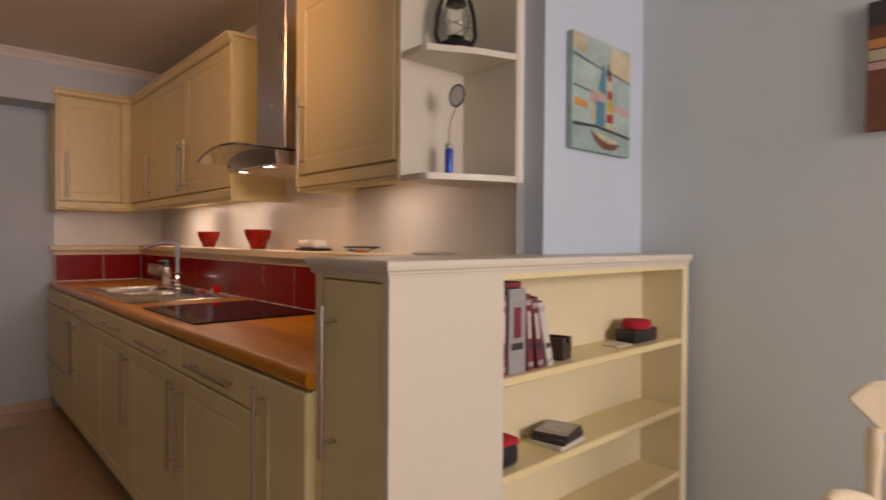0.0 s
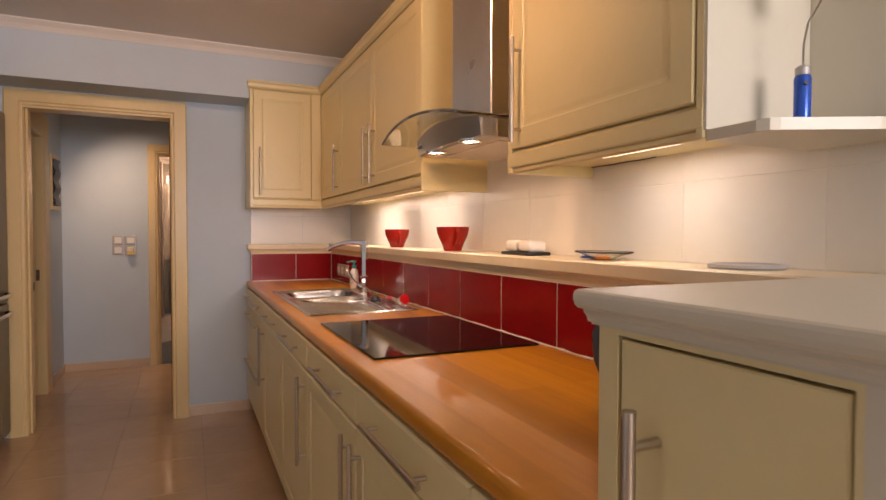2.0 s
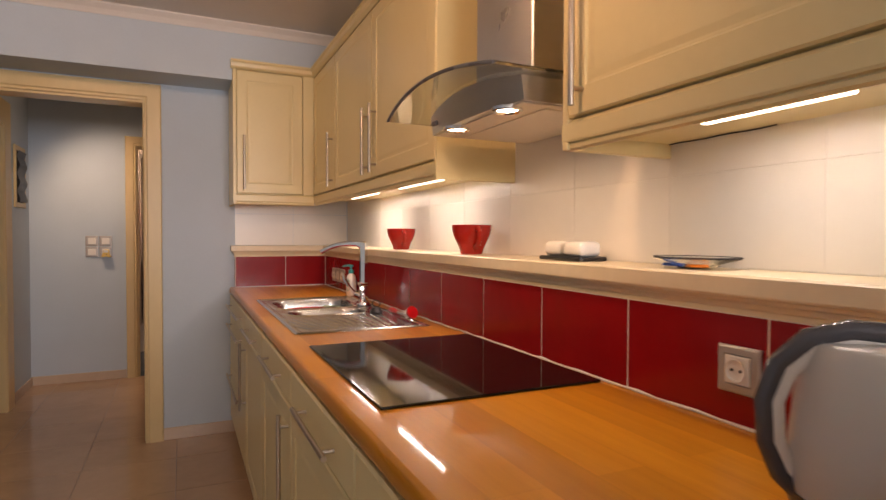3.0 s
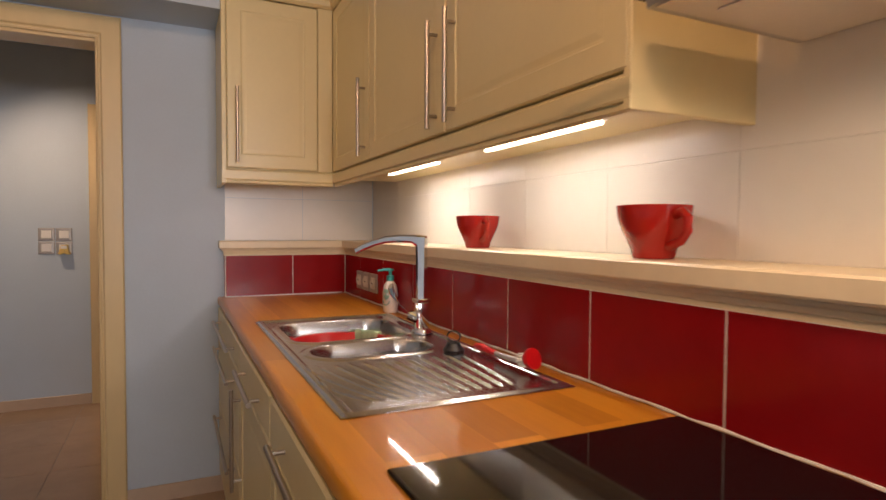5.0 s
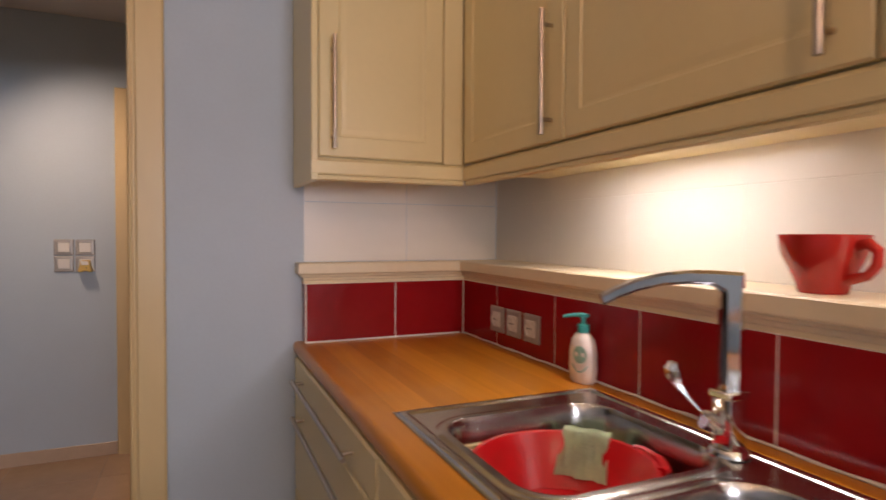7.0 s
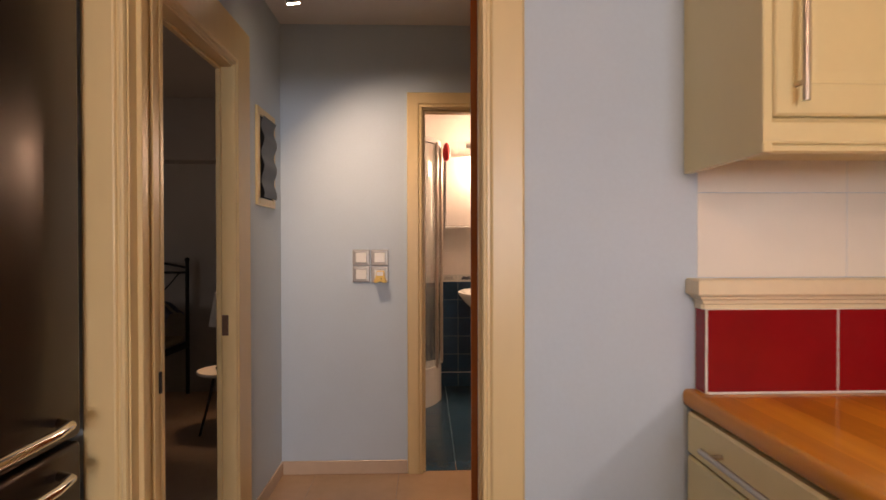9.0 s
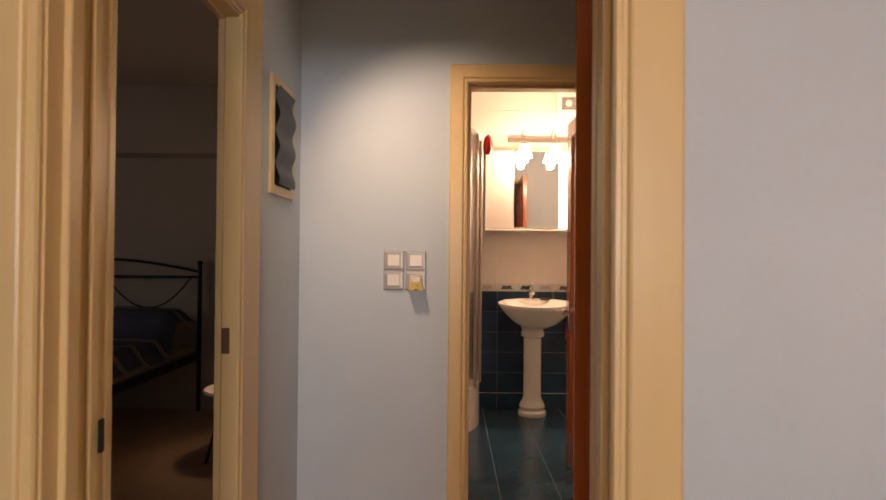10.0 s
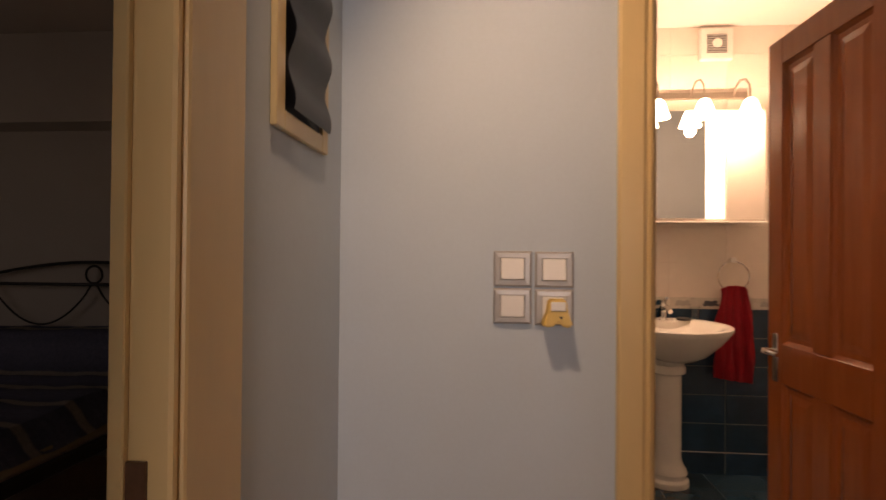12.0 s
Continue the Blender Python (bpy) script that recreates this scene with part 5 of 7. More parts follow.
tube(bm, [(TGX, TGY, 1.563), (TGX - 0.004, TGY - 0.003, 1.60), (TGX - 0.006, TGY - 0.012, 1.635), (TGX - 0.003, TGY - 0.028, 1.662), (TGX - 0.006, TGY - 0.038, 1.676)], 0.0019, 6)
part("neck", bm, M["nickel"], tl, "", True)
lens_at = pose(TGX - 0.008, TGY - 0.044, 1.710, 12, 14, -45)
bm = bmesh.new()
tube(bm, [(0.023 * math.cos(a), 0, 0.034 * math.sin(a)) for a in (2 * math.pi * i / 24 for i in range(25))], 0.0030, 6)
bm.transform(lens_at)
rg = part("lens_ring", bm, M["black"], tl, "", True)
bm = lathe(bmesh.new(), ((0, -0.001), (0.0215, -0.001), (0.0215, 0.001), (0, 0.0015)), (0, 0, 0), 24, 1.0, 1.5)
bm.transform(lens_at @ Euler((radians(90), 0, 0)).to_matrix().to_4x4())
part("lens", bm, M["plate_grey"], rg, "pale magnifier lens", True)
ln_ = thing("storm_lantern", (1.992, 1.80, 1.852), "black storm lantern with glass chimney on the corner shelf", "lantern")
LX, LY, LZ = 1.992, 1.800, 1.854
part("mat", lathe(bmesh.new(), ((0, 0), (0.072, 0), (0.070, 0.006), (0, 0.006)), (LX, LY, LZ - 0.001), 28), M["linen"], ln_, "pale crocheted mat")
part("tank", lathe(bmesh.new(), ((0, 0.006), (0.058, 0.006), (0.062, 0.014), (0.058, 0.030), (0.034, 0.040), (0.026, 0.055), (0, 0.055)), (LX, LY, LZ), 28), M["iron"], ln_, "", True)
g_ = part("chimney", lathe(bmesh.new(), ((0.026, 0.055), (0.040, 0.080), (0.046, 0.105), (0.038, 0.140), (0.030, 0.158), (0.028, 0.158), (0.036, 0.140), (0.044, 0.105), (0.038, 0.080), (0.024, 0.056)), (LX, LY, LZ), 28), M["glass"], ln_, "clear glass chimney", True)
part("cap", lathe(bmesh.new(), ((0, 0.158), (0.034, 0.158), (0.030, 0.175), (0.022, 0.190), (0.024, 0.205), (0.012, 0.222), (0, 0.224)), (LX, LY, LZ), 24), M["iron"], ln_, "", True)
for s_ in (-1, 1):
    bm = bmesh.new()
    tube(bm, [(LX + s_ * 0.045, LY - s_ * 0.028, LZ + 0.026), (LX + s_ * 0.056, LY - s_ * 0.035, LZ + 0.06), (LX + s_ * 0.050, LY - s_ * 0.031, LZ + 0.13), (LX + s_ * 0.036, LY - s_ * 0.022, LZ + 0.185), (LX + s_ * 0.016, LY - s_ * 0.01, LZ + 0.205)], 0.0075, 8)
    part("side_tube", bm, M["iron"], ln_, "", True)
bm = bmesh.new()
for dz in (0.085, 0.125):
    tube(bm, [(LX + 0.05 * math.cos(a), LY + 0.05 * math.sin(a), LZ + dz + 0.012 * math.cos(2 * a)) for a in (2 * math.pi * i / 20 for i in range(21))], 0.0016, 5)
part("wire_guard", bm, M["nickel"], ln_)

# books and small things on the bookcase shelves
Z1, Z2 = 0.9115, 0.6705


def book(x0, w, h, d, material, lean=0.0, name_label="book"):
    b_ = thing("book", (0, 0, 0), name_label, "book", "books on the shelf")
    bm = bmesh.new()
    bx(bm, -w / 2, -w / 2 + 0.002, -d / 2, d / 2, 0, h, 0.0006)
    bx(bm, w / 2 - 0.002, w / 2, -d / 2, d / 2, 0, h, 0.0006)
    bx(bm, -w / 2, w / 2, -d / 2 - 0.002, -d / 2 + 0.0005, 0, h, 0.0006)
    part("cover", bm, material, b_)
    part("pages", box(-w / 2 + 0.002, w / 2 - 0.002, -d / 2 + 0.001, d / 2 - 0.004, 0.003, h - 0.004), M["paper"], b_, "cream page block")
    for k, (za, zb, ww) in enumerate(((0.86, 0.93, 0.42), (0.42, 0.78, 0.22), (0.28, 0.36, 0.34), (0.05, 0.11, 0.40))):
        bar = box(-w * ww, w * ww, -d / 2 - 0.0028, -d / 2 - 0.0018, h * za, h * zb)
        part("spine_print", bar, M[("plate_grey", "maroon" if material is M["silver_book"] else "paper", "ink", "silver_book")[k]], b_)
    b_.matrix_world = Matrix.Translation((x0 + 0.010, 1.425, Z1)) @ Euler((0, radians(lean), 0)).to_matrix().to_4x4()


book(1.757, 0.020, 0.200, 0.085, M["pinkred"], 0, "crimson paperback book standing upright")
book(1.806, 0.064, 0.215, 0.090, M["silver_book"], 0, "thick silver grey book standing upright")
book(1.864, 0.024, 0.198, 0.085, M["maroon"], -4, "slim maroon book leaning slightly")
book(1.906, 0.026, 0.190, 0.085, M["purple"], -9, "purple book leaning on its neighbour")
book(1.952, 0.024, 0.180, 0.080, M["paper"], -15, "pale book leaning at the row's end")
solid("red_tape_box", box(1.787, 1.847, 1.39, 1.46, Z1 + 0.2165, Z1 + 0.231, 0.003), M["pinkred"], "small red box lying on top of the books", "box")
cu_ = bmesh.new()
bx(cu_, 2.018, 2.084, 1.398, 1.464, Z1, Z1 + 0.006, 0.002)
for x0, x1, y0, y1 in ((2.018, 2.024, 1.398, 1.464), (2.078, 2.084, 1.398, 1.464), (2.024, 2.078, 1.458, 1.464)):
    bx(cu_, x0, x1, y0, y1, Z1 + 0.005, Z1 + 0.062, 0.0015)
for x0, x1, h_ in ((2.024, 2.040, 0.062), (2.040, 2.062, 0.046), (2.062, 2.078, 0.062)):
    bx(cu_, x0, x1, 1.398, 1.404, Z1 + 0.005, Z1 + h_)
cu_.transform(Matrix.Translation((2.051, 1.431, 0)) @ Euler((0, 0, radians(14))).to_matrix().to_4x4() @ Matrix.Translation((-2.051, -1.431, 0)))
solid("candle_holder", cu_, M["brown_dark"], "small dark brown square holder with notched rim", "holder")
rt = thing("red_tin", (2.46, 1.41, Z1), "round red tin on a flat black box", "tin")
part("box", box(2.425, 2.575, 1.395, 1.470, Z1, Z1 + 0.045, 0.006, 2), M["black"], rt, "black flat box", True)
part("lid", lathe(bmesh.new(), ((0, 0.045), (0.046, 0.045), (0.048, 0.050), (0.048, 0.066), (0.044, 0.072), (0, 0.074)), (2.495, 1.430, Z1), 28), M["red_cloth"], rt, "dark red lid", True)
solid("coaster_card", box(2.33, 2.415, 1.40, 1.46, Z1, Z1 + 0.004, 0.001), M["paper"], "pale card lying flat on the shelf", "card")
for k_, (w, dz, m_) in enumerate(((0.135, 0.0, "paper"), (0.130, 0.0135, "ink"), (0.125, 0.027, "ink"))):
    cd = thing("disc_case", (0, 0, 0), "flat disc case stacked on the shelf", "disc case", "disc cases")
    part("case", box(-w / 2, w / 2, -0.052, 0.052, 0, 0.0125, 0.001), M[m_], cd)
    part("cover", box(-w / 2 + 0.004, w / 2 - 0.004, -0.048, 0.048, 0.0125, 0.0133), M["silver_book"], cd, "grey printed cover")
    if k_ == 2:
        part("disc", lathe(bmesh.new(), ((0.008, 0.0134), (0.042, 0.0134), (0.042, 0.0142), (0.008, 0.0142)), (0, 0, 0), 28), M["plate_grey"], cd, "shiny disc")
    cd.matrix_world = Matrix.Translation((2.055, 1.428, Z2 + dz)) @ Euler((0, 0, radians(6 + 5 * k_))).to_matrix().to_4x4()
bp_ = thing("camera_pouch", (1.79, 1.40, Z2), "small black pouch with red lining", "pouch")
part("body", box(1.752, 1.842, 1.385, 1.46, Z2, Z2 + 0.060, 0.018, 3), M["black"], bp_, "", True)
part("lining", box(1.759, 1.849, 1.392, 1.466, Z2 + 0.045, Z2 + 0.070, 0.010, 2), M["red_cloth"], bp_, "red lining", True)

# ---- dining end ----
pn = thing("boat_painting", (2.458, 1.575, 1.562), "unframed canvas painting of a lighthouse and sailing boat", "painting")
PXA, PXB, PZA, PZB = 2.284, 2.645, 1.558, 1.944
CV = {n: surface("canvas_" + n, c, 0.7, vary=0.22, big=14, fine=60, bump=0.25, dist=0.001) for n, c in (
    ("sea", (0.28, 0.42, 0.40)), ("sand", (0.52, 0.46, 0.30)), ("sky", (0.36, 0.50, 0.46)), ("red", (0.42, 0.05, 0.04)), ("cream", (0.60, 0.52, 0.34)), ("blue", (0.05, 0.24, 0.34)),
    ("orange", (0.62, 0.26, 0.08)), ("dark", (0.06, 0.05, 0.05)), ("brown", (0.20, 0.07, 0.04)), ("pink", (0.55, 0.36, 0.34)), ("yellow", (0.62, 0.42, 0.06)))}
part("canvas", box(PXA, PXB, 1.550, 1.5735, PZA, PZB, 0.002), CV["sky"], pn)


def patch(colour, pts, lift=1):
    """A painted shape; pts in fractions of the canvas, from its lower left."""
    bm = bmesh.new()
    y0, y1 = 1.5505, 1.5495 - 0.0004 * lift
    a = [bm.verts.new((PXA + (PXB - PXA) * u, y0, PZA + (PZB - PZA) * v)) for u, v in pts]
    b = [bm.verts.new((PXA + (PXB - PXA) * u, y1, PZA + (PZB - PZA) * v)) for u, v in pts]
    n = len(pts)
    bm.faces.new(a)
    bm.faces.new(b[::-1])
    for i in range(n):
        bm.faces.new((a[i], a[(i + 1) % n], b[(i + 1) % n], b[i]))
    bmesh.ops.recalc_face_normals(bm, faces=bm.faces)
    part("painted_shape", bm, CV[colour], pn)


patch("sand", ((0.0, 0.86), (0.24, 0.84), (0.2, 0.99), (0.0, 0.995)))
patch("cream", ((0.58, 0.74), (0.995, 0.70), (0.995, 0.95), (0.66, 0.985)))
patch("sea", ((0.005, 0.005), (0.995, 0.005), (0.995, 0.19), (0.005, 0.21)))
patch("orange", ((0.03, 0.37), (0.24, 0.36), (0.24, 0.42), (0.03, 0.44)))
patch("pink", ((0.28, 0.44), (0.52, 0.42), (0.52, 0.53), (0.28, 0.54)))
patch("pink", ((0.68, 0.40), (0.97, 0.37), (0.97, 0.44), (0.68, 0.47)))
patch("sand", ((0.30, 0.27), (0.40, 0.27), (0.40, 0.42), (0.30, 0.42)))
patch("blue", ((0.38, 0.24), (0.53, 0.24), (0.53, 0.45), (0.38, 0.45)), 2)
patch("blue", ((0.42, 0.56), (0.55, 0.52), (0.54, 0.74), (0.50, 0.80)), 2)
patch("cream", ((0.56, 0.20), (0.68, 0.20), (0.64, 0.70), (0.57, 0.70)), 2)
patch("red", ((0.57, 0.50), (0.66, 0.49), (0.655, 0.57), (0.575, 0.57)), 3)
patch("red", ((0.56, 0.28), (0.68, 0.28), (0.672, 0.36), (0.565, 0.36)), 3)
patch("red", ((0.575, 0.66), (0.645, 0.66), (0.64, 0.71), (0.58, 0.71)), 3)
patch("yellow", ((0.57, 0.37), (0.67, 0.37), (0.662, 0.48), (0.575, 0.48)), 3)
patch("dark", ((0.56, 0.71), (0.63, 0.71), (0.59, 0.82)), 3)
patch("dark", ((0.005, 0.80), (0.5, 0.74), (0.5, 0.75), (0.005, 0.815)), 3)
patch("dark", ((0.60, 0.735), (0.995, 0.69), (0.995, 0.70), (0.60, 0.75)), 3)
patch("dark", ((0.005, 0.535), (0.28, 0.515), (0.28, 0.525), (0.005, 0.545)), 3)
patch("dark", ((0.005, 0.195), (0.40, 0.21), (0.995, 0.165), (0.995, 0.19), (0.40, 0.235), (0.005, 0.225)), 3)
patch("brown", ((0.28, 0.19), (0.36, 0.09), (0.52, 0.03), (0.72, 0.04), (0.80, 0.10), (0.60, 0.085), (0.42, 0.13)), 4)
patch("cream", ((0.36, 0.175), (0.46, 0.12), (0.62, 0.10), (0.78, 0.11), (0.62, 0.145), (0.46, 0.165)), 4)

p2 = thing("sunset_painting", (XG, 0.60, 1.56), "canvas painting of an orange sunset over dark land", "painting")
part("canvas", box(XG - 0.03, XG - 0.001, 0.40, 0.853, 1.575, 1.948, 0.002), CV["brown"], p2)
for z0, z1, c in ((1.875, 1.946, "dark"), (1.838, 1.875, "brown"), (1.812, 1.838, "orange"), (1.776, 1.807, "sand"), (1.75, 1.771, "pink")):
    part("painted_band", box(XG - 0.0312, XG - 0.0295, 0.402, 0.851, z0, z1), CV[c], p2)

ch = thing("armchair", (2.42, 0.55, 0), "cream painted wooden dining chair with curved top rail", "chair")
bm = bmesh.new()
n_ = 20
pr = []
for i in range(n_ + 1):
    k = i / n_
    e = max(0.0, 1 - k / 0.16, 1 - (1 - k) / 0.16)
    x, y = 2.262 + 0.20 * k + 0.02 * math.sin(math.pi * k), 0.745 - 0.40 * k
    low = 0.800 - 0.012 * math.sin(math.pi * k) + 0.068 * e
    high = 0.901 + 0.026 * math.sin(math.pi * (0.12 + 0.76 * k)) - 0.030 * e ** 3
    pr.append([(x, y, low), (x + 0.018, y, low + 0.004), (x + 0.022, y, high - 0.002), (x + 0.004, y, high)])
vs = [[bm.verts.new(p) for p in q] for q in pr]
for a, b in zip(vs, vs[1:]):
    for j in range(4):
        bm.faces.new((a[j], a[(j + 1) % 4], b[(j + 1) % 4], b[j]))
bm.faces.new(vs[0])
bm.faces.new(vs[-1])
bmesh.ops.recalc_face_normals(bm, faces=bm.faces)
bmesh.ops.bevel(bm, geom=[e for e in bm.edges if e.is_manifold and e.calc_face_angle() > 0.9], offset=0.006, segments=2, affect="EDGES")
part("top_rail", bm, M["ledge"], ch, "", True)
for x, y in ((2.285, 0.700), (2.455, 0.385)):
    bm = bmesh.new()
    tube(bm, [(x + 0.008, y, 0.815), (x + 0.004, y, 0.77), (x, y, 0.70), (x - 0.004, y, 0.60), (x - 0.012, y, 0.46), (x, y, 0.40)], [0.014, 0.019, 0.013, 0.018, 0.014, 0.016], 12)
    part("back_post", bm, M["ledge"], ch, "", True)
for k in (0.22, 0.4, 0.6, 0.78):
    x, y = 2.285 + 0.17 * k, 0.70 - 0.315 * k
    bm = bmesh.new()
    tube(bm, [(x + 0.006, y, 0.81), (x, y, 0.65), (x - 0.008, y, 0.46)], [0.008, 0.011, 0.009], 8)
    part("spindle", bm, M["ledge"], ch, "", True)
bm = prism(bmesh.new(), ((2.14, 0.62), (2.30, 0.76), (2.50, 0.38), (2.34, 0.22), (2.10, 0.34)), 0.43, 0.462)
part("seat", bm, M["ledge"], ch)
for (xa, ya), (xb, yb) in (((2.20, 0.60), (2.14, 0.66)), ((2.17, 0.37), (2.10, 0.31)), ((2.33, 0.68), (2.38, 0.76)), ((2.44, 0.38), (2.50, 0.32))):
    bm = bmesh.new()
    tube(bm, [(xa, ya, 0.435), ((xa + xb) / 2, (ya + yb) / 2, 0.25), (xb, yb, 0.0)], [0.017, 0.021, 0.014], 12)
    part("leg", bm, M["ledge"], ch, "", True)
bm = bmesh.new()
tube(bm, [(2.282, 0.70, 0.655), (2.235, 0.735, 0.668), (2.185, 0.750, 0.672), (2.150, 0.752, 0.668)], [0.014, 0.017, 0.021, 0.016], 12)
part("arm", bm, M["ledge"], ch, "", True)
bm = bmesh.new()
tube(bm, [(2.19, 0.745, 0.66), (2.19, 0.70, 0.55), (2.19, 0.66, 0.455)], [0.011, 0.014, 0.011], 10)
part("arm_post", bm, M["ledge"], ch, "", True)

ch.location += Vector((-0.01, 0.03, 0.0))
ch.scale = (1.0, 1.0, 1.025)

# window that lets the daylight in, behind the walk
wf = bmesh.new()
for x0, x1 in ((0.95, 1.01), (1.72, 1.78), (2.49, 2.55)):
    bx(wf, x0, x1, -2.57, -2.51, 1.08, 2.32)
for z0, z1 in ((1.08, 1.14), (2.26, 2.32)):
    bx(wf, 0.95, 2.55, -2.57, -2.51, z0, z1)
structure("window_1", wf, M["white"], "white framed window of the dining end")

# ---- ceiling spots, hall ----


def ceiling_spot(at, target, label):
    """A small swivel spot on a stem, its lens at about at."""
    s = thing("ceiling_spotlight", (at[0], at[1], CEIL), label, "spotlight", "ceiling spots")
    part("rose", lathe(bmesh.new(), ((0, 0), (0.042, 0), (0.042, -0.010), (0.034, -0.020), (0, -0.020)), (at[0] + 0.03, at[1] - 0.03, CEIL), 24), M["chrome"], s, "", True)
    d = (Vector(target) - Vector(at)).normalized()
    back_ = Vector(at) - d * 0.06
    bm = bmesh.new()
    tube(bm, [(at[0] + 0.03, at[1] - 0.03, CEIL - 0.02), (at[0] + 0.03, at[1] - 0.03, CEIL - 0.06), tuple(back_ + Vector((0.012, -0.012, 0.04))), tuple(back_)], 0.005, 8)
    part("arm", bm, M["chrome"], s, "", True)
    bm = bmesh.new()
    rod(bm, back_ - d * 0.012, Vector(at) - d * 0.004, 0.020, 20, 0.033)
    part("shade", bm, M["chrome"], s, "chrome spot shade", True)
    bm = bmesh.new()
    rod(bm, Vector(at) - d * 0.004, Vector(at) + d * 0.002, 0.028, 20)
    part("lens", bm, M["hot"], s, "glowing lens", True)


ceiling_spot((0.83, 3.985, 2.385), (0.9, 3.5, 0.8), "lit chrome ceiling spotlight in the kitchen")
ceiling_spot((0.185, 6.60, 2.318), (0.32, 7.1, 1.0), "lit chrome ceiling spotlight in the hall")

# switches on the hall's end wall
SWY = YB
for cx, cz, kind in ((0.394, 1.207, "switch"), (0.497, 1.206, "switch"), (0.394, 1.114, "blank"), (0.497, 1.112, "plug")):
    s = thing("light_switch" if kind != "plug" else "wall_socket", (cx, SWY, cz), "silver framed white rocker switch on the hall wall" if kind == "switch" else "silver framed wall plate on the hall wall", "switch" if kind != "plug" else "socket", "hall switch plates")
    part("frame", rings(bmesh.new(), cx - 0.0475, cx + 0.0475, cz - 0.0445, cz + 0.0445, ((0, 0.0003), (0, 0.006), (0.005, 0.011), (0.016, 0.012), (0.018, 0.009)), to_near(SWY)), M["plate_grey"], s)
    tilt = 0.004 if kind == "switch" else 0.0
    bm = bmesh.new()
    q = [bm.verts.new((cx + u, SWY - h, cz + v)) for u, v, h in ((-0.029, -0.027, 0.010), (0.029, -0.027, 0.010), (0.029, 0.027, 0.010), (-0.029, 0.027, 0.010))]
    r = [bm.verts.new((cx + u, SWY - h, cz + v)) for u, v, h in ((-0.027, -0.025, 0.013 + tilt), (0.027, -0.025, 0.013 + tilt), (0.027, 0.025, 0.013), (-0.027, 0.025, 0.013))]
    bm.faces.new(r)
    for i in range(4):
        bm.faces.new((q[i], q[(i + 1) % 4], r[(i + 1) % 4], r[i]))
    bmesh.ops.recalc_face_normals(bm, faces=bm.faces)
    part("rocker", bm, M["white"], s, "white rocker")
pl = thing("plug_in_night_light", (0.502, SWY - 0.014, 1.09), "yellow plug-in fitting in the hall socket", "plug")
bm = bmesh.new()
poly = ((0.480, 1.135), (0.524, 1.135), (0.528, 1.105), (0.540, 1.068), (0.520, 1.064), (0.502, 1.078), (0.484, 1.064), (0.462, 1.068), (0.476, 1.105))
a = [bm.verts.new((x, SWY - 0.0135, z)) for x, z in poly]
b = [bm.verts.new((0.502 + (x - 0.502) * 0.9, SWY - 0.062, 1.097 + (z - 1.097) * 0.9)) for x, z in poly]
bm.faces.new(a)
bm.faces.new(b[::-1])
for i in range(len(poly)):
    bm.faces.new((a[i], a[(i + 1) % len(poly)], b[(i + 1) % len(poly)], b[i]))
bmesh.ops.recalc_face_normals(bm, faces=bm.faces)
bmesh.ops.bevel(bm, geom=bm.edges[:], offset=0.004, segments=2, affect="EDGES")
pb = part("body", bm, M["yellow"], pl, "", True)
part("face", box(0.484, 0.520, SWY - 0.066, SWY - 0.0615, 1.108, 1.130, 0.002), M["white"], pb, "pale front piece")
part("eye", box(0.506, 0.511, SWY - 0.067, SWY - 0.0615, 1.090, 1.095), M["ink"], pb)

# picture with a wavy dark sheet on the hall's left wall
pc = thing("wall_picture", (XH, 6.95, 1.47), "dark wavy metal relief in a cream wooden frame", "picture")
bm = bmesh.new()
for y0, y1, z0, z1 in ((6.825, 6.867, 1.468, 1.94), (7.097, 7.137, 1.468, 1.94), (6.867, 7.097, 1.468, 1.505), (6.867, 7.097, 1.903, 1.94)):
    bx(bm, XH + 0.001, XH + 0.014, y0, y1, z0, z1, 0.002)
part("frame", bm, M["cream_trim"], pc)
part("backing", box(XH + 0.001, XH + 0.006, 6.867, 7.097, 1.505, 1.903), M["ink"], pc)
bm = bmesh.new()
nz = 40
va, vb = [], []
for i in range(nz + 1):
    z = 1.508 + (1.900 - 1.508) * i / nz
    o = XH + 0.024 + 0.008 * math.sin(2 * math.pi * i / nz * 3 + 0.6)
    va.append([bm.verts.new((o, 6.873, z)), bm.verts.new((o, 7.103, z))])
for a, b in zip(va, va[1:]):
    bm.faces.new((a[0], a[1], b[1], b[0]))
bmesh.ops.solidify(bm, geom=bm.faces[:], thickness=0.006)
part("relief", bm, M["grey"], pc, "dark grey wavy sheet", True)

# strike plates in the bedroom and kitchen jambs
solid("strike_plate", box(-0.100, -0.070, 6.5085, 6.5155, 0.90, 0.985, 0.001), M["brown_wood"], "dark brown strike plate in the bedroom jamb", "strike plate")
solid("strike_plate", box(0.0835 - 0.003, 0.0848, YE + 0.112, YE + 0.124, 0.90, 0.955, 0.0005), M["iron"], "dull metal strike plate in the kitchen jamb", "strike plate")


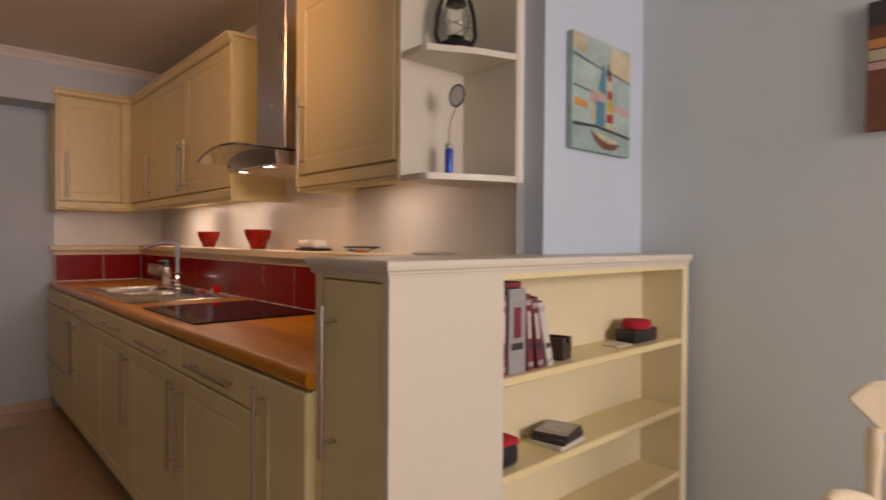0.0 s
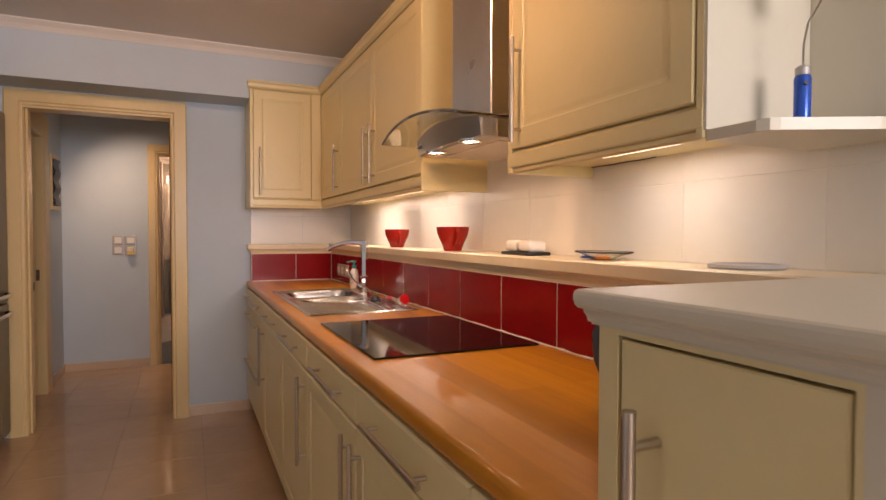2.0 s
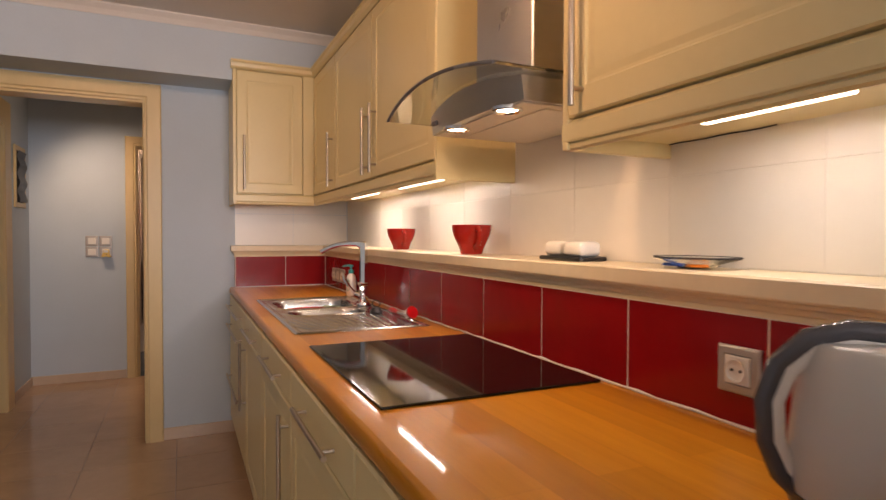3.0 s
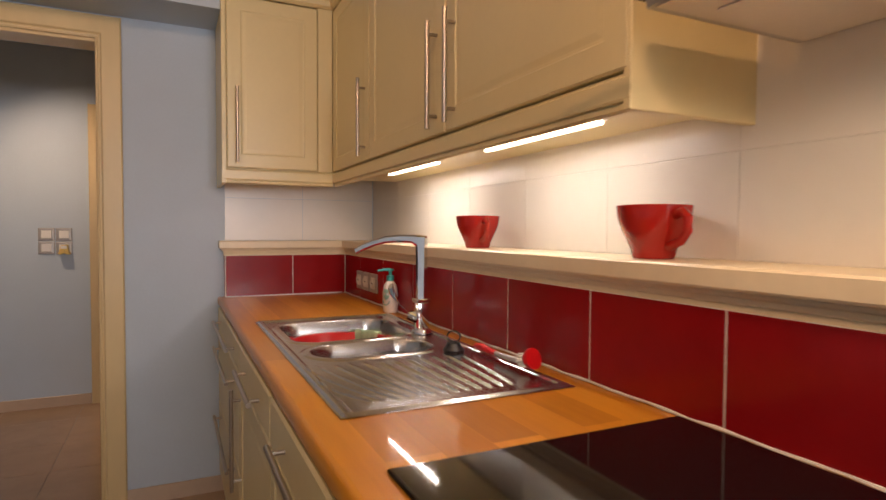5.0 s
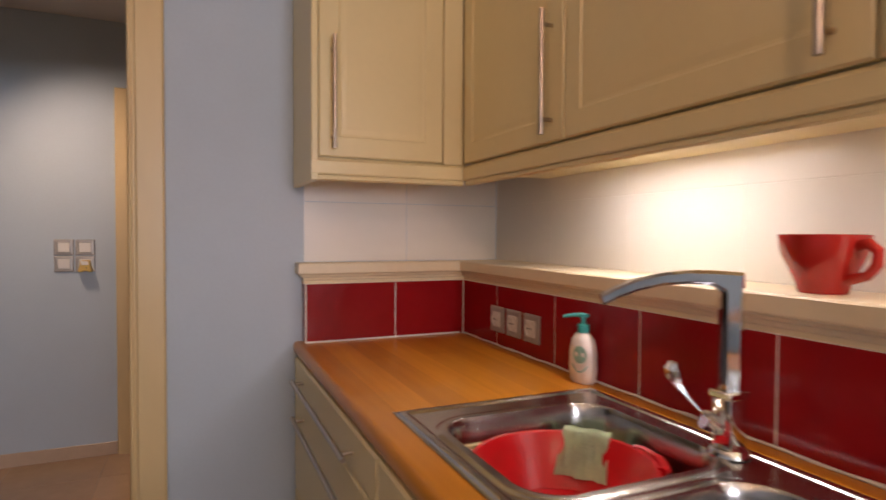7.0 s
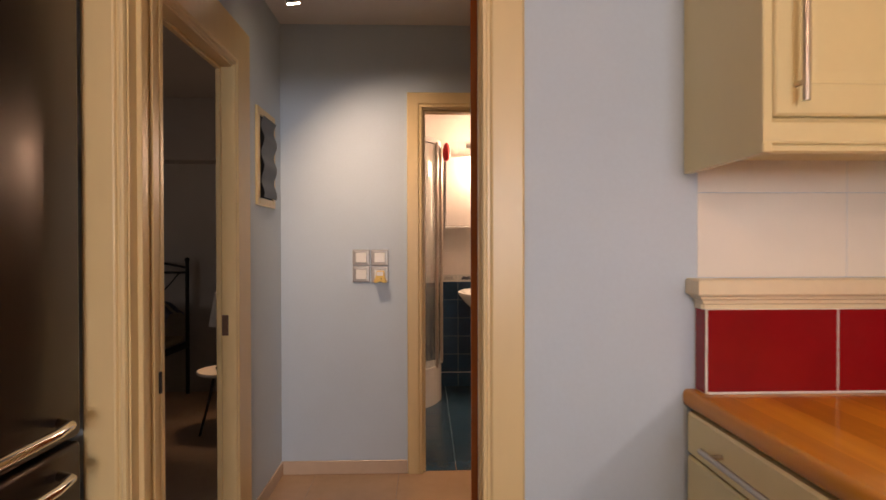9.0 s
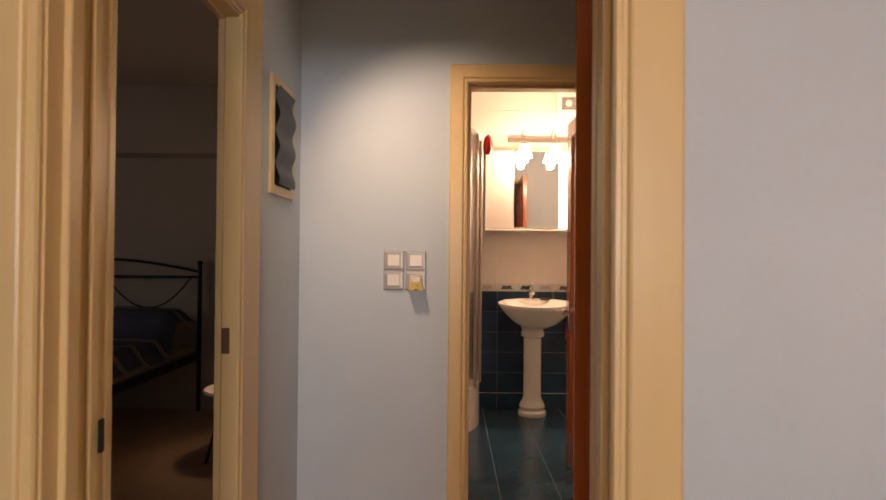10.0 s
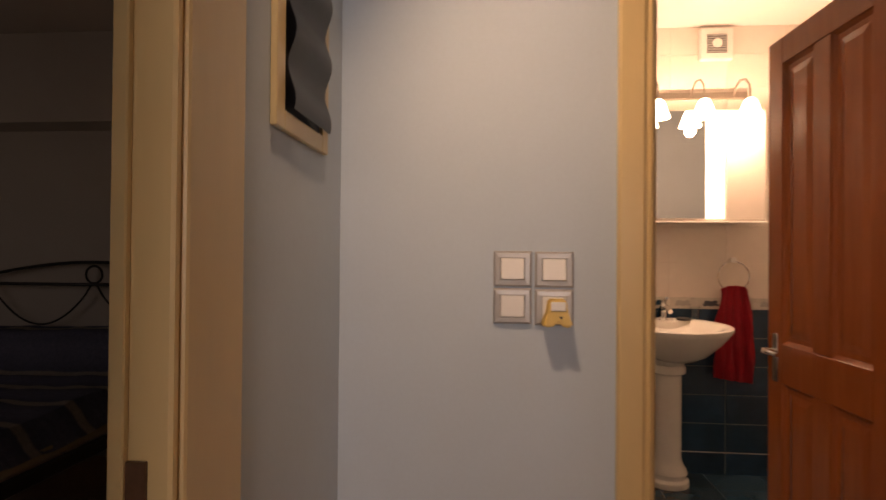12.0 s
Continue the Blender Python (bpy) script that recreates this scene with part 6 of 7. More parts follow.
# brown panelled doors
def panel_door(name, width, height, label, lever=True, hinges=True):
    """A four-panel door from its hinge at the origin along +x; thickness along y; its latch side at x = width."""
    d = thing(name, (0, 0, 0), label, "door")
    t = 0.04
    bm = bmesh.new()
    s = 0.095
    lock = (0.79, 0.93)
    for x0, x1, z0, z1 in ((0, s, 0, height), (width - s, width, 0, height), (s, width - s, 0, 0.20), (s, width - s, height - s, height), (s, width - s, lock[0], lock[1]), (width / 2 - 0.045, width / 2 + 0.045, 0.20, lock[0]), (width / 2 - 0.045, width / 2 + 0.045, lock[1], height - s)):
        bx(bm, x0, x1, 0, t, z0 + 0.008, z1 + 0.008, 0.002)
    part("frame", bm, M["door_wood"], d)
    for x0, x1 in ((s, width / 2 - 0.045), (width / 2 + 0.045, width - s)):
        for z0, z1 in ((0.20, lock[0]), (lock[1], height - s)):
            bm = bmesh.new()
            steps = ((0, 0), (0.0, 0.016), (0.014, 0.006), (0.03, 0.005), (0.055, 0.012), (0.06, 0.012))
            rings(bm, x0 - 0.002, x1 + 0.002, z0 + 0.006, z1 + 0.010, steps, lambda u, v, h: (u, 0.02 - h, v))
            rings(bm, x0 - 0.002, x1 + 0.002, z0 + 0.006, z1 + 0.010, steps, lambda u, v, h: (u, 0.02 + h, v))
            part("panel", bm, M["door_wood"], d)
    if lever:
        for s_ in (-1, 1):
            y = 0 if s_ < 0 else t
            bm = bmesh.new()
            bx(bm, width - 0.075, width - 0.040, min(y, y + s_ * 0.006), max(y, y + s_ * 0.006), 0.80, 0.97, 0.002)
            tube(bm, [(width - 0.057, y, 0.91), (width - 0.057, y + s_ * 0.045, 0.91), (width - 0.075, y + s_ * 0.052, 0.91), (width - 0.16, y + s_ * 0.050, 0.908)], [0.009, 0.009, 0.009, 0.007], 10)
            part("lever_handle", bm, M["chrome"], d, "chrome lever handle", True)
    for z in (0.25, 1.05, 1.80) if hinges else ():
        bm = bmesh.new()
        rod(bm, (0.0, t, z - 0.045), (0.0, t, z + 0.045), 0.007, 10)
        part("hinge", bm, M["iron"], d, "dark metal hinge")
    return d


kd = panel_door("kitchen_door", 0.80, 2.035, "open varnished brown panelled kitchen door", False, False)
kd.matrix_world = Matrix.Translation((0.905, YE + 0.152, 0)) @ Euler((0, 0, radians(180 - 131))).to_matrix().to_4x4()
bdoor = panel_door("bathroom_door", 0.655, 2.015, "open varnished brown four-panel bathroom door")
bdoor.matrix_world = Matrix.Translation((1.412, YB + 0.105, 0)) @ Euler((0, 0, radians(91.6))).to_matrix().to_4x4()

# fitted wardrobe along the hall
wr = thing("fitted_wardrobe", (1.83, 6.45, 0), "cream fitted hall wardrobe with panelled doors and top boxes", "wardrobe")
wb_ = bmesh.new()
bx(wb_, XC + 0.02, 2.138, 5.605, YB - 0.002, 0.0, CEIL - 0.001)
part("body", wb_, M["cream_trim"], wr)
for y0, y1, hy in ((6.515, 7.255, 6.585), (5.775, 6.512, 5.85)):
    dlow = part("door", rings(bmesh.new(), y0, y1, 0.08, 1.795, DOOR, to_left(XC + 0.02)), M["cream_trim"], wr)
    bar_handle(dlow, (XC + 0.001, hy, 0.800), (XC + 0.001, hy, 1.055), (-1, 0, 0), 0.0075, 0.03)
    part("top_door", rings(bmesh.new(), y0, y1, 1.803, 2.44, DOOR, to_left(XC + 0.02)), M["cream_trim"], wr)

# ---- bathroom ----
bsn = thing("pedestal_basin", (1.312, 9.03, 0), "white ceramic wash basin on a fluted pedestal", "wash basin")
BX, BY = 1.318, 9.020
bm = lathe(bmesh.new(), ((0.0, 0.690), (0.34, 0.690), (0.55, 0.720), (0.80, 0.785), (0.95, 0.840), (1.0, 0.862), (0.995, 0.874), (0.94, 0.878), (0.80, 0.868), (0.66, 0.830), (0.45, 0.772), (0.2, 0.752), (0.0, 0.750)), (BX, BY, 0), 44, 0.292, 0.225)
for v in bm.verts:
    v.co.z += 0.075 * (v.co.y - BY)
bx(bm, BX - 0.24, BX + 0.24, 9.165, YBW - 0.002, 0.79, 0.885, 0.02, 3)
part("bowl", bm, M["ceramic"], bsn, "", True)
bm = lathe(bmesh.new(), ((0, 0), (0.105, 0), (0.110, 0.012), (0.108, 0.035), (0.094, 0.048), (0.094, 0.062), (0.100, 0.074), (0.092, 0.098), (0.078, 0.118), (0.068, 0.15), (0.068, 0.35), (0.068, 0.60), (0.074, 0.606), (0.088, 0.612), (0.090, 0.628), (0.088, 0.646), (0.080, 0.654), (0.098, 0.70), (0, 0.70)), (1.300, 9.085, 0), 36)
part("pedestal", bm, M["ceramic"], bsn, "", True)
part("overflow", lathe(bmesh.new(), ((0, 0), (0.018, 0), (0.018, 0.002), (0, 0.002)), (BX - 0.02, BY - 0.02, 0.757), 16), M["ink"], bsn)
bt = thing("basin_tap", (BX - 0.02, 9.19, 0.885), "small chrome basin mixer tap", "tap")
bm = bmesh.new()
rod(bm, (BX - 0.02, 9.19, 0.884), (BX - 0.02, 9.19, 0.945), 0.018, 16)
tube(bm, [(BX - 0.02, 9.18, 0.93), (BX - 0.02, 9.12, 0.945), (BX - 0.02, 9.08, 0.930)], [0.013, 0.012, 0.010], 10)
tube(bm, [(BX - 0.02, 9.19, 0.945), (BX - 0.02, 9.18, 0.965), (BX - 0.02, 9.13, 0.985)], [0.014, 0.010, 0.006], 10)
part("mixer", bm, M["chrome"], bt, "", True)
bt.scale = (1.3, 1.3, 1.3)
solid("soap_dish", lathe(bmesh.new(), ((0, 0), (0.038, 0), (0.042, 0.010), (0.030, 0.016), (0, 0.016)), (BX + 0.095, 9.19, 0.8855), 20), M["ink"], "dark soap dish on the basin rim", "soap dish", smooth=True)
solid("glass_tumbler", lathe(bmesh.new(), ((0, 0), (0.022, 0), (0.026, 0.075), (0.024, 0.075), (0.020, 0.004), (0, 0.004)), (BX + 0.16, 9.20, 0.8855), 20), M["glass"], "clear tumbler on the basin rim", "glass", smooth=True)

mc = thing("mirror_cabinet", (1.375, 9.18, 1.435), "cream bathroom cabinet with centre mirror and lit strip", "mirror cabinet")
part("body", box(0.925, 1.826, 9.130, YBW - 0.002, 1.437, 2.060, 0.003), M["bath_wall"], mc)
part("side_door", box(0.928, 1.150, 9.118, 9.130, 1.446, 2.052, 0.003), M["bath_wall"], mc)
part("side_door", box(1.612, 1.823, 9.118, 9.130, 1.446, 2.052, 0.003), M["bath_wall"], mc)
part("mirror", box(1.156, 1.502, 9.116, 9.129, 1.455, 2.052, 0.0), M["mirror"], mc, "mirror door")
part("light_strip", box(1.506, 1.604, 9.114, 9.129, 1.455, 2.052, 0.004), M["lamp_soft"], mc, "glowing vertical light strip")
part("shelf_edge", box(0.925, 1.826, 9.105, 9.130, 1.430, 1.440, 0.002), M["white"], mc)

lbar = thing("bar_light", (1.44, 9.22, 2.16), "chrome bathroom bar light with three lit glass shades", "wall light")
part("bar", box(1.116, 1.765, 9.215, YBW - 0.002, 2.145, 2.180, 0.004), M["nickel"], lbar)
for x in (1.217, 1.456, 1.690):
    bm = bmesh.new()
    tube(bm, [(x, 9.22, 2.160), (x, 9.18, 2.200), (x, 9.13, 2.222), (x, 9.06, 2.205), (x, 9.01, 2.160), (x, 9.005, 2.085)], 0.0055, 8)
    a_ = part("arm", bm, M["nickel"], lbar, "", True)
    sh = part("glass_shade", lathe(bmesh.new(), ((0.0, 0.10), (0.020, 0.10), (0.032, 0.085), (0.045, 0.05), (0.058, 0.010), (0.062, 0.0), (0.058, 0.0), (0.0, 0.035)), (x, 9.005, 1.985), 24), M["lamp"], lbar, "glowing frosted shade", True)
    sh.visible_shadow = False

vt = thing("extractor_fan", (1.594, 9.24, 2.37), "white square wall extractor fan with round grille", "extractor fan")
part("housing", box(1.505, 1.683, 9.205, YBW - 0.002, 2.365, 2.545, 0.006, 2), M["white"], vt)
part("recess", box(1.540, 1.648, 9.2035, 9.2055, 2.402, 2.508), M["ink"], vt)
for i in range(8):
    part("slat", box(1.541, 1.647, 9.199, 9.203, 2.405 + i * 0.0133, 2.4085 + i * 0.0133 + 0.003), M["plate_grey"], vt)
bm = lathe(bmesh.new(), ((0, 0), (0.026, 0), (0.026, 0.004), (0, 0.004)), (0, 0, 0), 24)
bm.transform(pose(1.594, 9.1985, 2.455, 90, 0, 0))
part("hub", bm, M["white"], vt)

tr = thing("towel_ring", (1.690, YBW, 1.23), "chrome towel ring on the bathroom wall", "towel ring")
bm = bmesh.new()
rod(bm, (1.690, YBW, 1.225), (1.690, 9.205, 1.225), 0.016, 14)
part("bracket", bm, M["chrome"], tr, "", True)
bm = bmesh.new()
tube(bm, [(1.690 + 0.085 * math.sin(a), 9.208, 1.135 + 0.085 * math.cos(a)) for a in (2 * math.pi * i / 28 for i in range(29))], 0.0045, 8)
part("ring", bm, M["chrome"], tr, "", True)
bm = bmesh.new()
nu, nv = 18, 20
rows_ = []
for j in range(nv + 1):
    z = 1.065 - 0.50 * j / nv
    w = 0.075 + 0.035 * smooth_step(0, 0.5, j / nv)
    rows_.append([bm.verts.new((1.690 + w * (2 * i / nu - 1) + 0.006 * math.sin(j * 0.6 + i), 9.190 + 0.016 * math.sin(i * 1.5) * (0.5 + 0.5 * j / nv), z + 0.02 * (1 - (2 * i / nu - 1) ** 2) * (1 if j == 0 else 0) - 0.03 * (i / nu) * (j / nv))) for i in range(nu + 1)])
for a, b in zip(rows_, rows_[1:]):
    for i in range(nu):
        bm.faces.new((a[i], a[i + 1], b[i + 1], b[i]))
bmesh.ops.solidify(bm, geom=bm.faces[:], thickness=0.010)
solid("hand_towel", bm, M["red_cloth"], "red hand towel hanging from the towel ring", "towel", smooth=True)

# quadrant shower
sw_ = thing("shower_enclosure", (0.45, 8.8, 0), "corner shower with curved glass doors and chrome frame", "shower")
SCX, SCY, SR = 0.345, 8.90, 0.535
arc = [(SCX + SR * math.cos(a), SCY - SR * math.sin(a)) for a in (math.pi / 2 * i / 16 for i in range(17))]
plan = [(SCX + SR, YBW - 0.004)] + arc + [(0.004, SCY - SR)]
bm = prism(bmesh.new(), plan + [(0.004, YBW - 0.004)], 0.0, 0.27)
part("tray", bm, M["ceramic"], sw_, "deep white shower tray", False)
for z0, z1, m_ in ((0.27, 0.305, "ceramic"), (2.085, 2.125, "white")):
    bm = bmesh.new()
    inner = [(SCX + (x - SCX) * 0.94 if x > SCX else x, SCY + (y - SCY) * 0.94 if y < SCY else y) for x, y in plan]
    n = len(plan)
    lo_o = [bm.verts.new((x, y, z0)) for x, y in plan]
    hi_o = [bm.verts.new((x, y, z1)) for x, y in plan]
    lo_i = [bm.verts.new((x, y, z0)) for x, y in inner]
    hi_i = [bm.verts.new((x, y, z1)) for x, y in inner]
    for i in range(n - 1):
        bm.faces.new((lo_o[i], lo_o[i + 1], hi_o[i + 1], hi_o[i]))
        bm.faces.new((lo_i[i + 1], lo_i[i], hi_i[i], hi_i[i + 1]))
        bm.faces.new((hi_o[i], hi_o[i + 1], hi_i[i + 1], hi_i[i]))
        bm.faces.new((lo_o[i + 1], lo_o[i], lo_i[i], lo_i[i + 1]))
    part("rail", bm, M[m_], sw_)
bm = bmesh.new()
gl = [(SCX + (x - SCX) * 0.97 if x > SCX else x, SCY + (y - SCY) * 0.97 if y < SCY else y) for x, y in plan]
va = [[bm.verts.new((x, y, z)) for z in (0.30, 2.09)] for x, y in gl]
for a, b in zip(va, va[1:]):
    bm.faces.new((a[0], b[0], b[1], a[1]))
bmesh.ops.solidify(bm, geom=bm.faces[:], thickness=0.005)
go = part("glass_panel", bm, M["glass"], sw_, "curved clear glass", True)
go.visible_shadow = False
for i in (0, 4, 8, 9, 13, 16):
    x, y = arc[i]
    bm = bmesh.new()
    rod(bm, (x, y, 0.29), (x, y, 2.10), 0.014, 12)
    part("frame_post", bm, M["nickel"], sw_, "chrome upright", True)
bm = bmesh.new()
lathe(bm, ((0, -0.07), (0.022, -0.065), (0.040, -0.03), (0.044, 0.02), (0.030, 0.06), (0.012, 0.078), (0, 0.08)), (0.918, 8.72, 2.02), 20, 0.8, 1.0)
for v in bm.verts:
    v.co += 0.008 * Vector((noise.noise(v.co * 40), noise.noise(v.co * 37 + Vector((5, 0, 0))), noise.noise(v.co * 31)))
solid("bath_sponge", bm, M["red_plastic"], "bright red bath puff hanging on the shower", "sponge", smooth=True)

# ---- bedroom ----
bd_ = thing("bed", (-2.05, 8.0, 0), "double bed with black wrought iron headboard and navy striped bedding", "bed")
HB = 9.085
for x in (-2.80, -1.305):
    bm = bmesh.new()
    rod(bm, (x, HB, 0.0), (x, HB, 1.140), 0.016, 12)
    lathe(bm, ((0, 1.14), (0.018, 1.14), (0.022, 1.155), (0.014, 1.172), (0, 1.176)), (x, HB, 0), 14)
    part("headboard_post", bm, M["iron"], bd_, "", True)
bm = bmesh.new()
tube(bm, [(-2.80 + 1.495 * i / 20, HB, 1.085 + 0.095 * math.sin(math.pi * i / 20)) for i in range(21)], 0.010, 8)
part("top_rail", bm, M["iron"], bd_, "", True)
bm = bmesh.new()
rod(bm, (-2.80, HB, 1.045), (-1.305, HB, 1.045), 0.010, 10)
part("cross_rail", bm, M["iron"], bd_, "", True)
bm = bmesh.new()
tube(bm, [(-2.0525 + 0.052 * math.sin(a), HB, 1.105 + 0.052 * math.cos(a)) for a in (2 * math.pi * i / 24 for i in range(25))], 0.007, 8)
part("ring", bm, M["iron"], bd_, "", True)
for s_ in (-1, 1):
    bm = bmesh.new()
    tube(bm, [(-2.0525 + s_ * (0.02 + 0.66 * k), HB, 1.04 - 0.24 * math.sin(math.pi * min(1, k * 1.02)) ** 0.8) for k in (i / 20 for i in range(21))], 0.006, 8)
    part("scroll", bm, M["iron"], bd_, "", True)
for x in (-2.80, -1.305):
    part("side_rail", box(x - 0.014, x + 0.014, 7.05, HB, 0.40, 0.455, 0.004), M["iron"], bd_)
    bm = bmesh.new()
    rod(bm, (x, 7.06, 0.0), (x, 7.06, 0.50), 0.018, 12)
    part("foot_post", bm, M["iron"], bd_, "", True)
mt = solid("mattress", box(-2.79, -1.315, 7.06, 9.05, 0.455, 0.505, 0.02, 3), M["bed_side"], "pale mattress edge under the bedding", "mattress", smooth=True)
bm = bmesh.new()
nu, nv = 46, 60
g = []
for i in range(nu + 1):
    u = i / nu
    col = []
    for j in range(nv + 1):
        v = j / nv
        x = -2.80 + 1.50 * u
        y = 7.05 + 1.99 * v
        z = 0.615 + 0.02 * noise.noise(Vector((x * 3, y * 3, 0))) + 0.008 * noise.noise(Vector((x * 11, y * 11, 3)))
        z += 0.20 * smooth_step(0.77, 0.86, v) * (1 - 0.25 * smooth_step(0.95, 1.0, v))
        z -= 0.115 * (smooth_step(0.93, 1.0, u) + smooth_step(0.07, 0.0, u)) * (1 - 0.2 * smooth_step(0.77, 0.86, v))
        z -= 0.10 * smooth_step(0.04, 0.0, v)
        x += 0.010 * math.sin(9 * v * math.pi) * smooth_step(0.9, 1.0, u)
        col.append(bm.verts.new((x, y, z)))
    g.append(col)
for i in range(nu):
    for j in range(nv):
        bm.faces.new((g[i][j], g[i + 1][j], g[i + 1][j + 1], g[i][j + 1]))
bmesh.ops.solidify(bm, geom=bm.faces[:], thickness=0.025)
solid("bedspread", bm, M["bedspread"], "navy bedspread with pale stripes over the pillows", "bedspread", smooth=True)
nt = thing("bedside_table", (-0.64, 8.08, 0), "small white round bedside table with splayed legs", "table")
part("tabletop", lathe(bmesh.new(), ((0, 0.40), (0.170, 0.40), (0.178, 0.408), (0.175, 0.422), (0, 0.424)), (-0.64, 8.08, 0), 32), M["white"], nt, "", True)
for a in (0.5, 2.1, 3.9, 5.4):
    bm = bmesh.new()
    tube(bm, [(-0.64 + 0.07 * math.cos(a), 8.08 + 0.07 * math.sin(a), 0.40), (-0.64 + 0.10 * math.cos(a), 8.08 + 0.10 * math.sin(a), 0.25), (-0.64 + 0.17 * math.cos(a), 8.08 + 0.17 * math.sin(a), 0.0)], 0.009, 8)
    part("leg", bm, M["iron"], nt, "black metal leg", True)
tb = thing("table_lamp", (-0.64, 8.10, 0.424), "bedside lamp with white shade on a dark base", "lamp")
part("base", lathe(bmesh.new(), ((0, 0), (0.06, 0), (0.062, 0.012), (0.03, 0.03), (0.022, 0.06), (0.036, 0.12), (0.040, 0.19), (0.022, 0.26), (0.010, 0.30), (0, 0.30)), (-0.64, 8.10, 0.4245), 24), M["black"], tb, "", True)
shd = part("shade", lathe(bmesh.new(), ((0.105, 0.30), (0.065, 0.53), (0.063, 0.53), (0.103, 0.30), (0.105, 0.30)), (-0.64, 8.10, 0.4245), 28), M["linen"], tb, "white shade", True)

# ---- laid pieces: wall and floor tiles ----


def tile_mesh(name, w, h, t, material, bev=0.002):
    """A tile lying flat, w by h, its top face at z = 0."""
    return mesh_of(name, box(-w / 2, w / 2, -h / 2, h / 2, -t, 0, bev), material)


def lay(parent, name, me, spots):
    p = bpy.data.objects[parent]
    for at, rot in spots:
        ob = new(name, me)
        ob.matrix_world = Matrix.Translation(at) @ Euler([radians(a) for a in rot]).to_matrix().to_4x4()
        ob.parent = p


# red tiles along the worktop and on the end wall
RW, RH = 0.3263, 0.193
red = tile_mesh("tile", RW - 0.0035, RH, 0.007, M["red_tile"], 0.0015)
lay("upstand_long", "tile", red, [((XT, 5.147 - RW / 2 - RW * i, WT + RH / 2 + 0.001), (90, 0, -90)) for i in range(0, 10)])
lay("upstand_long", "tile", tile_mesh("tile", 0.249, RH, 0.007, M["red_tile"], 0.0015), [((XT, 5.2735, WT + RH / 2 + 0.001), (90, 0, -90))])
lay("upstand_long", "tile", tile_mesh("tile", 0.254, RH, 0.007, M["red_tile"], 0.0015), [((XT, 1.755, WT + RH / 2 + 0.001), (90, 0, -90))])
lay("upstand_end", "tile", tile_mesh("tile", 0.305, RH, 0.007, M["red_tile"], 0.0015), [((1.4055 + 0.1525, 5.402, WT + RH / 2 + 0.001), (90, 0, 0))])
lay("upstand_end", "tile", tile_mesh("tile", 0.258, RH, 0.007, M["red_tile"], 0.0015), [((1.714 + 0.129, 5.402, WT + RH / 2 + 0.001), (90, 0, 0))])
lay("upstand_end", "tile", tile_mesh("tile", 0.046, RH, 0.006, M["red_tile"], 0.0012), [((1.3995, 5.429, WT + RH / 2 + 0.001), (90, 0, -90))])

# cream wall tiles above the ledge
WTW, WTH = 0.3575, 0.203
cream_t = tile_mesh("tile", WTW - 0.0016, WTH - 0.0016, 0.006, M["white_tile"], 0.0008)
lay("wall_kitchen_back", "tile", cream_t, [((XW - 0.007, 5.262 - 0.3575 * i, 1.196 + WTH / 2 + WTH * j), (90, 0, -90)) for i in range(0, 10) for j in range(6)])
lay("wall_kitchen_back", "tile", tile_mesh("tile", 0.2030, WTH - 0.0016, 0.006, M["white_tile"], 0.0008), [((XW - 0.007, 1.7642, 1.196 + WTH / 2 + WTH * j), (90, 0, -90)) for j in range(2)])
lay("wall_kitchen_end", "tile", tile_mesh("tile", 0.3640, WTH - 0.0016, 0.006, M["white_tile"], 0.0008), [((1.405 + 0.1827 + 0.3656 * i, YE - 0.001, 1.196 + WTH / 2 + WTH * j), (90, 0, 0)) for i in range(2) for j in range(2)])

# floor tiles of the kitchen, dining end and hall
FT = 0.46
ft = tile_mesh("tile", FT - 0.003, FT - 0.003, 0.012, M["floor_tile"], 0.0012)
spots = []
for i in range(-6, 5):
    for j in range(-6, 16):
        x, y = 0.60 - FT / 2 + FT * (i + 1), 4.20 - FT / 2 + FT * (j - 6)
        if y > YE - 0.2 and not (XH - 0.25 < x < 1.9 and y < YB):
            continue
        if x > 2.9 or x < -2.75 or (x < XL - 0.3 and y > 1.3) or y < -2.7:
            continue
        spots.append(((x, y, 0.0), (0, 0, 0)))
lay("floor_slab", "tile", ft, spots)

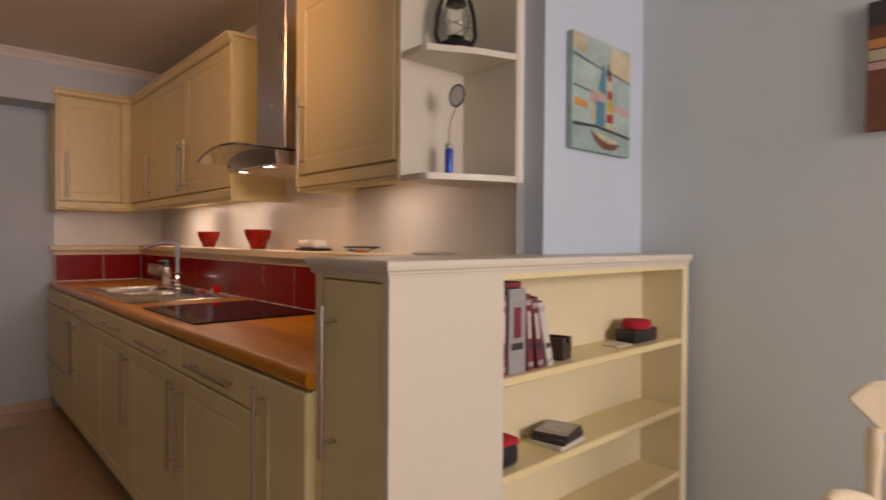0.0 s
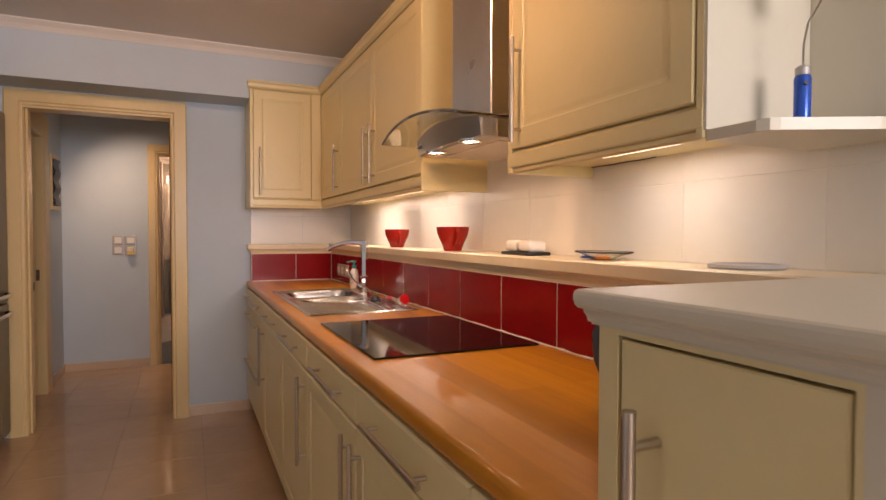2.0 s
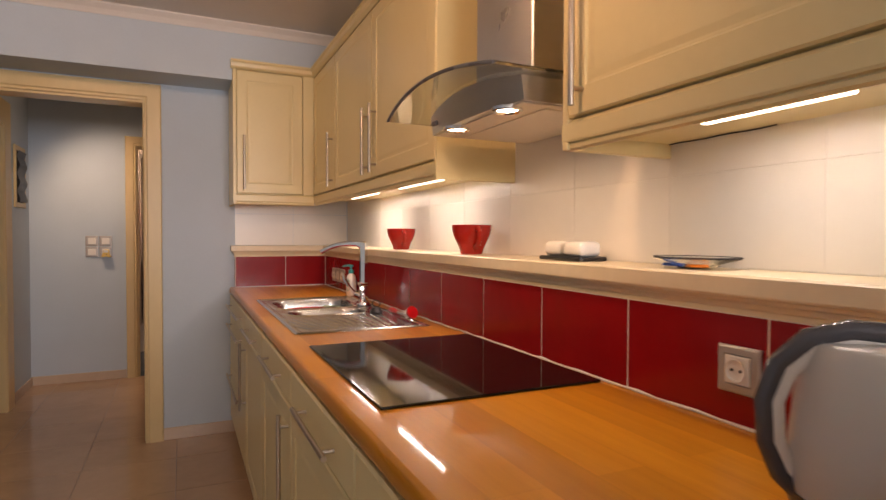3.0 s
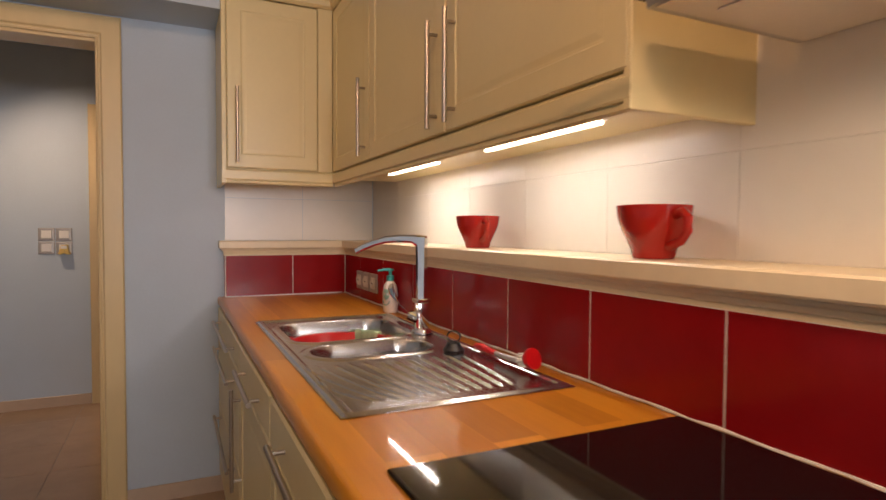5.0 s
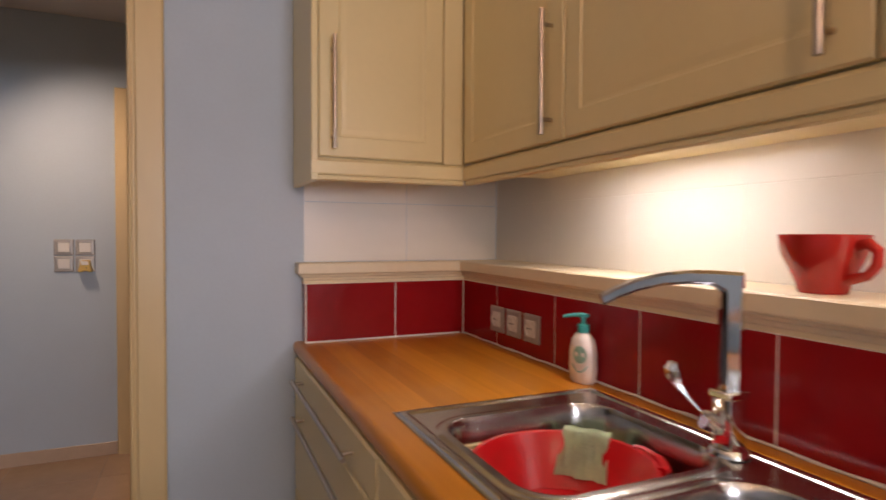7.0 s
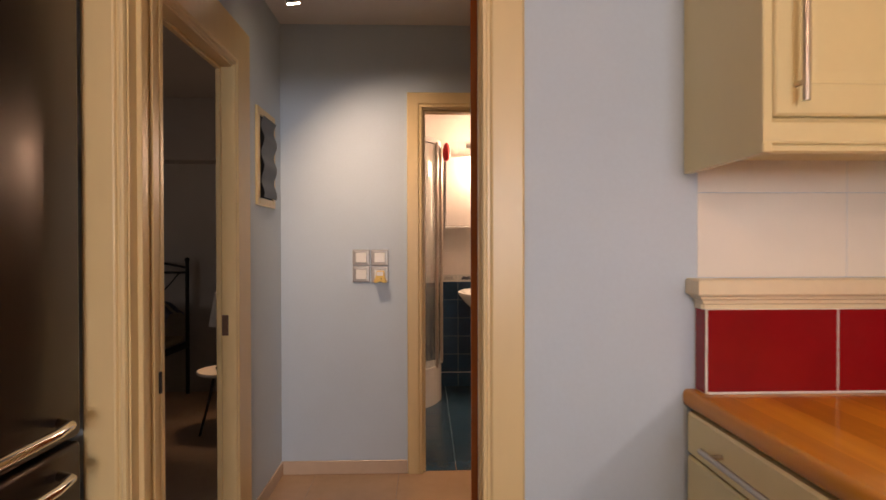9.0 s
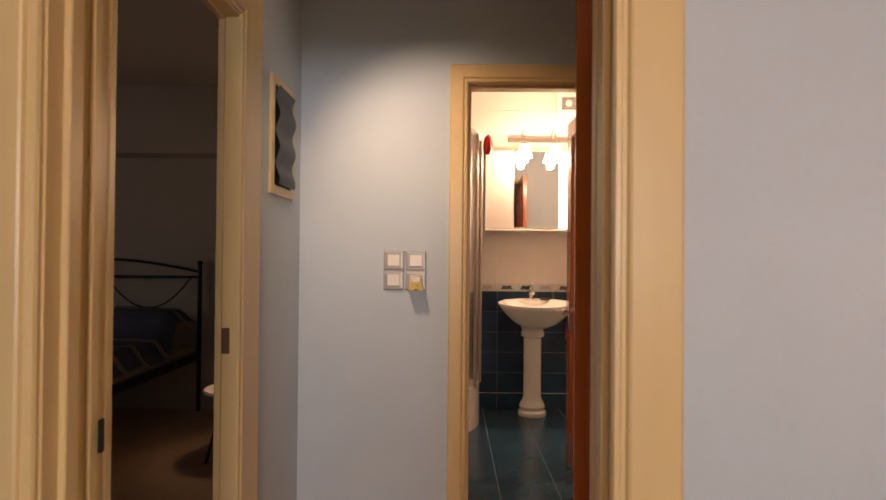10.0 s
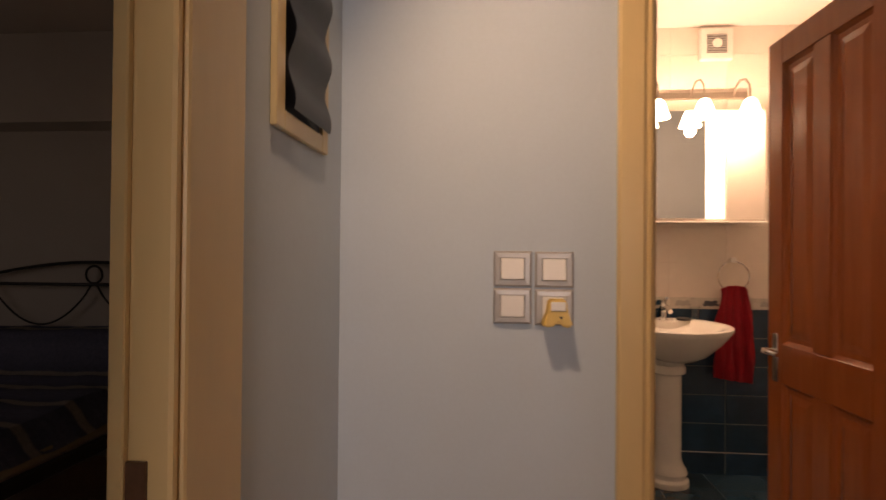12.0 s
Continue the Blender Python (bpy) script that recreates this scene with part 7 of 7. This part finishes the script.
# bathroom: teal wall tiles, patterned border, cream tiles above, teal floor
BW_ = 0.3125
rows_b = [(0.0, 0.126)] + [(0.130 + 0.1635 * k, 0.1600) for k in range(5)]
for z0, h in rows_b:
    me = tile_mesh("tile", BW_ - 0.004, h, 0.010, M["teal_tile"], 0.0015)
    lay("wall_bath_far", "tile", me, [((0.258 + BW_ * i, YBW, z0 + h / 2), (90, 0, 0)) for i in range(7)])
me = tile_mesh("border_tile", BW_ / 2 - 0.003, 0.062, 0.010, M["border"], 0.001)
lay("wall_bath_far", "border_tile", me, [((0.18 + BW_ / 2 * i, YBW - 0.001, 0.979), (90, 0, 0)) for i in range(13)])
motif = bmesh.new()
for k in range(5):
    bmesh.ops.create_circle(motif, cap_ends=True, segments=9, radius=(0.020, 0.013, 0.015, 0.010, 0.011)[k], matrix=Matrix.Translation(((-0.004, 0.018, -0.024, 0.030, -0.036)[k], (-0.004, 0.006, 0.004, -0.010, -0.010)[k], 0.0006 + 0.0002 * k)) @ Matrix.Diagonal((1.3, 0.75, 1, 1)))
motif_me = [mesh_of("motif", motif.copy(), m_) for m_ in (M["grey"], M["teal_floor"], M["plate_grey"])]
for k in range(3):
    lay("wall_bath_far", "motif", motif_me[k], [((0.18 + BW_ / 2 * i, YBW - 0.0012, 0.979), (90, 0, 0)) for i in range(13) if i % 3 == k])
me = tile_mesh("tile", BW_ - 0.0015, 0.198, 0.009, M["bath_wall"], 0.0008)
lay("wall_bath_far", "tile", me, [((0.258 + BW_ * i, YBW, 1.012 + 0.0995 + 0.1995 * j), (90, 0, 0)) for i in range(7) for j in range(8)])
BF = 0.308
me = tile_mesh("tile", BF - 0.003, BF - 0.003, 0.010, M["teal_floor"], 0.001)
lay("floor_bath", "tile", me, [((0.923 - BF / 2 + BF * i, 8.41 - BF / 2 + BF * j, 0.004), (0, 0, 0)) for i in range(-2, 5) for j in range(-2, 4) if 8.41 - BF / 2 + BF * j < YBW - 0.02])
me = tile_mesh("tile", BF - 0.003, 0.160, 0.010, M["teal_floor"], 0.001)
lay("floor_bath", "tile", me, [((0.923 - BF / 2 + BF * i, 7.405, 0.004), (0, 0, 0)) for i in range(-2, 5)])
